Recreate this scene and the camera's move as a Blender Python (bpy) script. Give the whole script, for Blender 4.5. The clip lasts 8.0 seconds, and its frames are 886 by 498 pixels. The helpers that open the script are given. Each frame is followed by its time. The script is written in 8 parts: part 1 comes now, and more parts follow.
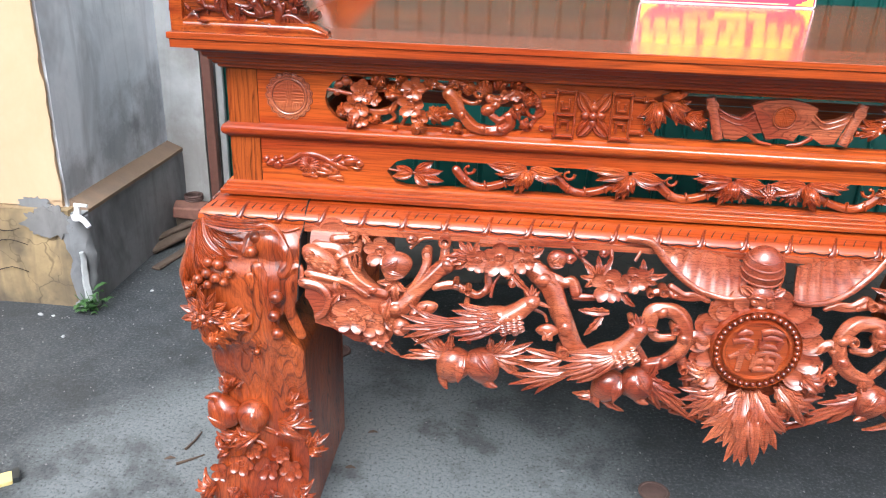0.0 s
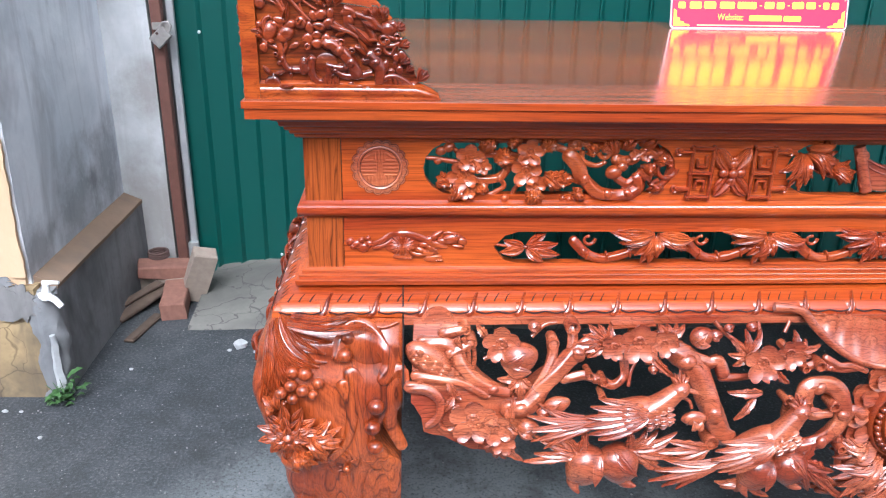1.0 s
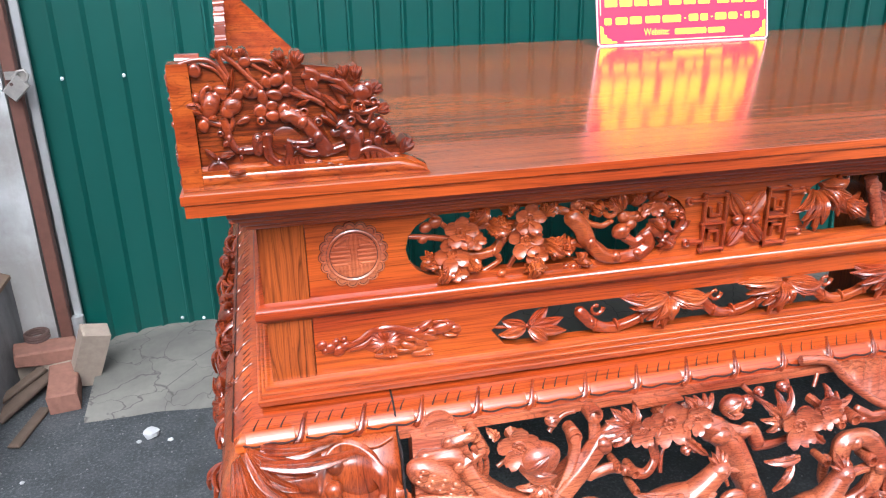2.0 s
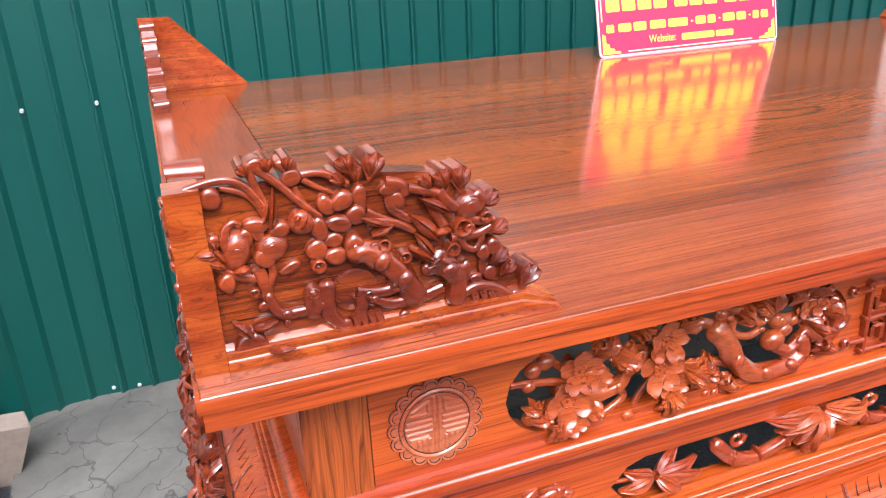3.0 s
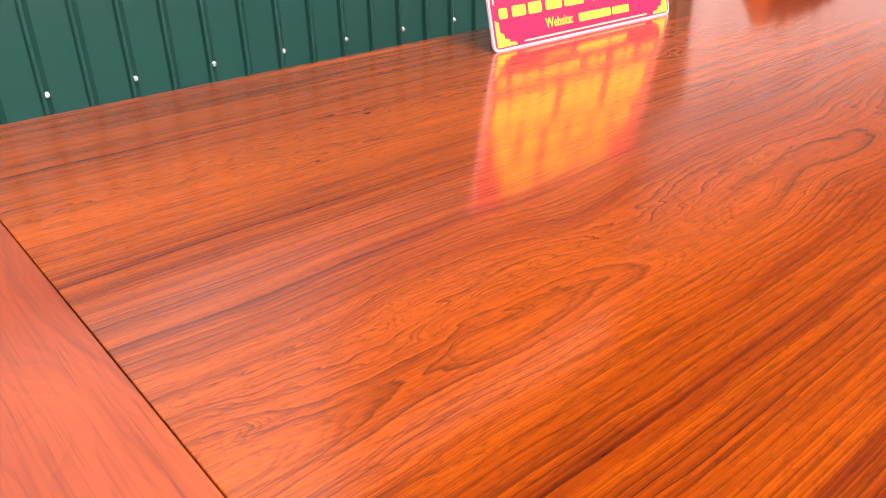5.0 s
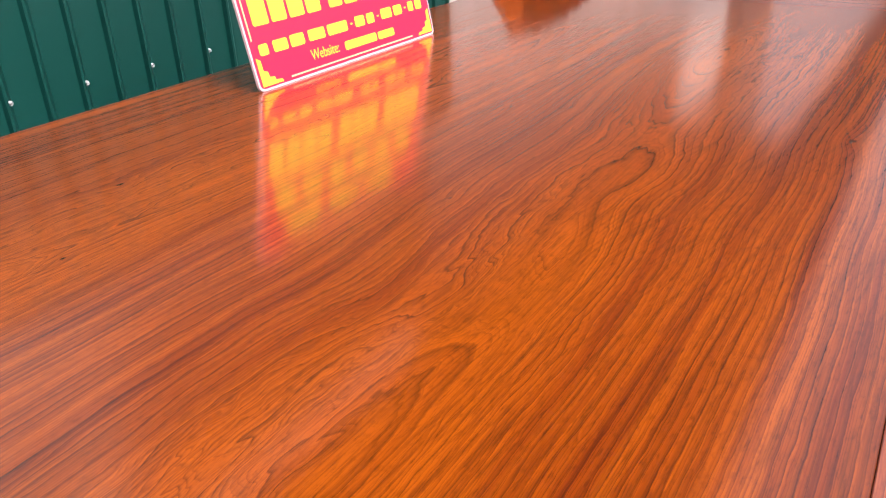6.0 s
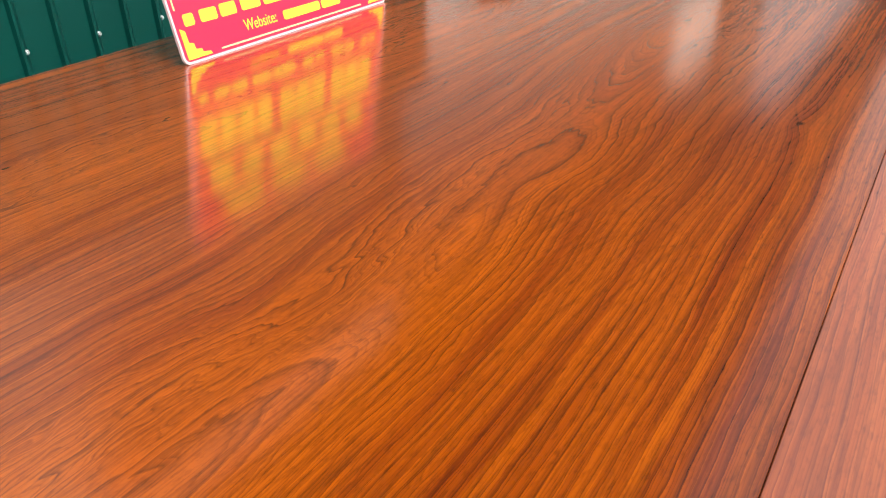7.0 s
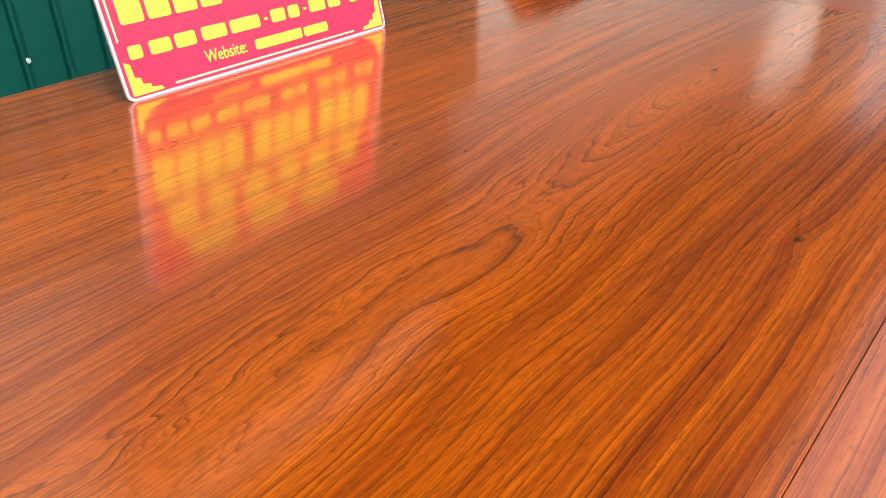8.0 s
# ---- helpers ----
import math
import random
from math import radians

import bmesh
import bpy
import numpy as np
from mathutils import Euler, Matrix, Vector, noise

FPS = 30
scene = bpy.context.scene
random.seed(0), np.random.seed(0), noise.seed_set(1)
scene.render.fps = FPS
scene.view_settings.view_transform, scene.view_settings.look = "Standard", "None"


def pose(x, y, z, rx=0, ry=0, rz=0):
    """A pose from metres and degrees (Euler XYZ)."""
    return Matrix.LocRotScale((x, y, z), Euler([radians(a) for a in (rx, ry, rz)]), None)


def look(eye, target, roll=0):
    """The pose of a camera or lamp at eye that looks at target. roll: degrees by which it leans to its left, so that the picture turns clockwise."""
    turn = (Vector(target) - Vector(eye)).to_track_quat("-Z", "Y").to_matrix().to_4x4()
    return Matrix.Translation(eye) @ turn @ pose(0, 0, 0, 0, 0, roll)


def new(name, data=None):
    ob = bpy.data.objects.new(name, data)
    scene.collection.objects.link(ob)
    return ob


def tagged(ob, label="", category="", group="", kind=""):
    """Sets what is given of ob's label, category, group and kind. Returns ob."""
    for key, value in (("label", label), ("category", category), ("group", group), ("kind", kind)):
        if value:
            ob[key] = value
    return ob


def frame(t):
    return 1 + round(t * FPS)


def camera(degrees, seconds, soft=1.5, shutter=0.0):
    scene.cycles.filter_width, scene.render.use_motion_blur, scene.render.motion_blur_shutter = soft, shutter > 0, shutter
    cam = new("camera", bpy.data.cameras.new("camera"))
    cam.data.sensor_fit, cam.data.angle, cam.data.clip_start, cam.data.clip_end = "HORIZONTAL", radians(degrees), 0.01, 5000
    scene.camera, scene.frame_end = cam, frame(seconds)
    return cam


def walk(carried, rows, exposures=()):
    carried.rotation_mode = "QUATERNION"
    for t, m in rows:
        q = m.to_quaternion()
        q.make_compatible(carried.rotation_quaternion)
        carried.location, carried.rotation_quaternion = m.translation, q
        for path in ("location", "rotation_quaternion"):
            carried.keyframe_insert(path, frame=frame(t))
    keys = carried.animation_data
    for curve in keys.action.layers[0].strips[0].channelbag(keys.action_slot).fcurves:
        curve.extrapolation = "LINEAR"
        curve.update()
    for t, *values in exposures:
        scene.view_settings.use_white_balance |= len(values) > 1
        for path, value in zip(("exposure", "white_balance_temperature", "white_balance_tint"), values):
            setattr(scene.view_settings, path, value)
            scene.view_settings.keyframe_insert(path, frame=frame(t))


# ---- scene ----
cam = camera(59.5, 8.0, soft=1.15)
PATH = [
    (0, (0.718, -1.604, 1.495), (0.577, 0.236, 0.723), 2.1),
    (0.5, (0.535, -1.448, 1.496), (0.455, 0.402, 0.74), 1.7),
    (1, (0.273, -1.321, 1.531), (0.377, 0.533, 0.787), 1.1),
    (1.5, (0.144, -1.202, 1.558), (0.408, 0.639, 0.823), -0.1),
    (1.7, (0.127, -1.134, 1.563), (0.455, 0.701, 0.838), -0.6),
    (2.8, (0.056, -0.661, 1.584), (0.653, 1.093, 0.831), -2.4),
    (3, (0.011, -0.561, 1.609), (0.641, 1.178, 0.847), -2.6),
    (3.5, (-0.048, -0.385, 1.626), (0.675, 1.302, 0.831), -2.2),
    (4, (-0.041, -0.231, 1.619), (0.782, 1.388, 0.781), -2.1),
    (4.2, (-0.019, -0.153, 1.634), (0.85, 1.432, 0.778), -2.3),
    (5.3, (0.061, 0.171, 1.631), (1.312, 1.44, 0.721), -1.7),
    (5.5, (0.075, 0.191, 1.636), (1.406, 1.373, 0.723), -2.0),
    (6, (0.136, 0.208, 1.651), (1.625, 1.195, 0.753), -2.2),
    (6.5, (0.147, 0.214, 1.658), (1.673, 1.13, 0.745), -2.2),
    (7, (0.262, 0.158, 1.64), (1.719, 1.123, 0.668), -2.0),
    (7.5, (0.438, 0.092, 1.664), (1.815, 1.152, 0.673), -1.8),
    (8, (0.561, 0.12, 1.673), (1.881, 1.248, 0.681), -1.5),
]
EXPOSURES = [(0.0, 1.1, 5950, 11), (1.0, 1.06, 5600, 13), (1.5, 1.11, 5750, 13), (3.0, 1.17, 5950, 18), (3.5, 1.36, 6300, 38), (4.2, 1.35, 6650, 42), (5.5, 0.94, 8200, 50), (6.0, 0.84, 6600, 22), (6.5, 0.72, 6300, 8), (7.0, 0.72, 6500, 3), (8.0, 0.87, 6550, 3)]
walk(cam, [(t, look(eye, target, roll)) for t, eye, target, roll in PATH],
     exposures=EXPOSURES)

# ---------------------------------------------------------------- light
SUN_UP, SUN_ROUND = 47.0, 186.0
world = bpy.data.worlds.new("world")
scene.world = world
world.use_nodes = True
wn = world.node_tree
sky = wn.nodes.new("ShaderNodeTexSky")
sky.sky_type = "NISHITA"
sky.sun_disc = False
sky.sun_elevation = radians(SUN_UP)
sky.sun_rotation = radians(SUN_ROUND)
sky.dust_density = 7.0
veil = wn.nodes.new("ShaderNodeHueSaturation")
veil.inputs["Saturation"].default_value = 0.22
wn.links.new(sky.outputs[0], veil.inputs["Color"])
wn.links.new(veil.outputs[0], wn.nodes["Background"].inputs["Color"])
wn.nodes["Background"].inputs["Strength"].default_value = 0.15
sun = new("sun", bpy.data.lights.new("sun", "SUN"))
sun.data.energy = 0.9
sun.data.angle = radians(30)
sun.data.color = (1.0, 0.95, 0.9)
a, b = radians(SUN_UP), radians(SUN_ROUND)
sun.matrix_world = look((0, 0, 8), (-math.sin(b) * math.cos(a), -math.cos(b) * math.cos(a), 8 - math.sin(a)))

# ---------------------------------------------------------------- materials
class Nodes:
    """A material's node tree, with short calls for the nodes used here."""

    def __init__(self, name):
        self.mat = bpy.data.materials.new(name)
        self.mat.use_nodes = True
        self.t = self.mat.node_tree
        self.bsdf = self.t.nodes["Principled BSDF"]
        self.co = self.t.nodes.new("ShaderNodeTexCoord").outputs["Object"]

    def put(self, socket, value):
        if isinstance(value, bpy.types.NodeSocket):
            self.t.links.new(value, socket)
        else:
            socket.default_value = value

    def set(self, **kw):
        for key, value in kw.items():
            self.put(self.bsdf.inputs[key.replace("_", " ")], value)

    def scaled(self, sx, sy, sz, src=None):
        n = self.t.nodes.new("ShaderNodeMapping")
        n.inputs["Scale"].default_value = (sx, sy, sz)
        self.put(n.inputs["Vector"], src or self.co)
        return n.outputs[0]

    def noise(self, vec, scale, detail=3.0, rough=0.55, distort=0.0):
        n = self.t.nodes.new("ShaderNodeTexNoise")
        self.put(n.inputs["Vector"], vec)
        n.inputs["Scale"].default_value = scale
        n.inputs["Detail"].default_value = detail
        n.inputs["Roughness"].default_value = rough
        n.inputs["Distortion"].default_value = distort
        return n.outputs["Fac"]

    def cracks(self, vec, scale, width):
        n = self.t.nodes.new("ShaderNodeTexVoronoi")
        n.feature = "DISTANCE_TO_EDGE"
        self.put(n.inputs["Vector"], vec)
        n.inputs["Scale"].default_value = scale
        return self.ramp(n.outputs["Distance"], [(0, (0, 0, 0)), (width, (1, 1, 1))])

    def ramp(self, fac, stops, mode="LINEAR"):
        n = self.t.nodes.new("ShaderNodeValToRGB")
        n.color_ramp.interpolation = mode
        while len(n.color_ramp.elements) < len(stops):
            n.color_ramp.elements.new(0.5)
        for e, (p, c) in zip(n.color_ramp.elements, stops):
            e.position, e.color = p, (*c, 1)
        self.put(n.inputs["Fac"], fac)
        return n.outputs["Color"]

    def mix(self, fac, a, b, kind="MIX"):
        n = self.t.nodes.new("ShaderNodeMix")
        n.data_type, n.blend_type = "RGBA", kind
        self.put(n.inputs[0], fac)
        self.put(n.inputs[6], a if isinstance(a, bpy.types.NodeSocket) else (*a, 1))
        self.put(n.inputs[7], b if isinstance(b, bpy.types.NodeSocket) else (*b, 1))
        return n.outputs[2]

    def math(self, op, a, b=0.0):
        n = self.t.nodes.new("ShaderNodeMath")
        n.operation = op
        self.put(n.inputs[0], a)
        self.put(n.inputs[1], b)
        return n.outputs[0]

    def add(self, a, b):
        n = self.t.nodes.new("ShaderNodeVectorMath")
        n.operation = "ADD"
        self.put(n.inputs[0], a)
        self.put(n.inputs[1], b)
        return n.outputs[0]

    def bump(self, height, strength, distance=0.002):
        n = self.t.nodes.new("ShaderNodeBump")
        n.inputs["Strength"].default_value = strength
        n.inputs["Distance"].default_value = distance
        self.put(n.inputs["Height"], height)
        self.put(self.bsdf.inputs["Normal"], n.outputs[0])

    def random(self):
        return self.t.nodes.new("ShaderNodeObjectInfo").outputs["Random"]


def wood(name, dark, mid, light, grain="x", rings=9.0, across=7.0, along=0.9, line=0.55, rough=0.3, coat=0.5,
         coat_rough=0.06, fibre=0.35, bump=0.06, coat_ior=1.5, drift=0.35, tool=0.0):
    """Varnished rosewood: growth lines that run with the grain and wander with a slow stretched noise."""
    n = Nodes(name)
    s = {"x": (along, across, across), "y": (across, along, across), "z": (across, across, along)}[grain]
    f = {"x": (6, 300, 300), "y": (300, 6, 300), "z": (300, 300, 6)}[grain]
    d = {"x": (9, 560, 560), "y": (560, 9, 560), "z": (560, 560, 9)}[grain]
    split = n.t.nodes.new("ShaderNodeSeparateXYZ")
    n.put(split.inputs[0], n.co)
    cross = n.math("ADD", split.outputs["Y" if grain != "y" else "X"], split.outputs["Z" if grain != "z" else "X"])
    wide = n.noise(n.scaled(*s), 1.0, 2.0, 0.45, 0.25)
    wobble = n.noise(n.scaled(*[v * 4 for v in s]), 1.0, 2.0, 0.5)
    field = n.math("ADD", cross, n.math("MULTIPLY", wide, drift))
    field = n.math("ADD", field, n.math("MULTIPLY", wobble, 0.03))
    bands = n.math("FRACT", n.math("MULTIPLY", field, rings))
    figure = n.ramp(bands, [(0.0, (1, 1, 1)), (0.08, (0.5, 0.5, 0.5)), (0.3, (0.08, 0.08, 0.08)), (0.86, (0.1, 0.1, 0.1)), (1.0, (1, 1, 1))])
    fine = n.math("FRACT", n.math("MULTIPLY", field, rings * 3.7))
    thread = n.noise(n.scaled(*f), 1.0, 3.0, 0.6)
    pores = n.noise(n.scaled(*d), 1.0, 1.0, 0.5)
    fade = n.ramp(n.noise(n.scaled(*[v * 1.7 + 0.4 for v in s]), 1.0, 3.0), [(0.36, (0.15, 0.15, 0.15)), (0.62, (1, 1, 1))])
    base = n.mix(n.ramp(wide, [(0.32, (0, 0, 0)), (0.66, (1, 1, 1))]), light, mid)
    patch = n.noise(n.scaled(*[v * 0.5 + 0.6 for v in s]), 1.3, 3.0)
    base = n.mix(n.math("MULTIPLY", n.ramp(patch, [(0.42, (0, 0, 0)), (0.68, (1, 1, 1))]), 0.55), base, mid)
    col = n.mix(n.math("MULTIPLY", n.math("MULTIPLY", figure, fade), line), base, dark)
    col = n.mix(n.math("MULTIPLY", n.ramp(fine, [(0, (1, 1, 1)), (0.5, (0, 0, 0))]), line * 0.3), col, dark)
    col = n.mix(n.math("MULTIPLY", n.ramp(thread, [(0.45, (0, 0, 0)), (0.64, (1, 1, 1))]), fibre), col, dark)
    col = n.mix(n.math("MULTIPLY", n.ramp(pores, [(0.66, (0, 0, 0)), (0.72, (1, 1, 1))]), fibre * 1.4), col, tuple(v * 0.5 for v in dark))
    n.set(Base_Color=col, Roughness=rough, Coat_Weight=coat, Coat_Roughness=coat_rough, Coat_IOR=coat_ior, Specular_IOR_Level=0.15)
    if tool:
        cuts = n.noise(n.co, 75.0, 4.0, 0.7, 0.6)
        cuts = n.math("ABSOLUTE", n.math("SUBTRACT", cuts, 0.5))
        n.bump(n.math("ADD", n.math("MULTIPLY", thread, 0.2), n.math("MULTIPLY", cuts, 2.5)), tool, 0.0022)
    else:
        n.bump(thread, bump, 0.0006)
    return n.mat


# dark knots of the top (x, y, size); heart line of its two boards (x, y) and how deep the pith lies under the surface (x, depth)
KNOTS = ((1.854, 0.603, 0.013), (1.338, 0.295, 0.011), (1.321, 0.724, 0.006), (1.28, 0.817, 0.006), (0.892, 0.696, 0.006), (2.15, 0.43, 0.012), (0.72, 1.12, 0.009), (0.545, 0.985, 0.006))
HEART = ((0.0, 0.52), (0.3, 0.505), (0.55, 0.515), (0.66, 0.495), (0.82, 0.515), (0.97, 0.545), (1.12, 0.535), (1.25, 0.555), (1.5, 0.60), (1.85, 0.612), (2.2, 0.58), (2.6, 0.56))
PITH = ((0.0, 0.044), (0.2, 0.052), (0.33, 0.066), (0.42, 0.058), (0.52, 0.060), (0.60, 0.067), (0.68, 0.076), (0.78, 0.073), (0.88, 0.073), (0.97, 0.077), (1.06, 0.0745), (1.16, 0.078),
        (1.26, 0.082), (1.42, 0.069), (1.6, 0.046), (1.8, 0.012), (1.95, 0.03), (2.2, 0.06), (2.6, 0.04))
HEART_B = ((0.0, 1.10), (0.3, 1.06), (0.42, 1.0), (0.7, 1.05), (1.1, 1.02), (1.6, 1.08), (2.1, 1.03), (2.6, 1.06))
PITH_B = ((0.0, 0.05), (0.25, 0.042), (0.36, 0.054), (0.46, 0.046), (0.6, 0.058), (0.85, 0.052), (1.2, 0.07), (1.6, 0.05), (2.0, 0.07), (2.6, 0.05))
GLUE_Y = 0.80


def board_top(name, dark, mid, light, ior=1.54, gloss=0.14):
    """Flat-sawn boards: growth rings cut near the pith, so that they close in arches along the heart line and run straight beside it."""
    n = Nodes(name)
    split = n.t.nodes.new("ShaderNodeSeparateXYZ")
    n.put(split.inputs[0], n.co)
    X, Y = split.outputs["X"], split.outputs["Y"]
    grey = lambda v: (v, v, v)
    mul = lambda p, q: n.math("MULTIPLY", p, q)
    plus = lambda p, q: n.math("ADD", p, q)
    less = lambda p, q: n.math("SUBTRACT", p, q)

    def joined(x, y, z=0.0):
        c = n.t.nodes.new("ShaderNodeCombineXYZ")
        n.put(c.inputs[0], x)
        n.put(c.inputs[1], y)
        n.put(c.inputs[2], z)
        return c.outputs[0]

    along = n.math("DIVIDE", X, 2.6)
    curve = lambda rows: n.ramp(along, [(x / 2.6, grey(v)) for x, v in rows], "CARDINAL")

    # wander of the grain: slow, middling and ragged
    slow = less(n.noise(joined(mul(X, 0.9), mul(Y, 2.0)), 1.0, 2.0), 0.5)
    wave = less(n.noise(joined(mul(X, 4.4), mul(Y, 16.0)), 1.0, 3.0, 0.5, 0.4), 0.5)
    twist = less(n.noise(joined(mul(X, 12.0), mul(Y, 44.0), 3.0), 1.0, 2.0, 0.5, 0.6), 0.5)
    ragged = less(n.noise(joined(mul(X, 22.0), mul(Y, 70.0)), 1.0, 3.0, 0.6), 0.5)
    upper = n.math("GREATER_THAN", Y, plus(GLUE_Y, mul(slow, 0.02)))
    rings = []
    for heart, pith in ((HEART, PITH), (HEART_B, PITH_B)):
        mean = sum(v for _, v in heart) / len(heart)
        off = less(Y, mean)
        by = n.math("DIVIDE", 1.0, plus(1.0, mul(mul(off, off), 90.0)))
        off = plus(less(off, mul(by, less(curve(heart), mean))), mul(by, plus(mul(wave, 0.042), mul(twist, 0.022))))
        deep = plus(curve(pith), mul(by, plus(mul(wave, 0.014), mul(twist, 0.006))))
        rings.append(n.math("SQRT", plus(mul(off, off), mul(deep, deep))))
    near = [n.math("DIVIDE", 1.0, plus(1.0, n.math("POWER", n.math("DIVIDE", r, 0.10), 3.0))) for r in rings]
    pick = lambda p, q: plus(mul(p, less(1.0, upper)), mul(q, upper))
    field = pick(rings[0], rings[1])
    near = pick(near[0], near[1])
    field = plus(plus(field, mul(slow, 0.016)), mul(ragged, 0.0032))
    knots = []
    for kx_, ky_, size in KNOTS:
        far = n.t.nodes.new("ShaderNodeVectorMath")
        far.operation = "DISTANCE"
        n.put(far.inputs[0], joined(mul(X, 0.5), Y))
        far.inputs[1].default_value = (kx_ * 0.5, ky_, 0.0)
        d = n.math("DIVIDE", far.outputs["Value"], size)
        knots.append(d)
        field = plus(field, n.math("DIVIDE", size * 1.3, plus(1.0, mul(mul(d, d), 0.22))))

    def ring_lines(per_metre, seed, sharp):
        """Dark late wood at the end of each ring, of uneven spacing and strength."""
        g = plus(mul(field, per_metre), mul(n.noise(joined(mul(X, 0.4), mul(field, per_metre * 0.31), seed), 1.0, 2.0), 2.4))
        saw = n.math("FRACT", g)
        which = n.math("FLOOR", g)
        strong = n.noise(joined(mul(X, 1.6), mul(which, 7.31), seed), 1.0, 2.0)
        line = n.ramp(saw, [(0.0, grey(0.0)), (0.45, grey(0.06)), (sharp, grey(0.45)), (0.93, grey(1.0)), (1.0, grey(0.0))])
        return mul(line, n.ramp(strong, [(0.34, grey(0.1)), (0.62, grey(1.0))])), saw

    wide, saw = ring_lines(135.0, 0.0, 0.80)
    bold, _ = ring_lines(58.0, 2.0, 0.62)
    fine, _ = ring_lines(430.0, 5.0, 0.7)
    streak = n.noise(joined(mul(X, 0.9), mul(field, 42.0)), 1.0, 3.0, 0.6)
    thread = n.noise(joined(mul(X, 7.0), mul(plus(Y, mul(field, 0.6)), 420.0)), 1.0, 2.0, 0.65)
    pores = n.noise(joined(mul(X, 48.0), mul(plus(Y, mul(field, 0.6)), 620.0)), 1.0, 1.0, 0.5)
    fleck = n.noise(joined(mul(X, 60.0), mul(Y, 190.0)), 1.0, 3.0, 0.7)
    tone = n.noise(joined(mul(X, 1.5), mul(Y, 4.2)), 1.0, 3.0, 0.55, 0.3)
    col = n.mix(n.ramp(streak, [(0.34, grey(0)), (0.66, grey(1))]), light, mid)
    col = n.mix(mul(n.ramp(tone, [(0.44, grey(0)), (0.68, grey(1))]), 0.45), col, tuple(v * 0.62 for v in mid))
    col = n.mix(mul(near, 0.6), col, tuple(min(1, v * 1.2) for v in light))
    col = n.mix(mul(n.ramp(saw, [(0.0, grey(1)), (0.3, grey(0))]), 0.22), col, tuple(min(1, v * 1.2) for v in light))
    col = n.mix(mul(wide, plus(0.80, mul(near, -0.06))), col, dark)
    col = n.mix(mul(mul(bold, near), 0.22), col, dark)
    col = n.mix(mul(fine, 0.5), col, dark)
    col = n.mix(mul(n.ramp(thread, [(0.46, grey(0)), (0.68, grey(1))]), 0.4), col, dark)
    col = n.mix(mul(n.ramp(fleck, [(0.5, grey(0)), (0.72, grey(1))]), 0.34), col, dark)
    col = n.mix(mul(n.ramp(pores, [(0.63, grey(0)), (0.75, grey(1))]), 0.32), col, tuple(v * 0.5 for v in dark))
    for d in knots:
        rough_d = plus(d, mul(n.noise(n.co, 90.0, 3.0), 0.9))
        col = n.mix(mul(n.ramp(rough_d, [(0.55, grey(1)), (1.15, grey(0))]), 0.85), col, tuple(v * 0.6 for v in dark))
    n.set(Base_Color=col, Roughness=0.45, Coat_Weight=1.0, Coat_Roughness=gloss, Coat_IOR=ior, Specular_IOR_Level=0.1)
    n.bump(n.mix(0.5, fine, thread), 0.03, 0.0006)
    return n.mat


DARK, MID, LIGHT = (0.06, 0.007, 0.002), (0.36, 0.044, 0.007), (0.62, 0.118, 0.014)
wood_long = wood("rosewood_long", DARK, MID, LIGHT, "x", 55, 9, 0.8, 0.55, 0.35, 1.0, 0.24, 0.4, 0.05, 1.6, 0.12)
wood_deep = wood("rosewood_deep", DARK, MID, LIGHT, "y", 55, 9, 0.8, 0.55, 0.35, 1.0, 0.24, 0.4, 0.05, 1.6, 0.12)
wood_post = wood("rosewood_post", (0.04, 0.007, 0.002), (0.25, 0.04, 0.008), (0.5, 0.115, 0.02), "z", 85, 14, 1.2, 0.9, 0.35, 0.8, 0.1, 0.3, 0.05, 1.6, 0.1)
wood_carved = wood("rosewood_carved", DARK, (0.3, 0.047, 0.019), (0.62, 0.175, 0.075), "x", 70, 16, 5.0, 0.8, 0.4, 1.0, 0.22, 0.45, 0.16, 1.72, 0.2, 0.3)
wood_leg = wood("rosewood_leg", DARK, (0.26, 0.034, 0.008), (0.6, 0.125, 0.026), "z", 26, 9, 2.6, 1.0, 0.36, 1.0, 0.22, 0.4, 0.08, 1.6, 0.5, 0.3)
wood_panel = wood("rosewood_panel", (0.025, 0.003, 0.001), (0.16, 0.021, 0.004), (0.35, 0.068, 0.009), "x", 90, 40, 11.0, 0.8, 0.36, 1.0, 0.16, 0.65, 0.1, 1.6, 0.2, 0.25)
wood_stile = wood("rosewood_stile", (0.07, 0.01, 0.003), (0.27, 0.036, 0.006), (0.5, 0.105, 0.014), "x", 60, 34, 16.0, 0.75, 0.34, 1.0, 0.1, 0.4, 0.05, 1.6, 0.12)
wood_fret = wood("rosewood_fret", DARK, (0.31, 0.042, 0.01), (0.53, 0.112, 0.024), "x", 60, 14, 3.0, 0.45, 0.36, 1.0, 0.16, 0.35, 0.05, 1.6, 0.15)
wood_plaque = wood("rosewood_plaque", DARK, (0.4, 0.08, 0.03), (0.68, 0.22, 0.09), "x", 60, 14, 3.0, 0.3, 0.36, 1.0, 0.16, 0.3, 0.05, 1.7, 0.15)
wood_relief = wood("rosewood_relief", (0.03, 0.004, 0.0015), (0.15, 0.019, 0.005), (0.36, 0.057, 0.012), "x", 60, 16, 4.0, 0.65, 0.36, 1.0, 0.12, 0.3, 0.06, 1.7, 0.12)
wood_top = board_top("rosewood_top", (0.03, 0.0034, 0.0004), (0.175, 0.021, 0.0002), (0.44, 0.09, 0.0004), 1.82, 0.13)
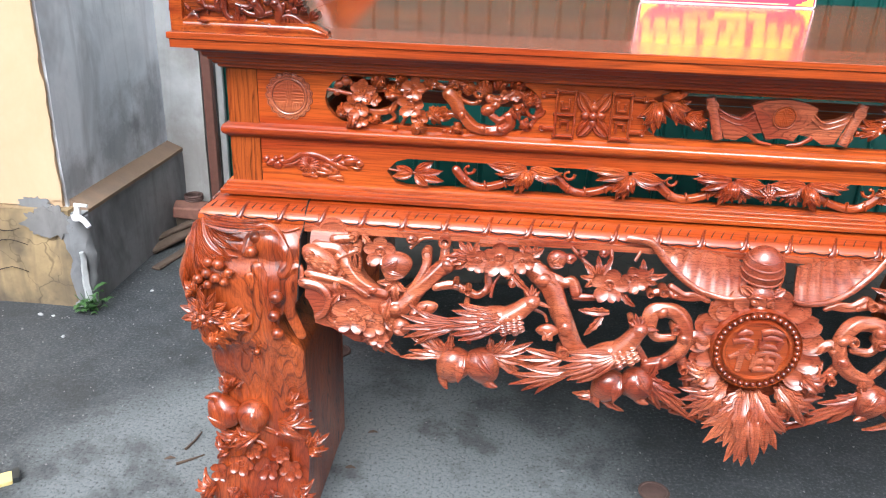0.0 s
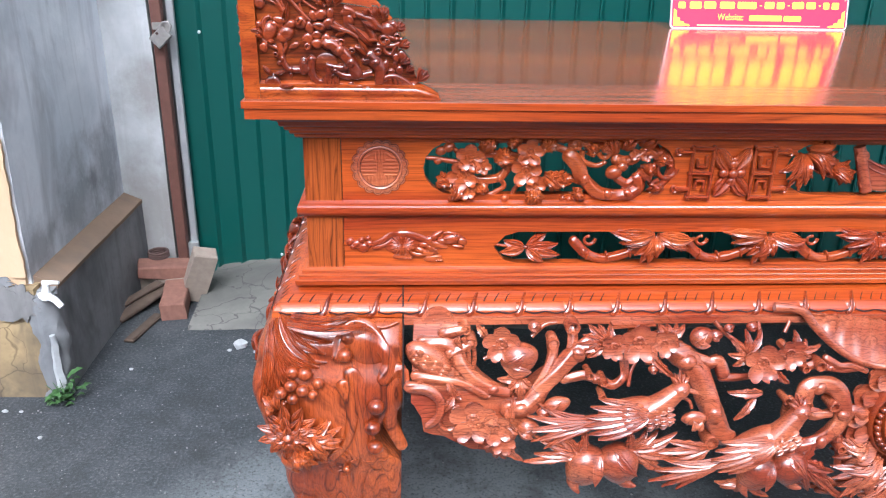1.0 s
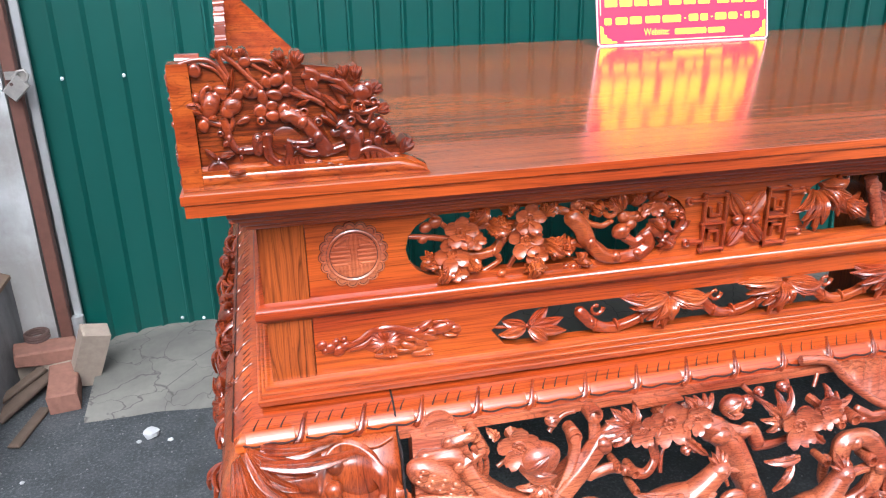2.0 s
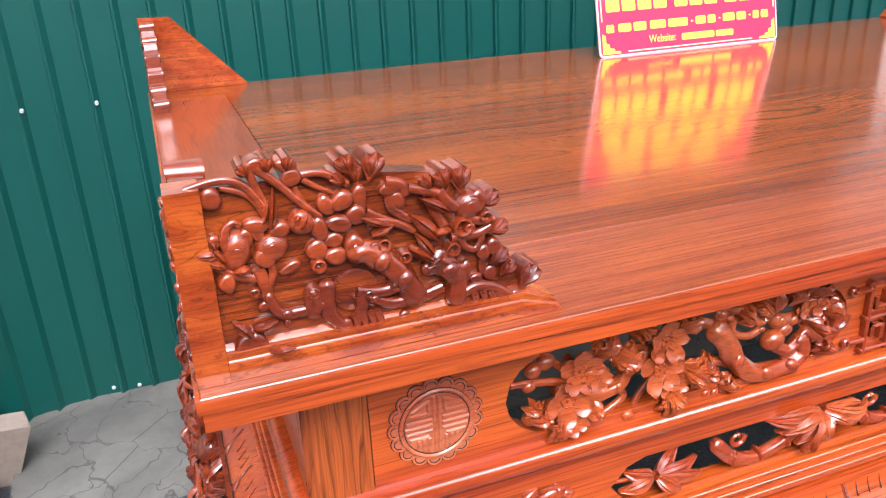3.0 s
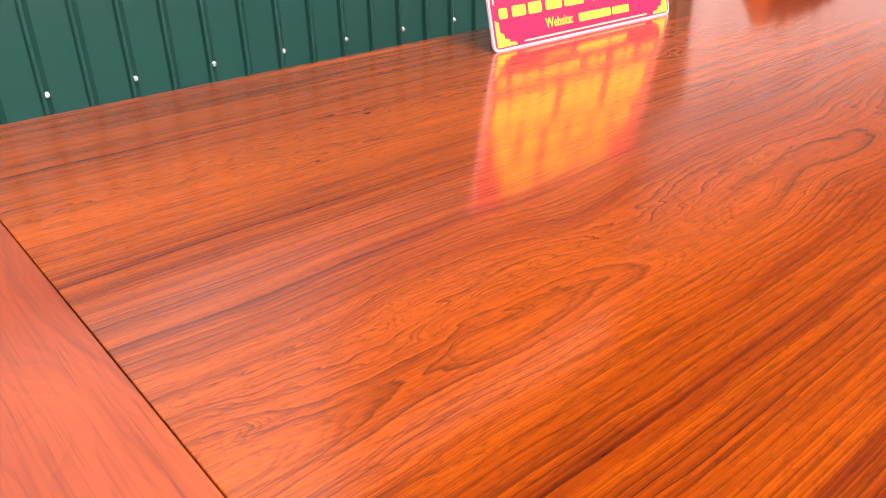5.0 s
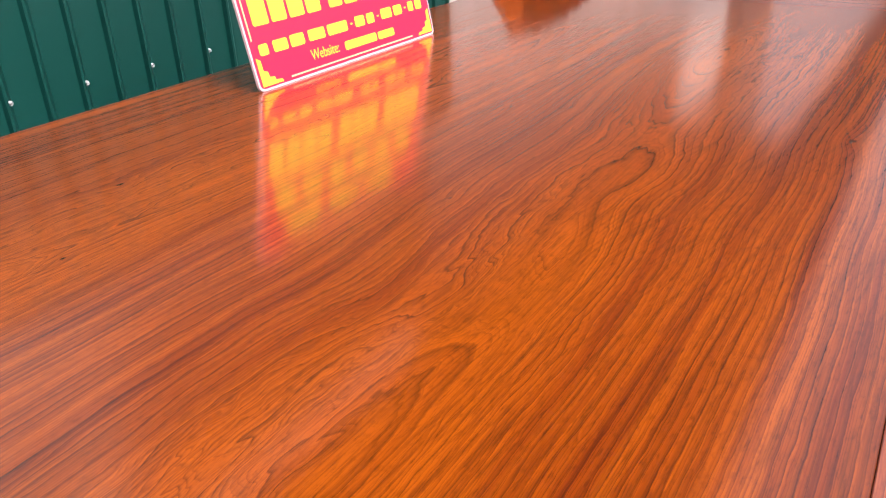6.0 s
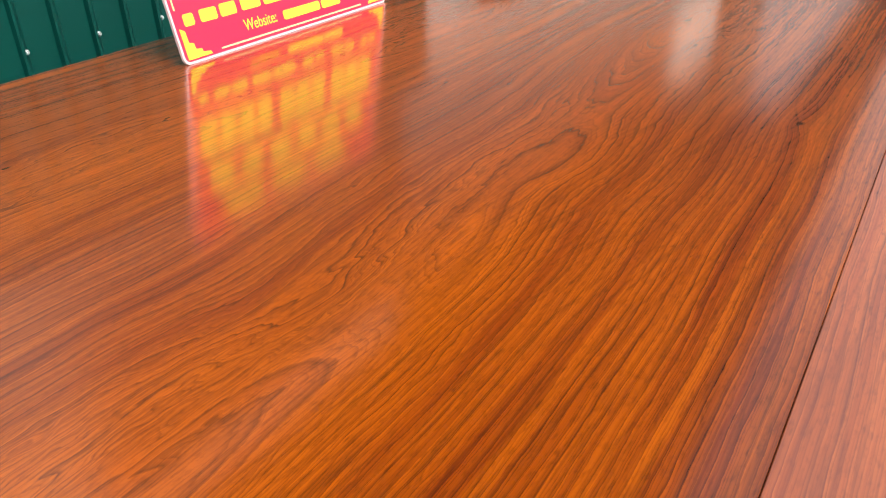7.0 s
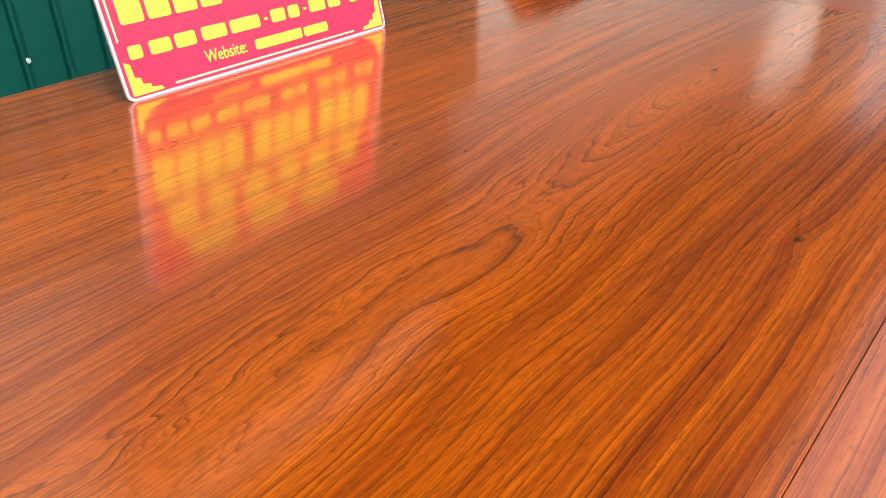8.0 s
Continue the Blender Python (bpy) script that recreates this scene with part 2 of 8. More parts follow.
wood_rim = board_top("rosewood_rim", (0.1, 0.016, 0.006), (0.3, 0.05, 0.01), (0.5, 0.115, 0.022), 2.2, 0.19)
wood_end = wood("rosewood_end", (0.08, 0.011, 0.004), (0.23, 0.034, 0.007), (0.4, 0.08, 0.012), "y", 22, 5.0, 2.2, 0.45, 0.4, 1.0, 0.15, 0.22, 0.03, 1.7, 0.3)


def plain(name, color, rough=0.6, metal=0.0, vary=0.12, scale=30.0, bump=0.0):
    n = Nodes(name)
    f = n.noise(n.co, scale, 4.0)
    d = tuple(c * (1 - vary) for c in color)
    l = tuple(min(1, c * (1 + vary)) for c in color)
    n.set(Base_Color=n.mix(f, d, l), Roughness=rough, Metallic=metal)
    if bump:
        n.bump(f, bump, 0.003)
    return n.mat


def asphalt_material():
    n = Nodes("asphalt")
    big = n.noise(n.co, 1.3, 4.0, 0.6)
    mid = n.noise(n.co, 9.0, 5.0, 0.7)
    grit = n.noise(n.co, 95.0, 3.0, 0.75)
    fine = n.noise(n.co, 260.0, 2.0, 0.7)
    where = n.t.nodes.new("ShaderNodeVectorMath")
    where.operation = "DISTANCE"
    n.put(where.inputs[0], n.add(n.co, n.math("MULTIPLY", big, 0.9)))
    where.inputs[1].default_value = (0.75, 0.45, 0.45)
    dust = n.ramp(where.outputs["Value"], [(0.75, (1, 1, 1)), (1.6, (0, 0, 0))])
    col = n.mix(n.ramp(big, [(0.35, (0, 0, 0)), (0.68, (1, 1, 1))]), (0.026, 0.032, 0.036), (0.058, 0.068, 0.072))
    col = n.mix(n.math("MULTIPLY", n.ramp(mid, [(0.42, (0, 0, 0)), (0.7, (1, 1, 1))]), 0.28), col, (0.14, 0.145, 0.15))
    col = n.mix(n.math("MULTIPLY", n.ramp(dust, [(0, (0, 0, 0)), (1, (1, 1, 1))]), 0.7), col, (0.25, 0.282, 0.285))
    col = n.mix(n.math("MULTIPLY", n.ramp(grit, [(0.53, (0, 0, 0)), (0.70, (1, 1, 1))]), 0.46), col, (0.25, 0.272, 0.272))
    col = n.mix(n.math("MULTIPLY", n.ramp(grit, [(0.32, (1, 1, 1)), (0.48, (0, 0, 0))]), 0.85), col, (0.02, 0.022, 0.025))
    col = n.mix(n.math("MULTIPLY", fine, 0.3), col, (0.04, 0.043, 0.048))
    stain = n.noise(n.co, 3.4, 5.0, 0.7, 0.15)
    col = n.mix(n.math("MULTIPLY", n.ramp(stain, [(0.5, (0, 0, 0)), (0.62, (1, 1, 1))]), 0.6), col, (0.028, 0.031, 0.032))
    n.set(Base_Color=col, Roughness=0.75)
    n.bump(n.mix(0.3, grit, mid), 0.7, 0.006)
    return n.mat


def concrete_material(name, low, high, crack=0.0, crack_scale=3.0, stain=(0.09, 0.085, 0.075), stain_amount=0.4, blots=()):
    n = Nodes(name)
    wob = n.noise(n.co, 5.0, 3.0)
    big = n.noise(n.co, 2.2, 5.0, 0.62, 0.4)
    fine = n.noise(n.co, 60.0, 4.0, 0.6)
    col = n.mix(n.ramp(big, [(0.3, (0, 0, 0)), (0.7, (1, 1, 1))]), low, high)
    blot = n.noise(n.scaled(1, 1, 0.5), 3.1, 4.0, 0.6, 0.6)
    col = n.mix(n.math("MULTIPLY", n.ramp(blot, [(0.52, (0, 0, 0)), (0.72, (1, 1, 1))]), stain_amount), col, stain)
    col = n.mix(n.math("MULTIPLY", fine, 0.25), col, low)
    if crack:
        c = n.cracks(n.add(n.co, n.math("MULTIPLY", wob, 0.35)), crack_scale, 0.02)
        col = n.mix(n.math("MULTIPLY", n.math("SUBTRACT", 1.0, c), crack), col, tuple(v * 0.45 for v in low))
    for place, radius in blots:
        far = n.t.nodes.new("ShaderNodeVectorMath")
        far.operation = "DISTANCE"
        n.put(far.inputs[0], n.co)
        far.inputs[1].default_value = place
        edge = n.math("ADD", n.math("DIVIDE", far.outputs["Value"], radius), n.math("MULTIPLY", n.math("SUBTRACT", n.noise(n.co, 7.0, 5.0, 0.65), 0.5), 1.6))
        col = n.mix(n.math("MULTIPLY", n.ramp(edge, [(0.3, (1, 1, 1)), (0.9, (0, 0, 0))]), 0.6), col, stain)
    n.set(Base_Color=col, Roughness=0.85)
    streak = n.noise(n.scaled(16, 16, 1.2), 1.0, 4.0, 0.65, 0.3)
    col = n.mix(n.math("MULTIPLY", n.ramp(streak, [(0.5, (0, 0, 0)), (0.75, (1, 1, 1))]), stain_amount * 0.5), col, stain)
    scuff = n.noise(n.co, 24.0, 4.0, 0.7, 0.5)
    col = n.mix(n.math("MULTIPLY", n.ramp(scuff, [(0.55, (0, 0, 0)), (0.7, (1, 1, 1))]), stain_amount * 0.45), col, low)
    n.set(Base_Color=col)
    n.bump(n.mix(0.5, fine, big), 0.4, 0.005)
    return n.mat


asphalt = asphalt_material()
cement_pad = concrete_material("cement_pad", (0.09, 0.09, 0.08), (0.2, 0.195, 0.17), 0.8, 5.5, stain=(0.06, 0.06, 0.055))
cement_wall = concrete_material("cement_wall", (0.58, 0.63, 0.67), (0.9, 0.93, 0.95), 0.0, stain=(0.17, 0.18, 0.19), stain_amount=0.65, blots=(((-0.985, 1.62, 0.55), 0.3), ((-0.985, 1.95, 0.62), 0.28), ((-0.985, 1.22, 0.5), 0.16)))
cement_dark = concrete_material("cement_dark", (0.12, 0.125, 0.13), (0.3, 0.31, 0.315), 0.0, stain=(0.05, 0.05, 0.05), stain_amount=0.8)
cement_ledge = concrete_material("cement_ledge", (0.17, 0.118, 0.078), (0.26, 0.18, 0.12))
cement_pale = concrete_material("cement_pale", (0.34, 0.36, 0.36), (0.62, 0.63, 0.62), 0.0, stain=(0.2, 0.18, 0.16), stain_amount=0.6, blots=(((-0.88, 2.09, 0.3), 0.42), ((-0.82, 2.09, 0.9), 0.2)))
cement_house = concrete_material("cement_house", (0.1, 0.095, 0.09), (0.16, 0.152, 0.145))
cement_white = concrete_material("cement_white", (0.58, 0.56, 0.53), (0.8, 0.78, 0.75))
cement_light = concrete_material("cement_light", (0.36, 0.34, 0.315), (0.52, 0.49, 0.46))
cement_facade = concrete_material("cement_facade", (0.22, 0.205, 0.19), (0.34, 0.32, 0.3))
cement_dust = concrete_material("cement_dust", (0.11, 0.108, 0.105), (0.3, 0.295, 0.285), stain=(0.06, 0.058, 0.054), stain_amount=0.8)
yellow_paint = concrete_material("yellow_paint", (0.52, 0.365, 0.215), (0.62, 0.455, 0.295), stain=(0.45, 0.31, 0.18), stain_amount=0.3)
yellow_worn = concrete_material("yellow_worn", (0.2, 0.145, 0.075), (0.5, 0.365, 0.19), 0.7, 5.0, stain=(0.07, 0.06, 0.048), stain_amount=1.0, blots=(((-1.0, 1.09, 0.05), 0.18), ((-1.16, 1.09, -0.02), 0.12), ((-1.3, 1.09, 0.0), 0.14), ((-1.44, 1.09, -0.02), 0.12), ((-1.55, 1.09, 0.02), 0.13), ((-0.97, 1.1, 0.25), 0.1)))
green_steel = plain("green_painted_steel", (0.003, 0.061, 0.050), 0.34, 0.0, 0.12, 3.0)
rust_steel = plain("rusty_brown_steel", (0.12, 0.05, 0.035), 0.7, 0.0, 0.35, 25.0, 0.2)
pale_steel = plain("galvanised_steel", (0.45, 0.47, 0.47), 0.45, 0.6, 0.15, 20.0)
screw_steel = plain("zinc_screw", (0.75, 0.78, 0.78), 0.3, 0.5, 0.05)
lock_steel = plain("worn_lock_steel", (0.42, 0.4, 0.37), 0.4, 0.7, 0.3, 60.0)
white_plastic = plain("white_plastic", (0.85, 0.86, 0.86), 0.35, 0.0, 0.03)
brick_red = plain("red_brick", (0.22, 0.105, 0.075), 0.9, 0.0, 0.35, 40.0, 0.4)
brick_grey = plain("mortar_brick", (0.27, 0.22, 0.175), 0.9, 0.0, 0.3, 30.0, 0.4)
old_timber = plain("old_timber", (0.1, 0.07, 0.05), 0.9, 0.0, 0.35, 30.0, 0.3)
rubble_white = plain("rubble_plaster", (0.42, 0.44, 0.44), 0.9, 0.0, 0.35, 25.0, 0.4)
# incised cuts as dark tubes: stain and groove shade in one colour
cut_line = plain("stained_shaded_cut", (0.035, 0.007, 0.004), 0.8, 0.0, 0.3, 60.0)
joint_black = plain("joint_shadow_gap", (0.012, 0.006, 0.005), 0.9, 0.0, 0.2)
rust_iron = plain("rusty_iron", (0.1, 0.06, 0.05), 0.8, 0.1, 0.4, 50.0, 0.3)
leaf_green = plain("weed_green", (0.05, 0.12, 0.035), 0.5, 0.0, 0.3, 40.0)
sign_red = plain("sign_red", (0.78, 0.02, 0.075), 0.28, 0.0, 0.04, 8.0)
sign_yellow = plain("sign_yellow", (0.95, 0.68, 0.06), 0.3, 0.0, 0.03)
sign_edge = plain("acrylic_edge", (0.85, 0.62, 0.66), 0.25, 0.0, 0.03)
sign_rule = plain("sign_pale_rule", (0.95, 0.75, 0.35), 0.3, 0.0, 0.03)
# darkened rosewood: the shade under the top is put into its colour
shadow_wood = wood("rosewood_shaded", DARK, (0.12, 0.03, 0.012), (0.2, 0.05, 0.018), "x", 40, 8, 1, 0.3, 0.5, 0.1, 0.2)

# ---------------------------------------------------------------- mesh helpers
W, D, H = 2.612, 1.52, 1.27
CX, CY = W / 2, D / 2


def front(u, v, w):
    return (u, -w, v)


def front_r(u, v, w):
    return (W - u, -w, v)


def side_l(u, v, w):
    return (-w, u, v)


def side_r(u, v, w):
    return (W + w, u, v)


def back(u, v, w):
    return (u, D + w, v)


def straight(u, v, w):
    return (u, v, w)


class Shape:
    """Collects closed shells in local axes u (along), v (up), w (out of the face)."""

    def __init__(self, place=front):
        self.v, self.f, self.place = [], [], place

    def add(self, vs, fs):
        n = len(self.v)
        self.v += [self.place(*p) for p in vs]
        self.f += [tuple(i + n for i in f) for f in fs]
        return self

    def rings(self, loops, cap=True):
        k = len(loops[0])
        vs = [p for l in loops for p in l]
        fs = []
        for i in range(len(loops) - 1):
            for j in range(k):
                fs.append((i * k + j, i * k + (j + 1) % k, (i + 1) * k + (j + 1) % k, (i + 1) * k + j))
        if cap:
            fs.append(tuple(range(k))[::-1])
            fs.append(tuple((len(loops) - 1) * k + j for j in range(k)))
        return self.add(vs, fs)

    def tube(self, pts, r0, r1=None, seg=8, flat=1.0, smooth=4, ridges=0):
        """A tapered rod through points (u, v, w); flat squeezes it along w; ridges cuts grooves along it."""
        r1 = r0 if r1 is None else r1
        P = [Vector(p) for p in pts]
        if smooth > 1 and len(P) > 2:
            Q = []
            for i in range(len(P) - 1):
                a, b, c, d = P[max(i - 1, 0)], P[i], P[i + 1], P[min(i + 2, len(P) - 1)]
                for k in range(smooth):
                    t = k / smooth
                    Q.append(0.5 * (2 * b + (c - a) * t + (2 * a - 5 * b + 4 * c - d) * t * t + (3 * b - a - 3 * c + d) * t ** 3))
            P = Q + [P[-1]]
        loops = []
        for i, p in enumerate(P):
            d = (P[min(i + 1, len(P) - 1)] - P[max(i - 1, 0)]).normalized()
            n = Vector((0, 0, 1)) - d * d.z
            n = n.normalized() if n.length > 0.05 else Vector((1, 0, 0))
            s = d.cross(n)
            r = r0 + (r1 - r0) * i / (len(P) - 1)
            if ridges:
                r *= 1 + 0.14 * noise.noise((p.x * 60, p.y * 60, 3.1))
            cut = [1 + (0.1 * math.cos(2 * math.pi * j * 5 / seg) if ridges else 0) for j in range(seg)]
            loops.append([tuple(p + s * r * c * math.cos(a) + n * r * c * flat * math.sin(a)) for c, a in [(cut[j], 2 * math.pi * j / seg + 0.5 * math.sin(i * 0.35)) for j in range(seg)]])
        if ridges and len(loops) > 2:
            def shrink(loop, k, off):
                m = sum((Vector(q) for q in loop), Vector()) / len(loop)
                return [tuple(m + (Vector(q) - m) * k + off) for q in loop]
            d0, d1 = (P[0] - P[1]).normalized(), (P[-1] - P[-2]).normalized()
            loops = [shrink(loops[0], 0.35, d0 * r0 * 0.75), shrink(loops[0], 0.78, d0 * r0 * 0.45)] + loops + [shrink(loops[-1], 0.78, d1 * r1 * 0.45), shrink(loops[-1], 0.35, d1 * r1 * 0.75)]
        return self.rings(loops)

    def blob(self, c, ru, rv, rw, turn=0.0, n=10, m=6, point=0.0, power=1.0):
        """An ellipsoid; point draws its u end to a tip; power under 1 squares it off."""
        ct, st = math.cos(turn), math.sin(turn)
        sg = lambda x: math.copysign(abs(x) ** power, x)
        loops = []
        for i in range(m + 1):
            a = math.pi * (0.04 + 0.92 * i / m)
            ring = []
            for j in range(n):
                b = 2 * math.pi * j / n
                x, y, z = -math.cos(a), math.sin(a) * math.cos(b), math.sin(a) * math.sin(b)
                x, y, z = sg(x), sg(y), sg(z)
                if point and x > 0:
                    y, z, x = y * (1 - point * x), z * (1 - point * x), x * (1 + point * 0.35)
                x, y, z = x * ru, y * rv, z * rw
                ring.append((c[0] + x * ct - y * st, c[1] + x * st + y * ct, c[2] + z))
            loops.append(ring)
        return self.rings(loops)

    def leaf(self, base, tip, width, thick=0.006, arch=0.0, bend=0.0, round_=0.0, n=7, groove=0.35, teeth=0):
        """A carved leaf from base to tip (u, v, w), domed, with a groove along its middle; teeth notch its edges."""
        b, t = Vector(base), Vector(tip)
        d = t - b
        L = d.length
        d.normalize()
        out = Vector((0, 0, 1)) - d * d.z
        out = out.normalized() if out.length > 0.1 else Vector((0, 1, 0))
        s = d.cross(out)
        if width > 0.0085 and groove >= 0.3:
            ks = (-1, -0.8, -0.6, -0.42, -0.22, 0, 0.22, 0.42, 0.6, 0.8, 1)
            hs = (0.0, 0.6, 0.42, 0.95, 0.66, 1.0 - groove, 0.66, 0.95, 0.42, 0.6, 0.0)
            hs = tuple(h if abs(k) in (0.42, 0.8, 1, 0) else h + 0.06 for k, h in zip(ks, hs))
        else:
            ks = (-1, -0.62, -0.2, 0, 0.2, 0.62, 1)
            hs = (0.0, 0.62, 1.0, 1.0 - groove, 1.0, 0.62, 0.0)
        n = max(n, teeth * 2)
        loops = []
        for i in range(n + 1):
            q = i / n
            prof = math.sin(math.pi * min(1, 0.08 + 0.92 * q) ** (0.8 + round_ * 0.7)) ** (0.85 - 0.35 * round_) if q < 1 else 0.0
            notch = 1 - (0.3 * (i % 2) if teeth and 0 < i < n - 1 else 0)
            h = max(width * prof, width * 0.03)
            mid = b + d * L * q + out * arch * math.sin(math.pi * q) + s * bend * math.sin(math.pi * q)
            ring = [mid + s * h * k * (notch if abs(k) > 0.5 else 1) + d * (0.16 * L / n * abs(k) * (1 if notch == 1 else 0)) + out * thick * e * (0.35 + 0.65 * prof) for k, e in zip(ks, hs)]
            ring += [mid + s * h * 0.6 - out * thick * 0.8, mid - s * h * 0.6 - out * thick * 0.8]
            loops.append([tuple(p) for p in ring])
        return self.rings(loops)

    def petal(self, c, ang, r, width, w, cup, lean=0.0):
        """A round dished petal of length r that leaves c at the angle ang."""
        ca, sa = math.cos(radians(ang)), math.sin(radians(ang))
        loops = []
        n = 7
        for i in range(n + 1):
            q = 0.14 + 0.86 * i / n
            h = width * math.sqrt(max(0.02, 1 - ((q - 0.62) / 0.44) ** 2)) if q > 0.3 else width * (0.34 + 0.6 * q)
            if i == n:
                h *= 0.75
            ring = []
            for k in (-1, -0.55, 0, 0.55, 1):
                lift = cup * (0.55 * q * q + 0.6 * k * k * q)
                x, y = q * r * (1 - (0.06 if i == n and k == 0 else 0)), k * h
                ring.append((c[0] + x * ca - y * sa, c[1] + (x * sa + y * ca) * (1 - 0.3 * lean), w + lift - lean * (x * sa + y * ca)))
            for k in (0.8, -0.8):
                lift = cup * (0.55 * q * q + 0.5 * k * k * q) - r * 0.13
                x, y = q * r * 0.97, k * h * 0.92
                ring.append((c[0] + x * ca - y * sa, c[1] + (x * sa + y * ca) * (1 - 0.3 * lean), w + lift - lean * (x * sa + y * ca)))
            loops.append(ring)
        return self.rings(loops)

    def box(self, c, su, sv, sw, turn=0.0, bevel=0.0):
        ct, st = math.cos(turn), math.sin(turn)
        bv = bevel or min(su, sv, sw) * 0.12
        loops = []
        for w, k in ((-sw / 2, 0), (sw / 2 - bv, 0), (sw / 2, bv)):
            a, b = su / 2 - k, sv / 2 - k
            loops.append([(c[0] + x * ct - y * st, c[1] + x * st + y * ct, c[2] + w) for x, y in ((-a, -b), (a, -b), (a, b), (-a, b))])
        return self.rings(loops)

    def lathe(self, c, profile, n=40):
        """Turned about w: profile of (radius, w) from the rim behind to the middle in front."""
        loops = [[(c[0] + r * math.cos(2 * math.pi * j / n), c[1] + r * math.sin(2 * math.pi * j / n), c[2] + w) for j in range(n)] for r, w in profile]
        return self.rings(loops)

    def board(self, outer, holes, w0, w1):
        """A sawn board: outlines of (u, v), with its holes, between w0 and w1."""
        bm = bmesh.new()
        edges = []
        for loop in [outer, *holes]:
            vs = [bm.verts.new((*p, 0)) for p in loop]
            edges += [bm.edges.new((vs[i], vs[(i + 1) % len(vs)])) for i in range(len(vs))]
        bmesh.ops.triangle_fill(bm, use_beauty=True, edges=edges)
        bm.verts.index_update()
        flat = [tuple(v.co[:2]) for v in bm.verts]
        tris = [tuple(v.index for v in f.verts) for f in bm.faces]
        bm.free()
        k = len(flat)
        vs = [(x, y, w1) for x, y in flat] + [(x, y, w0) for x, y in flat]
        fs = tris + [tuple(i + k for i in t[::-1]) for t in tris]
        start = 0
        for loop in [outer, *holes]:
            m = len(loop)
            fs += [(start + i, start + (i + 1) % m, start + (i + 1) % m + k, start + i + k) for i in range(m)]
            start += m
        return self.add(vs, fs)


def mesh_object(name, shape, material, parent=None, label="", smooth=40.0):
    me = bpy.data.meshes.new(name)
    me.from_pydata(shape.v, [], shape.f)
    bm = bmesh.new()
    bm.from_mesh(me)
    bmesh.ops.recalc_face_normals(bm, faces=bm.faces)
    bm.to_mesh(me)
    bm.free()
    if smooth:
        me.polygons.foreach_set("use_smooth", [True] * len(me.polygons))
        me.set_sharp_from_angle(angle=radians(smooth))
    me.materials.append(material)
    ob = new(name, me)
    ob.parent = parent
    if label:
        tagged(ob, label)
    return ob


def part(name, shape, material, parent, label="", smooth=40.0):
    return mesh_object(name, shape, material, parent, label, smooth)


def rounded(x0, x1, y0, y1, r, k=5):
    """A rectangle outline with round corners."""
    out = []
    for cx, cy, a0 in ((x1 - r, y0 + r, -90), (x1 - r, y1 - r, 0), (x0 + r, y1 - r, 90), (x0 + r, y0 + r, 180)):
        out += [(cx + r * math.cos(radians(a0 + 90 * i / k)), cy + r * math.sin(radians(a0 + 90 * i / k))) for i in range(k + 1)]
    return out


def hoop(profile, x0=0.0, x1=W, y0=0.0, y1=D):
    """A moulding run round the four sides: profile of (inset, z), closed into a ring of solid section."""
    s = Shape(straight)
    k = len(profile)
    vs = []
    for i, z in profile:
        vs += [(x0 + i, y0 + i, z), (x1 - i, y0 + i, z), (x1 - i, y1 - i, z), (x0 + i, y1 - i, z)]
    fs = []
    for p in range(k):
        q = (p + 1) % k
        fs += [(4 * p + j, 4 * p + (j + 1) % 4, 4 * q + (j + 1) % 4, 4 * q + j) for j in range(4)]
    return s.add(vs, fs)


def reeds(i0, z0, i1, z1, count, depth=0.003, k=4):
    """Rounded reeds down a slope, as (inset, z)."""
    out = []
    dx, dz = (i1 - i0) / count, (z1 - z0) / count
    n = Vector((dz, -dx)).normalized()
    if n.x > 0:
        n = -n
    for c in range(count):
        for j in range(k):
            t = j / k
            b = math.sin(math.pi * t) * depth
            out.append((i0 + dx * (c + t) + n.x * b, z0 + dz * (c + t) + n.y * b))
    out.append((i1, z1))
    return out


# ---------------------------------------------------------------- ground and walls
def grid(name, x0, x1, y0, y1, nx, ny, height, material):
    s = Shape(straight)
    vs = [(x0 + (x1 - x0) * i / nx, y0 + (y1 - y0) * j / ny, 0) for j in range(ny + 1) for i in range(nx + 1)]
    vs = [(x, y, height(x, y)) for x, y, _ in vs]
    fs = [(j * (nx + 1) + i, j * (nx + 1) + i + 1, (j + 1) * (nx + 1) + i + 1, (j + 1) * (nx + 1) + i) for j in range(ny) for i in range(nx)]
    s.add(vs, fs)
    return mesh_object(name, s, material, smooth=60)


ground = grid("ground", -400, 400, -400, 400, 2, 2, lambda x, y: 0.0, asphalt)
tagged(ground, "dark grey worn asphalt yard with pale dust", "ground", kind="structure")

WALL_Y = 2.185
pad = Shape(straight)
nx = 60
px0, px1 = -0.62, 4.2
top, low = [], []
for i in range(nx + 1):
    x = px0 + (px1 - px0) * i / nx
    wob = 0.03 * noise.noise((x * 3.1, 0.3, 0)) + 0.012 * noise.noise((x * 13.0, 1.3, 0))
    cut = max(0.0, (-0.44 - x) / 0.18)
    y_front = 1.585 + wob + 0.0 * cut
    top.append([(x, y_front, 0.0), (x, y_front + 0.012, 0.014 + 0.006 * noise.noise((x * 9, 0, 2))), (x, 1.80, 0.035 + 0.01 * noise.noise((x * 5, 0, 0))),
                (x, 2.0, 0.06 + 0.008 * noise.noise((x * 5, 4, 0))), (x, WALL_Y - 0.03, 0.078 + 0.012 * noise.noise((x * 7, 8, 0)) - 0.05 * cut), (x, WALL_Y + 0.05, 0.07), (x, WALL_Y + 0.05, -0.05), (x, y_front, -0.05)])
pad.rings(top)
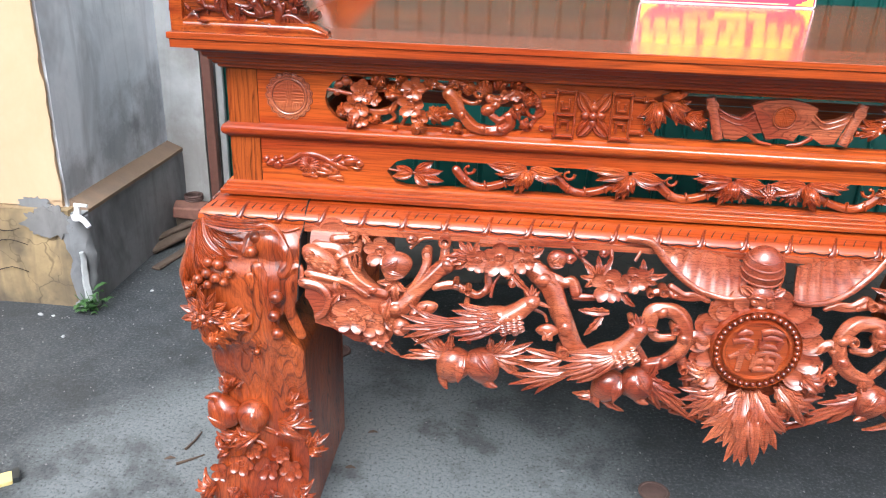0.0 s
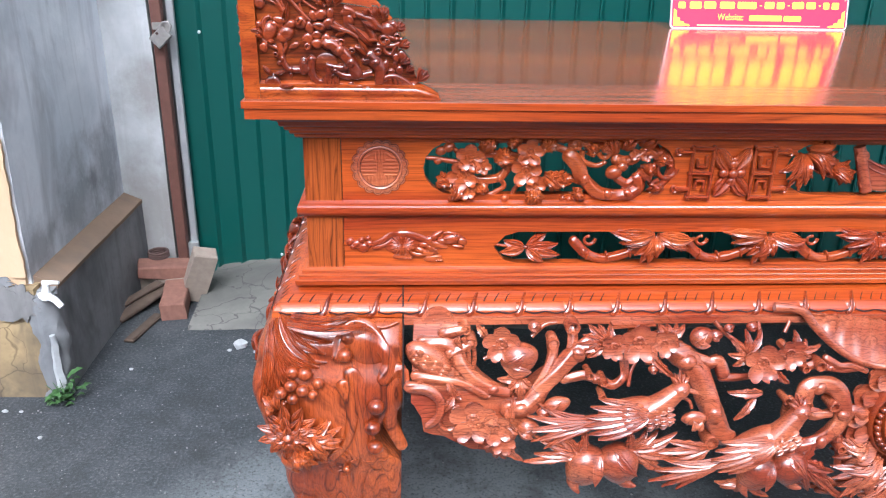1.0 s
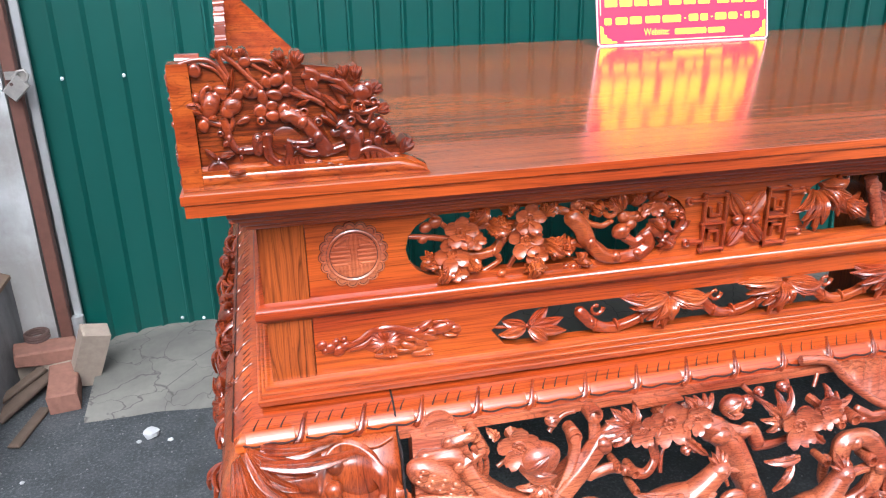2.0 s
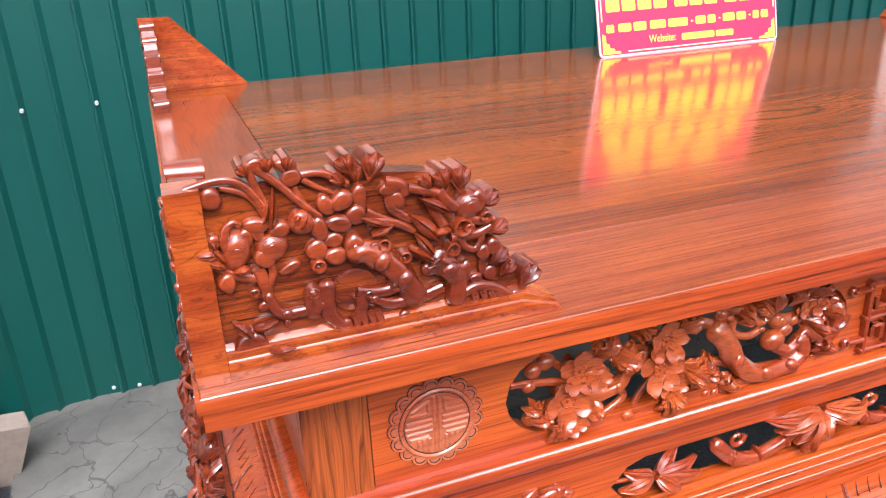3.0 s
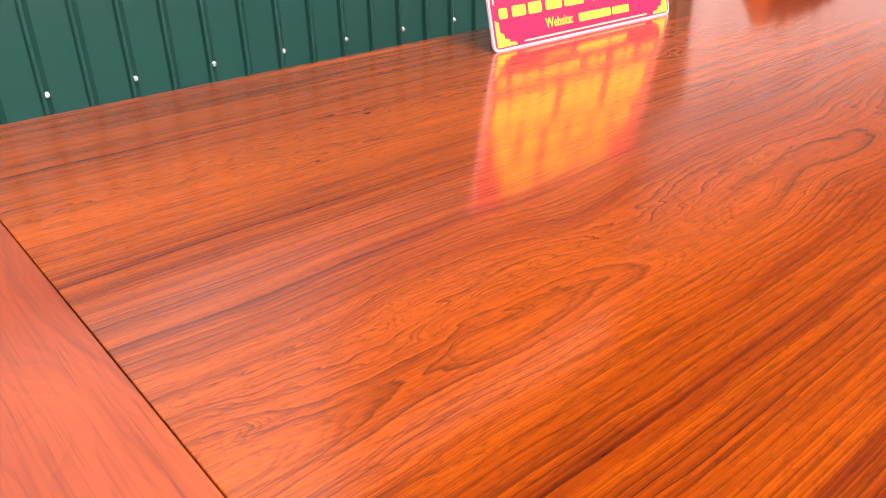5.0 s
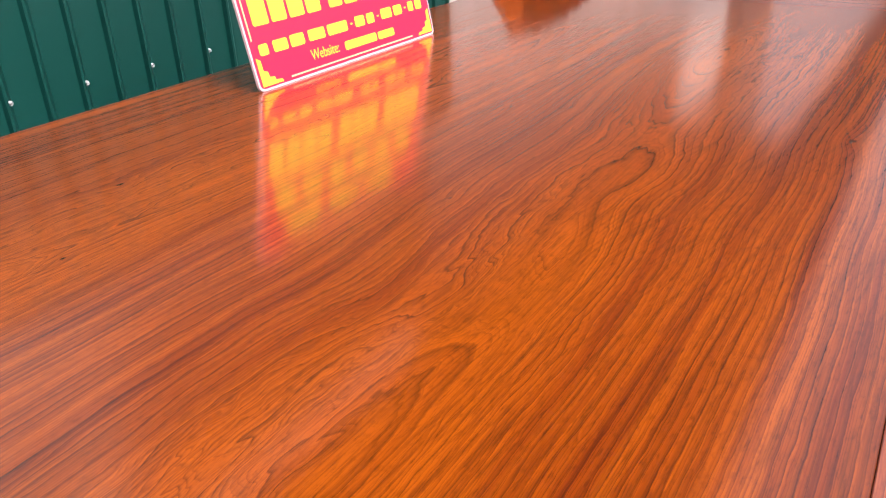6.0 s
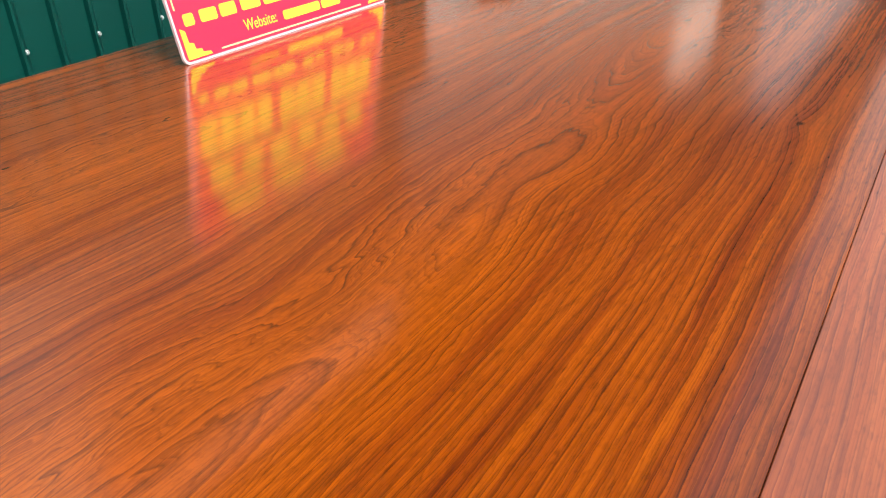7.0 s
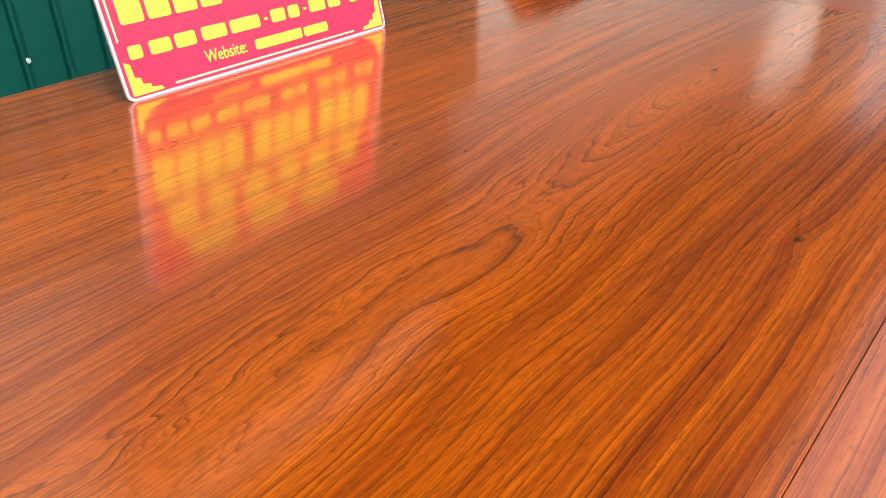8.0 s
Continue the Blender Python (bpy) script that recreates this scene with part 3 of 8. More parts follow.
tagged(mesh_object("concrete_pad", pad, cement_pad, smooth=50), "cracked pale grey concrete ramp along the green wall", "concrete pad", kind="structure")

# the corrugated wall: flat pans between narrow raised ribs
steel = Shape(straight)
PITCH, X_LEFT, X_RIGHT = 0.1095, -0.70, 3.185
outline = []
x = X_LEFT
while x < X_RIGHT:
    outline += [(x, 0.0), (x + 0.083, 0.0), (x + 0.0855, -0.016), (x + 0.093, -0.0165), (x + 0.1075, -0.002)]
    x += PITCH
loop = [(px, WALL_Y + py) for px, py in outline] + [(px, WALL_Y + py + 0.004) for px, py in outline[::-1]]
steel.rings([[(px, py, z) for px, py in loop] for z in (-0.02, 2.0)])
green_wall = tagged(mesh_object("wall_green", steel, green_steel, smooth=25), "dark green corrugated steel sheet wall with zinc screws", "wall", kind="structure")


def screw(x, z):
    s = Shape(front)
    proud = 0.012 if 0.082 < (x - X_LEFT) % PITCH < 0.107 else 0.0
    s.lathe((x, z, proud - WALL_Y), [(0.0075, -0.002), (0.0075, 0.003), (0.005, 0.004), (0.005, 0.008), (0.0015, 0.0085)], 8)
    part("screw", s, screw_steel, green_wall)


for i in range(-9, 9):
    screw(1.369 + 0.219 * i, 1.138)
for x in (-0.31, -0.222, 0.214, 0.65):
    screw(x, 0.105 + 0.02 * math.sin(x * 9))
def slab_wall(name, material, x0, x1, y0, y1, z0, z1, label, step=0.12, rough=0.004, rag=None):
    """An upright block whose faces are gently uneven; rag moves its vertical front edges."""
    s = Shape(straight)
    nz = max(2, int((z1 - z0) / step))
    n_x, n_y = max(1, int((x1 - x0) / step)), max(1, int((y1 - y0) / step))
    per = [(x0 + (x1 - x0) * i / n_x, y0) for i in range(n_x)] + [(x1, y0 + (y1 - y0) * i / n_y) for i in range(n_y)]
    per += [(x1 - (x1 - x0) * i / n_x, y1) for i in range(n_x)] + [(x0, y1 - (y1 - y0) * i / n_y) for i in range(n_y)]
    loops = []
    for k in range(nz + 1):
        z = z0 + (z1 - z0) * k / nz
        ring = []
        for x, y in per:
            v = noise.noise_vector((x * 4, y * 4, z * 4)) * rough
            ring.append((x + v.x, y + v.y, z))
        loops.append(ring)
    s.rings(loops)
    return tagged(mesh_object(name, s, material, smooth=35), label, "wall", kind="structure")


# left side: the yellow wall's end, the grey cement return with its thicker foot, the pier by the gate
XG = -0.985
slab_wall("wall_yellow", yellow_paint, -4.0, XG - 0.012, 1.128, 1.36, 0.42, 3.4, "cream yellow painted wall with a ragged plaster edge", 0.03 * 4)
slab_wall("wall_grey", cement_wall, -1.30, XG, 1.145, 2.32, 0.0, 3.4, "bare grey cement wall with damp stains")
slab_wall("wall_yellow_foot", yellow_worn, -4.0, -0.965, 1.095, 1.32, -0.02, 0.415, "peeling ochre plaster foot of the yellow wall", 0.05, 0.012)
slab_wall("wall_grey_foot", cement_dark, -1.25, -0.913, 1.115, 2.2, -0.02, 0.40, "dark damp cement foot of the grey wall", 0.08, 0.004)
ledge = Shape(straight)
loops = []
for i in range(13):
    y = 1.16 + (2.13 - 1.16) * i / 12
    w = 0.003 * noise.noise((y * 9, 0, 0))
    loops.append([(-0.908 + w, y, 0.392), (-0.908 + w, y, 0.406), (XG - 0.01, y, 0.445), (XG - 0.01, y, 0.392)])
ledge.rings(loops)
tagged(mesh_object("ledge", ledge, cement_ledge, smooth=20), "sloping brown cement ledge along the wall foot", "ledge", kind="structure")
slab_wall("wall_pier", cement_pale, -1.05, -0.785, 2.09, 2.3, -0.02, 3.4, "pale whitewashed cement gate pier", 0.1, 0.006)

# unseen blocks, added to shape reflections in the tabletop and bounced light
slab_wall("wall_neighbour", cement_white, 3.25, 9.2, 2.35, 2.6, -0.02, 3.3, "unseen pale wall, added to brighten the tabletop reflection", 0.5, 0.004)
slab_wall("wall_neighbour_upper", cement_house, 3.25, 9.2, 2.33, 2.6, 3.47, 8.6, "unseen dark wall above the pale one, added to darken the tabletop reflection", 0.5, 0.004)
slab_wall("wall_neighbour_end", cement_house, 9.21, 10.9, 2.2, 2.6, -0.02, 8.6, "unseen dark wall end, added for a dark band in the tabletop reflection", 0.5, 0.004)
slab_wall("wall_behind", cement_light, X_LEFT - 0.9, 3.245, WALL_Y + 0.3, WALL_Y + 0.5, -0.02, 8.6, "unseen pale wall behind the steel sheets, added for the tabletop reflection", 0.5, 0.004)
# overhead slab and beam: added so steep reflections in the top go dark
slab_wall("balcony_slab", cement_house, 1.3, 7.6, 0.63, 2.328, 3.3, 3.46, "unseen dark slab above the yard, added to darken the tabletop reflection", 0.5, 0.004)
slab_wall("eave_beam", cement_house, 7.61, 17.0, 0.65, 1.3, 3.3, 3.46, "unseen dark beam that runs on from the slab, added for the tabletop reflection", 0.5, 0.004)
slab_wall("wall_street", cement_facade, -7.0, 4.2, -5.2, -5.0, -0.02, 3.2, "unseen plain grey wall across the yard, added for reflections and bounced light", 0.6, 0.004)

# ---------------------------------------------------------------- the altar table
table = new("altar_table")
table.location = (0, 0, 0)
tagged(table, "carved red rosewood altar table with glossy varnish, standing on asphalt", "altar table")

# frame-and-panel top
SEAM_X, SEAM_F, SEAM_B, GAP = 0.172, 0.188, 1.338, 0.0012
DT = 1.485  # back edge of the top


def plank(x0, x1, y0, y1, material, label=""):
    s = Shape(straight)
    e = 0.0008
    loops = []
    for z, k in ((H - 0.03, 0), (H - e, 0), (H, e)):
        loops.append([(x0 + k, y0 + k, z), (x1 - k, y0 + k, z), (x1 - k, y1 - k, z), (x0 + k, y1 - k, z)])
    s.rings(loops)
    return part("plank", s, material, tabletop, label, 20)


s = hoop([(0.0, 1.2695), (0.0, 1.2575), (0.004, 1.2555), (0.012, 1.2555), (0.012, 1.2545)] + reeds(0.014, 1.253, 0.05, 1.226, 3, 0.0035) + reeds(0.052, 1.222, 0.084, 1.188, 4, 0.003)
         + [(0.0885, 1.186), (0.12, 1.186), (0.12, 1.2385), (0.004, 1.2385), (0.004, 1.2695)], 0.0, W, 0.0, DT)
tabletop = part("tabletop", s, wood_long, table, "reeded cornice moulding under the top", 55)
E_ = 0.0042
plank(E_, SEAM_X - GAP, SEAM_F, SEAM_B, wood_end)
plank(W - SEAM_X + GAP, W - E_, SEAM_F, SEAM_B, wood_end)
plank(E_, W - E_, E_, SEAM_F - GAP / 2, wood_rim)
plank(E_, W - E_, SEAM_B + 0.0002, DT - E_, wood_top)
plank(SEAM_X, W - SEAM_X, SEAM_F, SEAM_B, wood_top, "figured rosewood panel with flowing dark grain")
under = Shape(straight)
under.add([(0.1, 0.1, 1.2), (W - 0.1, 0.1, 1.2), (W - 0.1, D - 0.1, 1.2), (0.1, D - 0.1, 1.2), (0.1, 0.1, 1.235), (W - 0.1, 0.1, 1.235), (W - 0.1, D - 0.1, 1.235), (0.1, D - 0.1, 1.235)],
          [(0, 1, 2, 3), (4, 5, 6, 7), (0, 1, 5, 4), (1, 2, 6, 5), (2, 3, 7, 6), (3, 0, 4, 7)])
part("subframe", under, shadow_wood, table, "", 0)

# mouldings between the friezes
part("waist_moulding", hoop([(0.094, 1.066), (0.084, 1.063), (0.0775, 1.0605), (0.0742, 1.055), (0.0735, 1.047), (0.0765, 1.040), (0.083, 1.0355), (0.088, 1.031), (0.112, 1.030), (0.112, 1.066)]), wood_long, table, "half-round waist moulding", 50)
part("base_moulding", hoop([(0.094, 0.928), (0.086, 0.927)] + reeds(0.085, 0.9265, 0.0655, 0.902, 3, 0.0055, 6) + [(0.066, 0.8985), (0.118, 0.8985), (0.118, 0.928)]), wood_long, table, "triple-reeded base moulding", 55)
rail = part("shoulder_rail", hoop([(0.072, 0.8915), (0.052, 0.8865), (0.036, 0.876), (0.024, 0.862), (0.022, 0.85), (0.05, 0.845), (0.10, 0.845), (0.10, 0.8915)]), wood_long, table, "sloping shoulder rail with carved lappets", 50)

# posts and friezes
PX0, PX1 = 0.0895, 0.158


def post(x0, y0, x1, y1):
    for z0, z1 in ((0.9275, 1.0315), (1.0645, 1.187)):
        s = Shape(straight)
        s.rings([[(x0, y0, z), (x1, y0, z), (x1, y1, z), (x0, y1, z)] for z in (z0, z1)])
        part("post", s, wood_post, table, "", 20)


for x0, x1 in ((PX0, PX1), (W - PX1, W - PX0)):
    for y0, y1 in ((0.0895, 0.158), (D - 0.158, D - 0.0895)):
        post(x0, y0, x1, y1)


def lens_hole(x0, x1, z0, z1, k=8):
    """An opening with rounded left and right ends."""
    r = (z1 - z0) / 2
    c = (z0 + z1) / 2
    e = min(r * 1.15, (x1 - x0) / 2)
    out = [(x1 - e + e * math.cos(radians(-90 + 180 * i / k)), c + r * math.sin(radians(-90 + 180 * i / k))) for i in range(k + 1)]
    out += [(x0 + e + e * math.cos(radians(90 + 180 * i / k)), c + r * math.sin(radians(90 + 180 * i / k))) for i in range(k + 1)]
    return out


FX0, FX1 = PX1 + 0.0015, W - PX1 - 0.0015
up_holes = [lens_hole(0.312, 0.795, 1.077, 1.181), lens_hole(1.012, W - 1.012, 1.077, 1.181), lens_hole(W - 0.795, W - 0.312, 1.077, 1.181)]
s = Shape(front)
s.board([(FX0, 1.0645), (FX1, 1.0645), (FX1, 1.187), (FX0, 1.187)], up_holes, -0.112, -0.0915)
frieze_up = part("upper_frieze", s, wood_long, table, "pierced orange-red rosewood frieze board", 30)
low_hole = [(0.452, 0.968), (0.474, 0.94), (0.50, 0.934), (W - 0.50, 0.934), (W - 0.474, 0.94), (W - 0.452, 0.968), (W - 0.474, 0.992), (W - 0.5, 1.0), (0.50, 1.0), (0.474, 0.992)]
s = Shape(front)
s.board([(FX0, 0.9275), (FX1, 0.9275), (FX1, 1.0315), (FX0, 1.0315)], [low_hole], -0.112, -0.0915)
frieze_low = part("lower_frieze", s, wood_long, table, "pierced lower frieze with carved bamboo", 30)
# sides and back
for place in (side_l, side_r):
    s = Shape(place)
    o = -0.0915
    s.board([(0.1595, 1.0645), (D - 0.1595, 1.0645), (D - 0.1595, 1.187), (0.1595, 1.187)], [lens_hole(0.35, D - 0.35, 1.08, 1.178)], o - 0.02, o)
    part("side_frieze", s, wood_deep, table, "", 30)
    s = Shape(place)
    s.board([(0.1595, 0.9275), (D - 0.1595, 0.9275), (D - 0.1595, 1.0315), (0.1595, 1.0315)], [lens_hole(0.35, D - 0.35, 0.94, 1.0)], o - 0.02, o)
    part("side_frieze", s, wood_deep, table, "", 30)
s = Shape(back)
s.board([(FX0, 1.0645), (FX1, 1.0645), (FX1, 1.187), (FX0, 1.187)], [lens_hole(0.25, W - 0.25, 1.075, 1.18)], -0.112, -0.0915)
part("back_frieze", s, wood_long, table, "", 30)

# ---- carving, piece by piece
def apron_w(v):
    """How far the apron's swelling face stands out of the table's front edge plane at height v."""
    t = min(1.0, max(0.0, (0.86 - v) / 0.24))
    return -0.012 + 0.072 * math.sin(t * math.pi / 2) - 0.05 * max(0.0, (0.6 - v) / 0.25)


def at(p, lift=0.0, face=apron_w):
    return (p[0], p[1], face(p[1]) + lift)


def polar(p, ang, r):
    return (p[0] + r * math.cos(radians(ang)), p[1] + r * math.sin(radians(ang)))


def flower(parent, place, p, r, face=apron_w, lift=0.022, petals=5, turn=0.0, material=None, name="flower", tilt=0.12, lean=0.2):
    s = Shape(place)
    c = at(p, lift, face)
    for i in range(petals):
        a = turn + 360 * i / petals + random.uniform(-5, 5)
        s.petal(p, a, r * random.uniform(0.92, 1.02), r * 0.40, c[2] + (0.0032 if i % 2 else 0), r * (tilt + 0.13 + random.uniform(-0.06, 0.08)), lean)
    s.lathe((c[0], c[1], c[2] + r * 0.02), [(r * 0.3, -r * 0.1), (r * 0.31, r * 0.06), (r * 0.24, r * 0.1), (r * 0.1, r * 0.06), (0.0005, r * 0.06)], 14)
    for i in range(10):
        q = polar(p, 36 * i, r * 0.26)
        s.blob((q[0], q[1], c[2] + r * 0.14), r * 0.06, r * 0.06, r * 0.06, 0, 6, 4)
    s.blob((c[0], c[1], c[2] + r * 0.1), r * 0.09, r * 0.09, r * 0.07, 0, 7, 4)
    s.tube([(c[0], c[1], c[2] - lift - 0.012), c], r * 0.3, r * 0.25, 7, 1, 1)
    return part(name, s, material or (wood_fret if face is mid_w else wood_carved), parent)


def spray(parent, place, p, ang, length, count, spread, width, face=apron_w, lift=0.01, material=None, curl=0.012, name="leaf_spray", thick=0.006, under=1, toothed=True):
    """Pointed leaves fanned from one stalk in two overlapping layers."""
    s = Shape(place)
    for layer in range(2 if under and count > 2 else 1):
        m = count if layer == 0 else count + 1
        for i in range(m):
            k = (i - (m - 1) / 2) / max(1, (m - 1) / 2)
            a = ang + (spread * 1.15 if layer else spread) * k / 2 + random.uniform(-4, 4)
            L = length * (1 - 0.25 * abs(k) + random.uniform(-0.06, 0.06)) * (1.0 if layer else 0.86)
            q = polar(p, a, L)
            if face is apron_w and q[1] > 0.842:
                q = (q[0], 0.842 - 0.3 * (q[1] - 0.842))
            base = polar(p, a, 0.004)
            up = random.uniform(-0.003, 0.005) + (0.005 if i % 2 else 0) - (0.007 if layer else 0)
            s.leaf((base[0], base[1], face(base[1]) + lift - (0.004 if layer else 0)), (q[0], q[1], face(q[1]) + lift + up - 0.006 - 0.35 * (q[1] - base[1])), width * 0.9, thick * 0.85, curl + up, k * length * 0.1, 0.0, 7, 0.9 if toothed else 0.3, 4 if toothed and width > 0.0105 else 0)
    return part(name, s, material or (wood_fret if face is mid_w else wood_carved), parent)


def peach(parent, place, p, r, ang, face=apron_w, lift=0.012, material=None, name="peach"):
    s = Shape(place)
    c = at(p, lift, face)
    for d in (-1, 1):
        cc = polar(c, ang + 90 * d, r * 0.13)
        s.blob((cc[0], cc[1], c[2]), r * 0.98, r * 0.84, r * 0.8, radians(ang + 6 * d), 16, 10, 0.3)
    q0 = polar(p, ang + 180, r * 0.9)
    s.tube([(*polar(p, ang, r * 0.6), c[2]), (*polar(p, ang - 6, r * 0.98), c[2] + r * 0.05), (*polar(p, ang + 4, r * 1.22), c[2] + r * 0.18), (*polar(p, ang + 14, r * 1.38), c[2] + r * 0.3)], r * 0.5, r * 0.04, 9)
    s.leaf((q0[0], q0[1], c[2] + r * 0.2), (*polar(p, ang + 50, r * 0.7), c[2] + r * 0.75), r * 0.3, r * 0.08, r * 0.3)
    return part(name, s, material or (wood_fret if face is mid_w else wood_carved), parent)


def branch(parent, place, pts, r0, r1, face=apron_w, lift=0.0, material=None, knots=0, name="branch", flat=0.9):
    s = Shape(place)
    P = [at(p, lift + (p[2] if len(p) > 2 else 0), face) for p in pts]
    s.tube(P, r0, r1, 20 if r0 > 0.006 else 8, flat, 5, 1 if r0 > 0.006 else 0)
    for k in range(knots):
        i = random.randrange(len(P) - 1)
        t = random.random()
        q = [P[i][j] + (P[i + 1][j] - P[i][j]) * t for j in range(3)]
        rr = (r0 + r1) / 2
        s.blob((q[0], q[1], q[2] + rr * 0.6), rr * 0.9, rr * 0.75, rr * 0.6, random.random() * 3, 8, 5)
    return part(name, s, material or (wood_fret if face is mid_w else wood_carved), parent, '', 80)


def curl(parent, place, p, r, a0, sweep, thick, face=apron_w, lift=0.0, material=None, name="tendril", spiral=0.55):
    s = Shape(place)
    pts = []
    n = max(6, int(abs(sweep) / 28))
    for i in range(n + 1):
        t = i / n
        q = polar(p, a0 + sweep * t, r * (1 - spiral * t))
        pts.append((q[0], q[1], face(q[1]) + lift + 0.004 * t))
    s.tube(pts, thick, thick * 0.6, 8, 1, 3)
    s.blob(pts[-1], thick * 1.0, thick * 1.0, thick * 1.0, 0, 8, 5)
    return part(name, s, material or (wood_fret if face is mid_w else wood_carved), parent)


def bird(parent, place, p, ang, L, face=apron_w, lift=0.018, flip=1, material=None):
    s = Shape(place)
    c = at(p, lift, face)
    w = lambda q, k=0.0: (q[0], q[1], face(q[1]) + lift + k)
    s.blob(c, L * 0.25, L * 0.115, L * 0.1, radians(ang), 16, 10)
    up = ang + 90 * flip
    neck = polar(polar(p, ang, L * 0.19), up, L * 0.05)
    head = polar(polar(p, ang, L * 0.315), up, L * 0.125)
    s.tube([w(polar(p, ang, L * 0.08), 0.004), w(neck, 0.008), w(head, 0.012)], L * 0.098, L * 0.058, 10)
    s.blob(w(head, 0.013), L * 0.075, L * 0.062, L * 0.065, radians(ang + 20 * flip), 12, 8)
    s.leaf(w(polar(head, ang, L * 0.045), 0.016), w(polar(head, ang - 22 * flip, L * 0.15), 0.010), L * 0.02, 0.005)
    s.blob(w(polar(head, ang + 30 * flip, L * 0.02), 0.013 + L * 0.06), L * 0.013, L * 0.013, L * 0.01, 0, 8, 5)
    # crest: a small fan of pointed leaves over the brow
    for k in range(5):
        q = polar(head, up - 10 * flip, L * 0.03)
        s.leaf(w(q, 0.016), w(polar(q, up + (38 - 24 * k) * flip, L * (0.085 + 0.02 * (k == 2))), 0.014), L * 0.021, 0.005, 0.003, 0, 0.0, 6, 0.6)
    # tail: long blades that spread a little
    root = polar(p, ang + 180, L * 0.17)
    for k in range(5):
        s.leaf(w(root, 0.006 + 0.002 * (k % 2)), w(polar(root, ang + 180 + (k - 2) * 10, L * (0.6 - 0.06 * abs(k - 2))), -0.002), L * 0.04, 0.006, 0.008, (k - 2) * 0.006, 0, 8, 0.8)
    # folded wing: long quills below, short coverts over them
    sho = polar(polar(p, ang, L * 0.1), up, L * 0.03)
    for k in range(6):
        q = polar(sho, ang + 180 - (k - 2.5) * 20 * flip, L * 0.07)
        s.leaf(w(q, L * 0.088), w(polar(q, ang + 180 - (k - 2.5) * 6.5 * flip, L * (0.40 - 0.035 * abs(k - 2))), L * 0.055), L * 0.036, 0.006, 0.006, 0, 0.3, 7, 0.7)
    for k in range(5):
        q = polar(sho, ang + 180 - (k - 2) * 26 * flip, L * 0.03)
        s.leaf(w(q, L * 0.1), w(polar(q, ang + 180 - (k - 2) * 11 * flip, L * 0.19), L * 0.092), L * 0.034, 0.005, 0.004, 0, 0.6, 6, 0.6)
    # scales on breast and neck
    for row in range(4):
        for k in range(-2, 3):
            q = polar(polar(p, ang, L * (0.255 - 0.045 * row)), ang - 90 * flip, L * 0.036 * (k + 0.5 * (row % 2)))
            h = L * 0.098 * math.sqrt(max(0.08, 1 - (k * 0.40) ** 2))
            s.leaf(w(q, h), w(polar(q, ang + 180, L * 0.06), h + 0.002), L * 0.025, 0.003, 0.001, 0, 0.8, 5, 0.4)
    return part("bird", s, material or wood_carved, parent, "carved bird with layered feathers")


def chrysanthemum(parent, place, p, r, face, lift=0.01, material=None):
    for ring_, (rr, n, up) in enumerate(((1.0, 11, 0.0), (0.72, 9, 0.25), (0.45, 7, 0.45))):
        for i in range(n):
            s = Shape(place)
            a = 360 * i / n + ring_ * 20
            q0, q1 = polar(p, a, r * 0.1), polar(p, a, r * rr * random.uniform(0.92, 1.08))
            s.leaf((q0[0], q0[1], face(q0[1]) + lift + r * up * 0.6), (q1[0], q1[1], face(q1[1]) + lift + r * (up * 0.6 + 0.1)), r * 0.2 * (0.6 + 0.4 * rr), r * 0.09, r * 0.1, 0, 0.3, 6, 0.8)
            part("petal", s, material or wood_carved, parent)
    s = Shape(place)
    s.blob(at(p, lift + r * 0.3, face), r * 0.22, r * 0.22, r * 0.25, 0, 8, 5)
    part("flower_heart", s, material or wood_carved, parent)


# low lappets along the shoulder rail, with a curling flame between each two and slanting cuts above
RAIL = ((0.8915, -0.072), (0.8865, -0.052), (0.876, -0.036), (0.862, -0.024), (0.85, -0.022))


def rail_w(z):
    for (za, a), (zb, b) in zip(RAIL, RAIL[1:]):
        if za >= z >= zb:
            return a + (b - a) * (za - z) / (za - zb)
    return RAIL[-1][1]


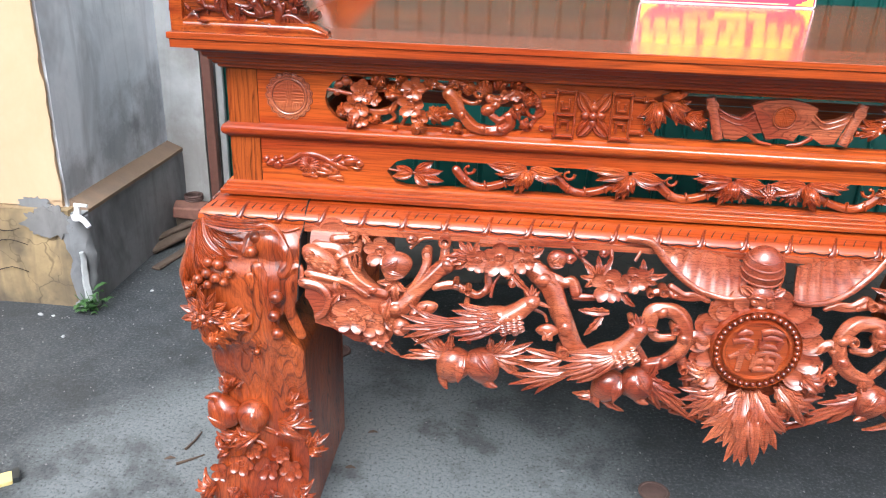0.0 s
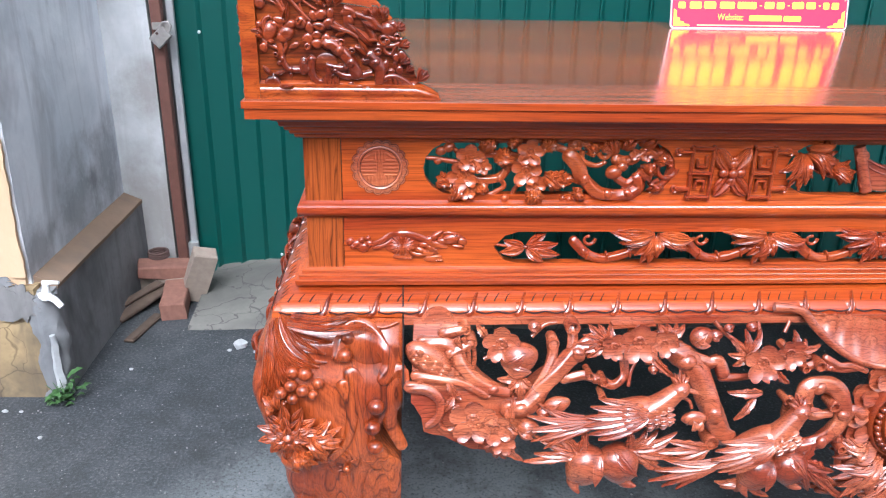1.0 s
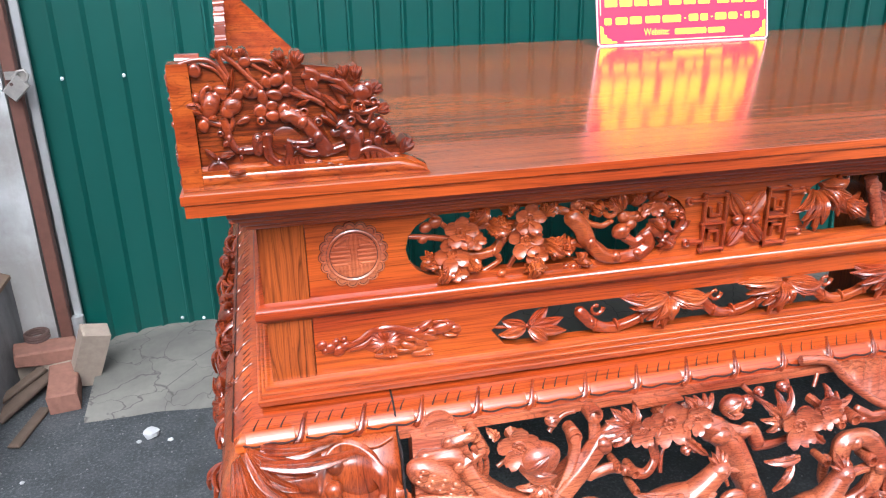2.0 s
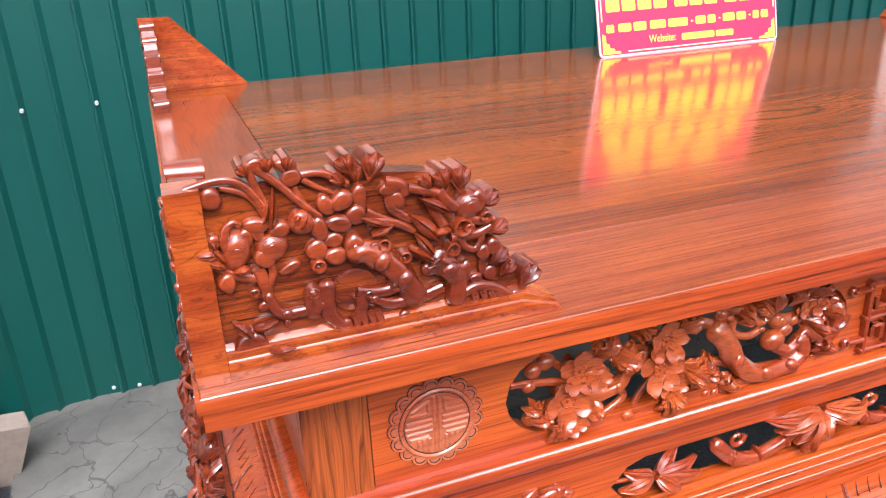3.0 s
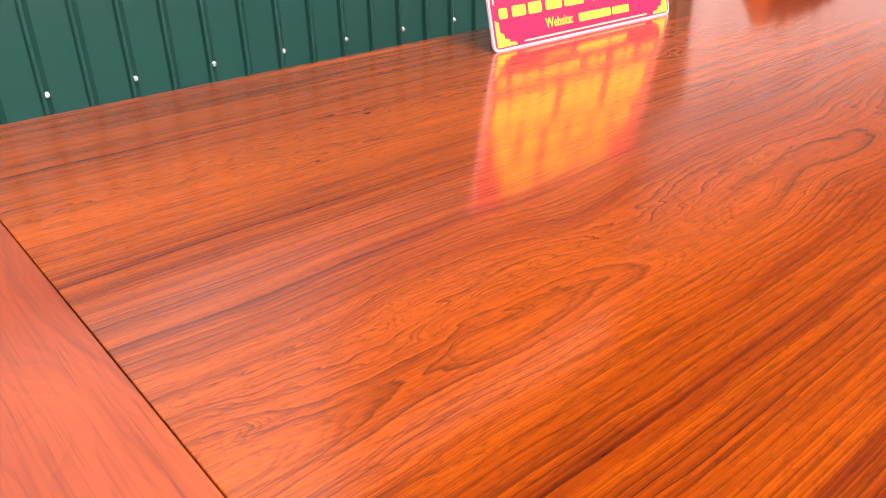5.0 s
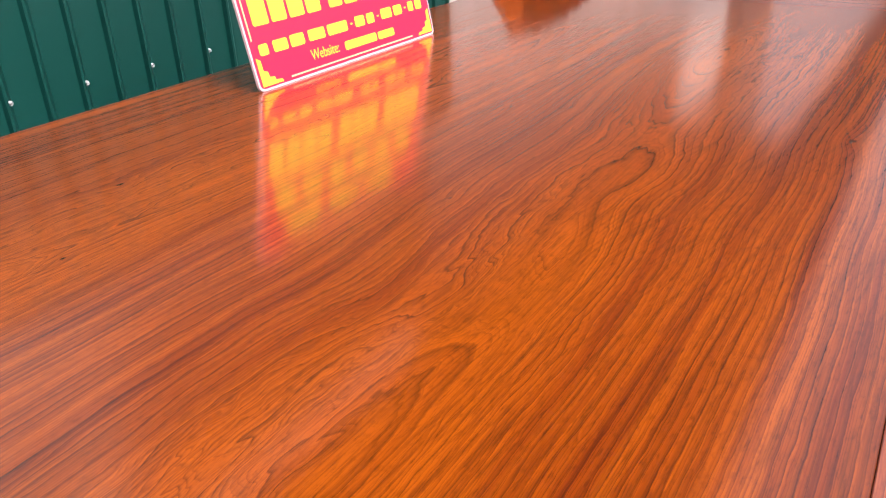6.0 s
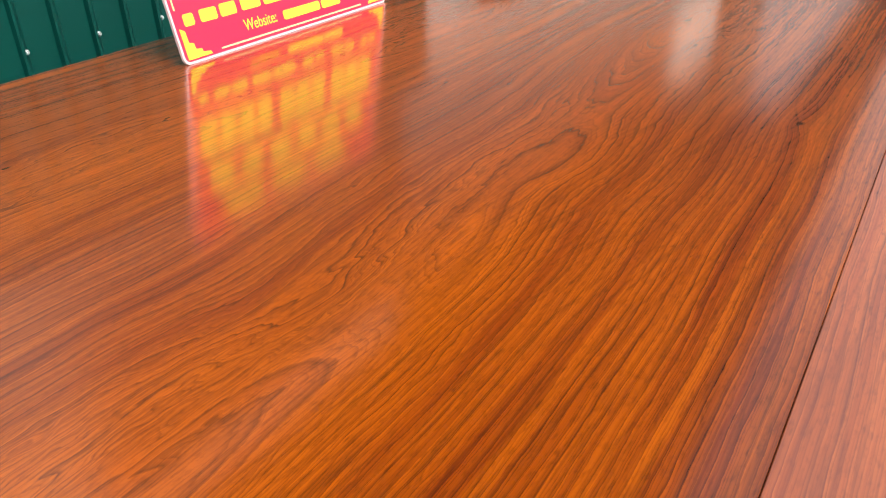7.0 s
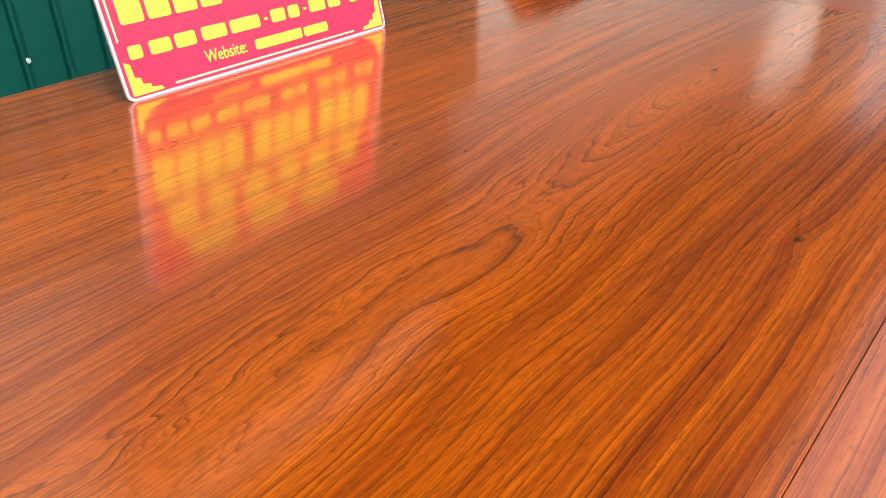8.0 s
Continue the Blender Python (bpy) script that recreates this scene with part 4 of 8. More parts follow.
def lappets(place, u0, u1, count):
    step = (u1 - u0) / count
    for i in range(count):
        u = u0 + step * (i + 0.5)
        s = Shape(place)
        loops = []
        for j in range(15):
            q = -1 + 2 * j / 14
            h = (1 - abs(q) ** 10) ** 0.5
            x = u + step * 0.46 * q
            ring = [(x, 0.8512, rail_w(0.8512) - 0.003)]
            for k in range(6):
                z = 0.8512 + (0.0275 * h + 0.0005) * k / 5
                ring.append((x, z, rail_w(z) + 0.0036 * h * math.sin(math.pi * min(1.0, 0.12 + 0.88 * k / 5))))
            loops.append(ring + [(x, ring[-1][1], rail_w(ring[-1][1]) - 0.003)])
        s.rings(loops)
        part("lappet", s, wood_long, rail)
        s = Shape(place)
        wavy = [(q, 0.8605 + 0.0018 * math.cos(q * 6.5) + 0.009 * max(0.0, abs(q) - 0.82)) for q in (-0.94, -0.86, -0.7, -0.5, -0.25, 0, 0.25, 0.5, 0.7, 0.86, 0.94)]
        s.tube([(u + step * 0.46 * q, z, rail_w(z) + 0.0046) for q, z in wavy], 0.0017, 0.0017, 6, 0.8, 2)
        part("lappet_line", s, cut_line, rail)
        e = u + step * 0.5
        s = Shape(place)
        path = [(e - 0.010, 0.8525), (e - 0.003, 0.860), (e + 0.001, 0.869), (e + 0.004, 0.878), (e + 0.011, 0.8875)]
        s.tube([(x, z, rail_w(z) + 0.0028) for x, z in path], 0.0062, 0.0016, 8, 0.6)
        for d in (-1, 1):
            s.tube([(x + d * 0.0062 * (1 - 0.6 * i / 4), z, rail_w(z) + 0.002) for i, (x, z) in enumerate(path)], 0.001, 0.0006, 5, 1, 2)
        part("lappet_flame", s, wood_relief, rail)
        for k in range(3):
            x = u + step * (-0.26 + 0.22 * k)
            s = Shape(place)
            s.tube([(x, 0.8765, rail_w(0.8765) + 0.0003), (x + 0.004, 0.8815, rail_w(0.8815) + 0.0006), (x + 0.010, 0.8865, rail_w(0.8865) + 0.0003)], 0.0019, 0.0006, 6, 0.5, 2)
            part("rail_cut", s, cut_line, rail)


lappets(front, 0.03, W - 0.03, 27)
lappets(side_l, 0.03, D - 0.03, 15)

# roundel with the long-life sign
def roundel(parent, place, p, r, w, material, lobes=17):
    s = Shape(place)
    s.lathe((p[0], p[1], w), [(r * 0.8, -0.002), (r * 0.8, 0.0052), (r * 0.765, 0.0062), (r * 0.72, 0.0052), (r * 0.705, 0.0038), (r * 0.2, 0.0040), (0.001, 0.0040)], 48)
    for i in range(lobes):
        q = polar(p, 360 * (i + 0.5) / lobes, r * 0.85)
        s.lathe((q[0], q[1], w), [(r * 0.175, -0.002), (r * 0.175, 0.0024), (r * 0.16, 0.0034), (r * 0.13, 0.0030), (r * 0.12, 0.0020), (r * 0.10, 0.0026), (0.001, 0.0030)], 14)
    bar = lambda x0, y0, x1, y1: s.box((p[0] + (x0 + x1) / 2 * r, p[1] + (y0 + y1) / 2 * r, w + 0.0040), math.hypot(x1 - x0, y1 - y0) * r, r * 0.078, 0.0046, math.atan2(y1 - y0, x1 - x0), 0.0012)
    for d in (-1, 1):
        bar(d * 0.055, -0.66, d * 0.055, 0.66)
        for y, end in ((0.13, 0.66), (0.0, 0.69), (-0.13, 0.66)):
            bar(d * 0.1, y, d * end, y)
        bar(d * 0.16, 0.28, d * 0.58, 0.28)
        bar(d * 0.17, 0.55, d * 0.52, 0.36)
        bar(d * 0.17, 0.30, d * 0.17, 0.58)
        bar(d * 0.18, -0.26, d * 0.6, -0.26)
        for x, y in ((0.18, -0.64), (0.3, -0.58), (0.42, -0.48)):
            bar(d * x, -0.28, d * x, y)
    plaque = part("roundel", s, material, parent, "scalloped round plaque with a long-life sign")
    # dark outlines paint stain and crease shade round the lobes and rims
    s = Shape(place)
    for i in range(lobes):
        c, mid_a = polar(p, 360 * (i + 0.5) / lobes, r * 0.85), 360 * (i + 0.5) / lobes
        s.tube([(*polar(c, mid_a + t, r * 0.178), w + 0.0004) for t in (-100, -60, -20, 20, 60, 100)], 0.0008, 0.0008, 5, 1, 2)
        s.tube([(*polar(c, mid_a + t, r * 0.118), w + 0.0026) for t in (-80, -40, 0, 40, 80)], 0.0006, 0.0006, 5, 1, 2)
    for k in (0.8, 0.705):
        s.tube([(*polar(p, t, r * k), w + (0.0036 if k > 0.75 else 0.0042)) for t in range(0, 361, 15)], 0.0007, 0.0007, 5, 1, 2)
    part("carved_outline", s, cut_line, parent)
    return plaque


mid_w = lambda v: -0.100
for place in (front, front_r):
    roundel(frieze_up, place, (0.2305, 1.1295), 0.0525, -0.0915, wood_plaque)

    # plum blossom, branch and dragon in the long opening
    stem = lambda pts, r0, r1, knots=0, lift=0.0: branch(frieze_up, place, pts, r0, r1, mid_w, lift, None, knots)
    stem([(0.317, 1.149), (0.345, 1.146), (0.389, 1.137)], 0.004, 0.006, 0, 0.008)
    stem([(0.354, 1.185), (0.373, 1.163), (0.395, 1.146)], 0.004, 0.006, 0, 0.008)
    stem([(0.344, 1.093), (0.382, 1.108), (0.421, 1.103), (0.459, 1.109), (0.479, 1.134), (0.515, 1.149)], 0.009, 0.008, 2)
    stem([(0.414, 1.153), (0.458, 1.155), (0.496, 1.151)], 0.007, 0.006, 1)
    stem([(0.423, 1.068), (0.446, 1.077), (0.468, 1.091), (0.459, 1.105)], 0.005, 0.005, 1)
    stem([(0.479, 1.066), (0.493, 1.092), (0.515, 1.115)], 0.0045, 0.005, 0)
    stem([(0.515, 1.144), (0.552, 1.170), (0.591, 1.162), (0.609, 1.176), (0.632, 1.167)], 0.007, 0.006, 3, 0.004)
    stem([(0.587, 1.157), (0.602, 1.138), (0.620, 1.108), (0.651, 1.080), (0.699, 1.077), (0.727, 1.092), (0.721, 1.113)], 0.014, 0.011, 3, 0.008)
    stem([(0.614, 1.164), (0.614, 1.145), (0.640, 1.134), (0.658, 1.141)], 0.006, 0.005, 1, 0.006)
    stem([(0.566, 1.096), (0.597, 1.107), (0.616, 1.099)], 0.008, 0.006, 1)
    stem([(0.573, 1.070), (0.599, 1.069), (0.622, 1.067)], 0.0045, 0.004, 2)
    stem([(0.676, 1.148), (0.707, 1.146), (0.736, 1.164), (0.762, 1.149)], 0.010, 0.008, 2, 0.008)
    stem([(0.750, 1.073), (0.770, 1.087), (0.785, 1.117), (0.787, 1.142), (0.770, 1.157)], 0.007, 0.007, 1, 0.002)
    stem([(0.684, 1.111), (0.704, 1.100), (0.727, 1.120), (0.751, 1.134)], 0.009, 0.006, 2, 0.008)
    for p, r, t in (((0.399, 1.151), 0.029, 10), ((0.385, 1.117), 0.031, 40), ((0.512, 1.162), 0.028, 80), ((0.506, 1.126), 0.031, 15), ((0.395, 1.087), 0.02, 30), ((0.525, 1.099), 0.021, 60), ((0.423, 1.135), 0.018, 0), ((0.734, 1.158), 0.015, 0), ((0.712, 1.159), 0.013, 30)):
        flower(frieze_up, place, p, r, mid_w, 0.014, 5, t, None, "flower", 0.15, 0.1)
    for p, a, L, n, sp, wd in (((0.385, 1.101), -115, 0.045, 3, 60, 0.014), ((0.367, 1.107), 190, 0.035, 3, 70, 0.011), ((0.423, 1.156), 60, 0.045, 3, 50, 0.015), ((0.446, 1.155), -15, 0.048, 3, 60, 0.015), ((0.539, 1.162), 55, 0.038, 3, 60, 0.013), ((0.493, 1.170), 130, 0.035, 3, 60, 0.012),
                               ((0.541, 1.116), -25, 0.055, 4, 60, 0.013), ((0.522, 1.094), -80, 0.045, 4, 80, 0.012), ((0.560, 1.105), 0, 0.04, 3, 50, 0.011), ((0.679, 1.155), 120, 0.055, 5, 60, 0.010), ((0.694, 1.162), 75, 0.045, 4, 60, 0.010), ((0.724, 1.169), 45, 0.045, 4, 70, 0.009),
                               ((0.750, 1.146), 20, 0.04, 4, 80, 0.009), ((0.726, 1.132), -30, 0.045, 4, 80, 0.009), ((0.645, 1.159), 150, 0.035, 3, 60, 0.009), ((0.623, 1.083), 200, 0.03, 3, 60, 0.009), ((0.414, 1.097), -40, 0.03, 3, 60, 0.009), ((0.766, 1.103), 230, 0.03, 3, 60, 0.008)):
        spray(frieze_up, place, p, a, L, n, sp, wd, mid_w, 0.008)
    for p, r in (((0.345, 1.162), 0.011), ((0.360, 1.169), 0.012), ((0.340, 1.143), 0.009), ((0.676, 1.122), 0.017), ((0.691, 1.133), 0.013), ((0.581, 1.070), 0.006), ((0.594, 1.068), 0.006), ((0.606, 1.068), 0.006), ((0.619, 1.066), 0.006), ((0.469, 1.070), 0.008), ((0.595, 1.175), 0.008)):
        s = Shape(place)
        s.blob(at(p, 0.008, mid_w), r, r * 0.85, r * 0.8, 0.4, 10, 6)
        part("bud", s, wood_fret, frieze_up)
    for p, r, a0, sw in (((0.777, 1.129), 0.022, 0, -320), ((0.766, 1.091), 0.014, 90, 280), ((0.601, 1.173), 0.012, 200, -250), ((0.705, 1.087), 0.012, 0, 260), ((0.657, 1.160), 0.012, 180, 300)):
        curl(frieze_up, place, p, r, a0, sw, 0.0055, mid_w, 0.006)

    # fretwork with a knot flower
    kx, kz = 0.9045, 1.123
    for sx in (-1, 1):
        for x0, z0, x1, z1 in ((0.040, 0.047, 0.083, 0.047), (0.040, -0.002, 0.083, -0.002), (0.040, -0.049, 0.083, -0.049), (0.040, -0.052, 0.040, 0.050), (0.080, -0.052, 0.080, 0.050),
                               (0.052, 0.030, 0.052, 0.012), (0.052, 0.012, 0.069, 0.012), (0.069, 0.012, 0.069, 0.024), (0.052, -0.016, 0.052, -0.034), (0.052, -0.016, 0.069, -0.016), (0.069, -0.016, 0.069, -0.028),
                               (0.083, 0.040, 0.106, 0.040), (0.083, -0.032, 0.106, -0.034)):
            s = Shape(place)
            s.box((kx + sx * (x0 + x1) / 2, kz + (z0 + z1) / 2, -0.0885), abs(x1 - x0) + 0.0056, abs(z1 - z0) + 0.0056, 0.015, 0.0, 0.0022)
            part("fret_bar", s, wood_fret, frieze_up)
        for z in (0.040, -0.034):
            s = Shape(place)
            s.lathe((kx + sx * 0.108, kz + z, -0.0915), [(0.0072, -0.002), (0.0072, 0.006), (0.0055, 0.0078), (0.003, 0.006), (0.0005, 0.006)], 14)
            part("fret_scroll", s, wood_fret, frieze_up)
    for q in ((-0.033, 0.047), (0.031, 0.047), (-0.029, -0.047), (0.036, -0.045)):
        s = Shape(place)
        end = (kx + q[0], kz + q[1], -0.0885)
        s.leaf((kx, kz, -0.090), end, 0.0165, 0.008, 0.003, 0.002 * (1 if q[0] > 0 else -1), 0.7, 9, 0.85)
        part("knot_petal", s, wood_fret, frieze_up)
    s = Shape(place)
    for i in range(4):
        q = polar((kx, kz), 90 * i, 0.0165)
        s.blob((q[0], q[1], -0.084), 0.0105, 0.0095, 0.0075, radians(90 * i), 10, 6)
    s.blob((kx, kz + 0.027, -0.086), 0.006, 0.006, 0.006, 0, 8, 5)
    s.blob((kx, kz, -0.079), 0.0095, 0.0095, 0.008, 0, 12, 7)
    part("knot_flower", s, wood_fret, frieze_up)

    # bamboo beside the scroll
    for p, a, L, n, sp, wd in (((1.042, 1.163), -102, 0.074, 5, 56, 0.0125), ((1.05, 1.165), -30, 0.078, 4, 50, 0.012), ((1.10, 1.135), -25, 0.06, 4, 60, 0.010), ((1.045, 1.168), 12, 0.066, 3, 26, 0.009)):
        spray(frieze_up, place, p, a, L, n, sp, wd, mid_w, 0.012, None, 0.01, "bamboo_leaf", 0.007, 1, False)
    branch(frieze_up, place, [(1.02, 1.165), (1.07, 1.13), (1.11, 1.115), (1.15, 1.113)], 0.005, 0.006, mid_w, 0.004, None, 2)
    # crouching mythical beast in low relief on the lower frieze
    s = Shape(place)
    low = lambda x, z, ru, rv, turn=0.0, rw=0.006, pt=0.0: s.blob((x, z, -0.0905), ru, rv, rw, radians(turn), 12, 7, pt)
    bar = lambda pts, r0, r1: s.tube([(x, z, -0.0875 + (0.002 if i % 2 else 0)) for i, (x, z) in enumerate(pts)], r0, r1, 8, 0.7, 4)
    bar([(0.212, 0.974), (0.232, 0.984), (0.252, 0.996), (0.283, 0.998), (0.312, 0.988), (0.334, 0.976)], 0.005, 0.007)
    bar([(0.214, 0.968), (0.236, 0.974), (0.252, 0.984)], 0.0045, 0.003)
    low(0.272, 0.976, 0.036, 0.021, 8, 0.005)
    for i in range(18):
        q = polar((0.272, 0.976), 20 * i, 0.0245)
        s.leaf((*polar((0.272, 0.976), 20 * i, 0.002), -0.0855), (q[0], q[1], -0.0868), 0.0042, 0.0035, 0.001, 0, 0.5, 5, 0.2)
    for x, z, r in ((0.171, 0.981, 0.008), (0.183, 0.974, 0.0095), (0.197, 0.968, 0.010), (0.208, 0.976, 0.008), (0.193, 0.984, 0.006), (0.206, 0.988, 0.005), (0.176, 0.971, 0.006)):
        low(x, z, r * 1.15, r, 30, 0.006)
    for x, z, r, t in ((0.325, 0.985, 0.014, 20), (0.337, 0.993, 0.012, 35), (0.342, 0.974, 0.015, -20), (0.330, 0.966, 0.013, -40), (0.318, 0.975, 0.012, 0), (0.352, 0.982, 0.012, 0), (0.312, 0.960, 0.014, -30)):
        low(x, z, r * 1.2, r * 0.6, t, 0.0075, 0.5)
    low(0.368, 0.987, 0.021, 0.011, 12, 0.009)
    low(0.389, 0.982, 0.011, 0.009, -20, 0.008)
    low(0.381, 0.972, 0.014, 0.004, -10, 0.007)
    bar([(0.352, 0.998), (0.366, 1.000), (0.380, 0.996)], 0.003, 0.002)
    low(0.376, 0.996, 0.005, 0.004, 0, 0.009)
    for x, z in ((0.272, 0.951), (0.332, 0.946)):
        low(x, z, 0.019, 0.008, 6, 0.006)
        low(x - 0.004, z + 0.010, 0.011, 0.011, 0, 0.0055)
        for k in range(3):
            low(x + 0.007 + 0.005 * k, z - 0.004, 0.004, 0.0032, -20, 0.007)
    bar([(0.288, 0.958), (0.305, 0.954), (0.322, 0.957), (0.340, 0.965)], 0.004, 0.003)
    part("beast_relief", s, wood_fret, frieze_low, "crouching mythical beast carved in low relief")

# scroll with a fan in the middle of the upper frieze
s = Shape(front)
fan = [polar((CX, 1.02), 90 - a, 0.158) for a in range(-26, 27, 4)]
fan += [polar((CX, 1.02), 90 + a, 0.075) for a in range(-22, 23, 11)]
s.board(fan, [], -0.105, -0.086)
part("scroll_fan", s, wood_carved, frieze_up, "fan-shaped scroll plaque")
roundel(frieze_up, front, (CX, 1.141), 0.031, -0.086, wood_fret, 0)
for sx, place in ((1, front), (-1, front_r)):
    s = Shape(place)
    s.tube([(1.148, 1.175, -0.09), (1.176, 1.087, -0.084)], 0.011, 0.011, 10, 1, 1)
    for z in (0.2, 0.8):
        s.lathe((1.148 + 0.028 * z, 1.175 - 0.088 * z, -0.084), [(0.013, -0.004), (0.013, 0.004), (0.001, 0.006)], 10)
    part("scroll_rod", s, wood_carved, frieze_up)
    s = Shape(place)
    s.board([(1.165, 1.155), (1.195, 1.14), (1.222, 1.135), (1.245, 1.152), (1.258, 1.16), (1.272, 1.105), (1.24, 1.10), (1.215, 1.085), (1.19, 1.088)], [], -0.104, -0.09)
    for k in (0.0, 0.012):
        s.tube([(1.165, 1.152 - k, -0.089), (1.195, 1.137 - k, -0.089), (1.222, 1.132 - k, -0.089), (1.248, 1.152 - k, -0.089)], 0.002, 0.002, 6)
    part("scroll_sheet", s, wood_carved, frieze_up)
    branch(frieze_up, place, [(1.24, 1.10), (1.262, 1.085), (1.29, 1.08)], 0.006, 0.003, mid_w, 0.012)

# bamboo along the lower frieze
for place in (front, front_r):
    branch(frieze_low, place, [(0.456, 0.972), (0.50, 0.966), (0.56, 0.968)], 0.003, 0.004, mid_w, 0.004)
    x = 0.61
    while x < CX - 0.1:
        branch(frieze_low, place, [(x, 0.982), (x + 0.025, 0.955), (x + 0.06, 0.942), (x + 0.105, 0.952), (x + 0.15, 0.972), (x + 0.2, 0.978), (x + 0.235, 0.975)], 0.0098, 0.0085, mid_w, 0.004, None, 2)
        for k in (0.03, 0.07, 0.115):
            s = Shape(place)
            s.blob((x + k, 0.947 + 3.5 * (k - 0.065) ** 2, -0.095), 0.0045, 0.0125, 0.0115, 0.25 * (1 if k > 0.06 else -1), 9, 5)
            part("bamboo_node", s, wood_fret, frieze_low)
        cx_ = x + 0.165
        for a, L, n, sp in ((176, 0.122, 2, 12), (-4, 0.10, 2, 14), (-118, 0.064, 4, 52), (192, 0.095, 2, 16), (-22, 0.085, 3, 26), (-86, 0.052, 2, 26)):
            spray(frieze_low, place, (cx_, 0.994), a, L, n, sp, 0.0125, mid_w, 0.012, None, 0.008, "bamboo_leaf", 0.008, 1, False)
        curl(frieze_low, place, (x + 0.03, 0.985), 0.014, 0, -260, 0.004, mid_w, 0.006)
        x += 0.226
    for a, L in ((160, 0.05), (188, 0.06), (10, 0.075), (-14, 0.085), (32, 0.06), (-40, 0.05)):
        spray(frieze_low, place, (0.515, 0.967), a, L, 1, 0, 0.0135, mid_w, 0.010, None, 0.004, "bamboo_leaf", 0.008, 0, False)
chrys_w = lambda v: -0.096
for k in (-0.055, 0.0, 0.055):
    chrysanthemum(frieze_low, front, (CX + k, 0.968), 0.024, chrys_w, 0.006)

# ---- the apron below the shoulder
s = Shape(front)
s.board([(0.2755, 0.852), (W - 0.2755, 0.852), (W - 0.2755, 0.838), (0.2755, 0.838)], [], -0.04, -0.012)
apron = part("apron", s, wood_carved, table, "openwork apron of carved plum, peaches, birds and scrolls", 40)
ALL = (front, front_r)
for place in ALL:
    s = Shape(place)
    line = [(0.8935, -0.0655), (0.8862, -0.0480), (0.8762, -0.0335), (0.862, -0.0212), (0.850, -0.0185)]
    line += [(0.848 - 0.015 * i, max(apron_w(0.848 - 0.015 * i), 0.012) + 0.012) for i in range(1, 11)]
    line += [(z, w - 0.06) for z, w in line[::-1]]
    s.rings([[(u, z, w) for z, w in line] for u in (0.2722, 0.2752)])
    part("joint", s, joint_black, apron, "dark joint between leg and apron", 0)
for place in ALL:
    B = lambda pts, r0, r1, knots=0, lift=0.0: branch(apron, place, pts, r0, r1, apron_w, lift, None, knots, "branch", 0.85)

    def leaflet(p, q, wd):
        s = Shape(place)
        s.leaf((p[0], p[1], apron_w(p[1]) + 0.014), (q[0], q[1], apron_w(q[1]) + 0.010), wd, 0.006, 0.008, 0.15 * wd, 0.0, 8, 0.75, 4)
        part("leaf", s, wood_carved, apron)

    def cut_end(p, r):
        s = Shape(place)
        s.lathe(at(p, 0.012), [(r * 0.95, -0.03), (r * 1.05, -0.004), (r * 1.05, 0.004), (r * 0.92, 0.008), (r * 0.66, 0.007), (r * 0.5, -0.004), (0.0005, -0.008)], 14)
        part("cut_knot", s, wood_carved, apron)

    def bud(p, ru, rv, turn):
        s = Shape(place)
        c = at(p, 0.014)
        s.blob(c, ru, rv, 0.8 * min(ru, rv), radians(turn), 14, 9, 0.2)
        for k in (-1, 1):
            s.leaf((*polar(p, turn + 180, ru * 0.9), c[2] + 0.2 * rv), (*polar(p, turn + 55 * k, ru * 0.7), c[2] + 0.8 * rv), rv * 0.4, 0.004, rv * 0.4, 0, 0.3, 6, 0.4)
        part("bud", s, wood_carved, apron)

    # gnarled wood by the leg
    mass = Shape(lambda u, v, w: place(u, v, w + apron_w(v)))
    mass.board([(u, min(v, 0.846)) for u, v in ((0.294, 0.879), (0.332, 0.881), (0.372, 0.879), (0.378, 0.849), (0.384, 0.815), (0.400, 0.778), (0.425, 0.745), (0.454, 0.724), (0.496, 0.713), (0.531, 0.741), (0.559, 0.760), (0.534, 0.702), (0.503, 0.653), (0.484, 0.610), (0.447, 0.601), (0.404, 0.606), (0.373, 0.623), (0.352, 0.636), (0.332, 0.639), (0.313, 0.646), (0.308, 0.676), (0.294, 0.700), (0.288, 0.705), (0.290, 0.753), (0.292, 0.809))], [], -0.035, 0.004)
    part("gnarled_stump", mass, wood_carved, apron, "solid gnarled stump beside the leg")
    # broken arms and a hook on the stump
    B([(0.348, 0.833), (0.371, 0.836), (0.391, 0.840)], 0.0116, 0.0093, 0, 0.012)
    B([(0.362, 0.797), (0.385, 0.806), (0.403, 0.817)], 0.0116, 0.0104, 0, 0.012)
    B([(0.283, 0.740), (0.322, 0.734), (0.345, 0.711), (0.340, 0.681), (0.319, 0.665)], 0.0116, 0.0070, 0, 0.014)
    B([(0.308, 0.815), (0.361, 0.810), (0.385, 0.774), (0.425, 0.741), (0.472, 0.725)], 0.0151, 0.0128, 1, 0.008)
    B([(0.294, 0.760), (0.342, 0.752), (0.389, 0.744), (0.432, 0.722)], 0.0093, 0.0081, 0, 0.012)
    for p, r in (((0.393, 0.840), 0.0099), ((0.403, 0.817), 0.0116), ((0.304, 0.744), 0.0093), ((0.375, 0.761), 0.0052), ((0.402, 0.741), 0.0046), ((0.437, 0.727), 0.0046),):
        cut_end(p, r)
    curl(apron, place, (0.366, 0.668), 0.0278, 60, 300, 0.007, apron_w, 0.004)
    # trunk rising to the blossom
    B([(0.474, 0.691), (0.514, 0.699), (0.544, 0.737), (0.580, 0.772), (0.618, 0.802), (0.651, 0.820)], 0.0197, 0.0174, 2, 0.004)
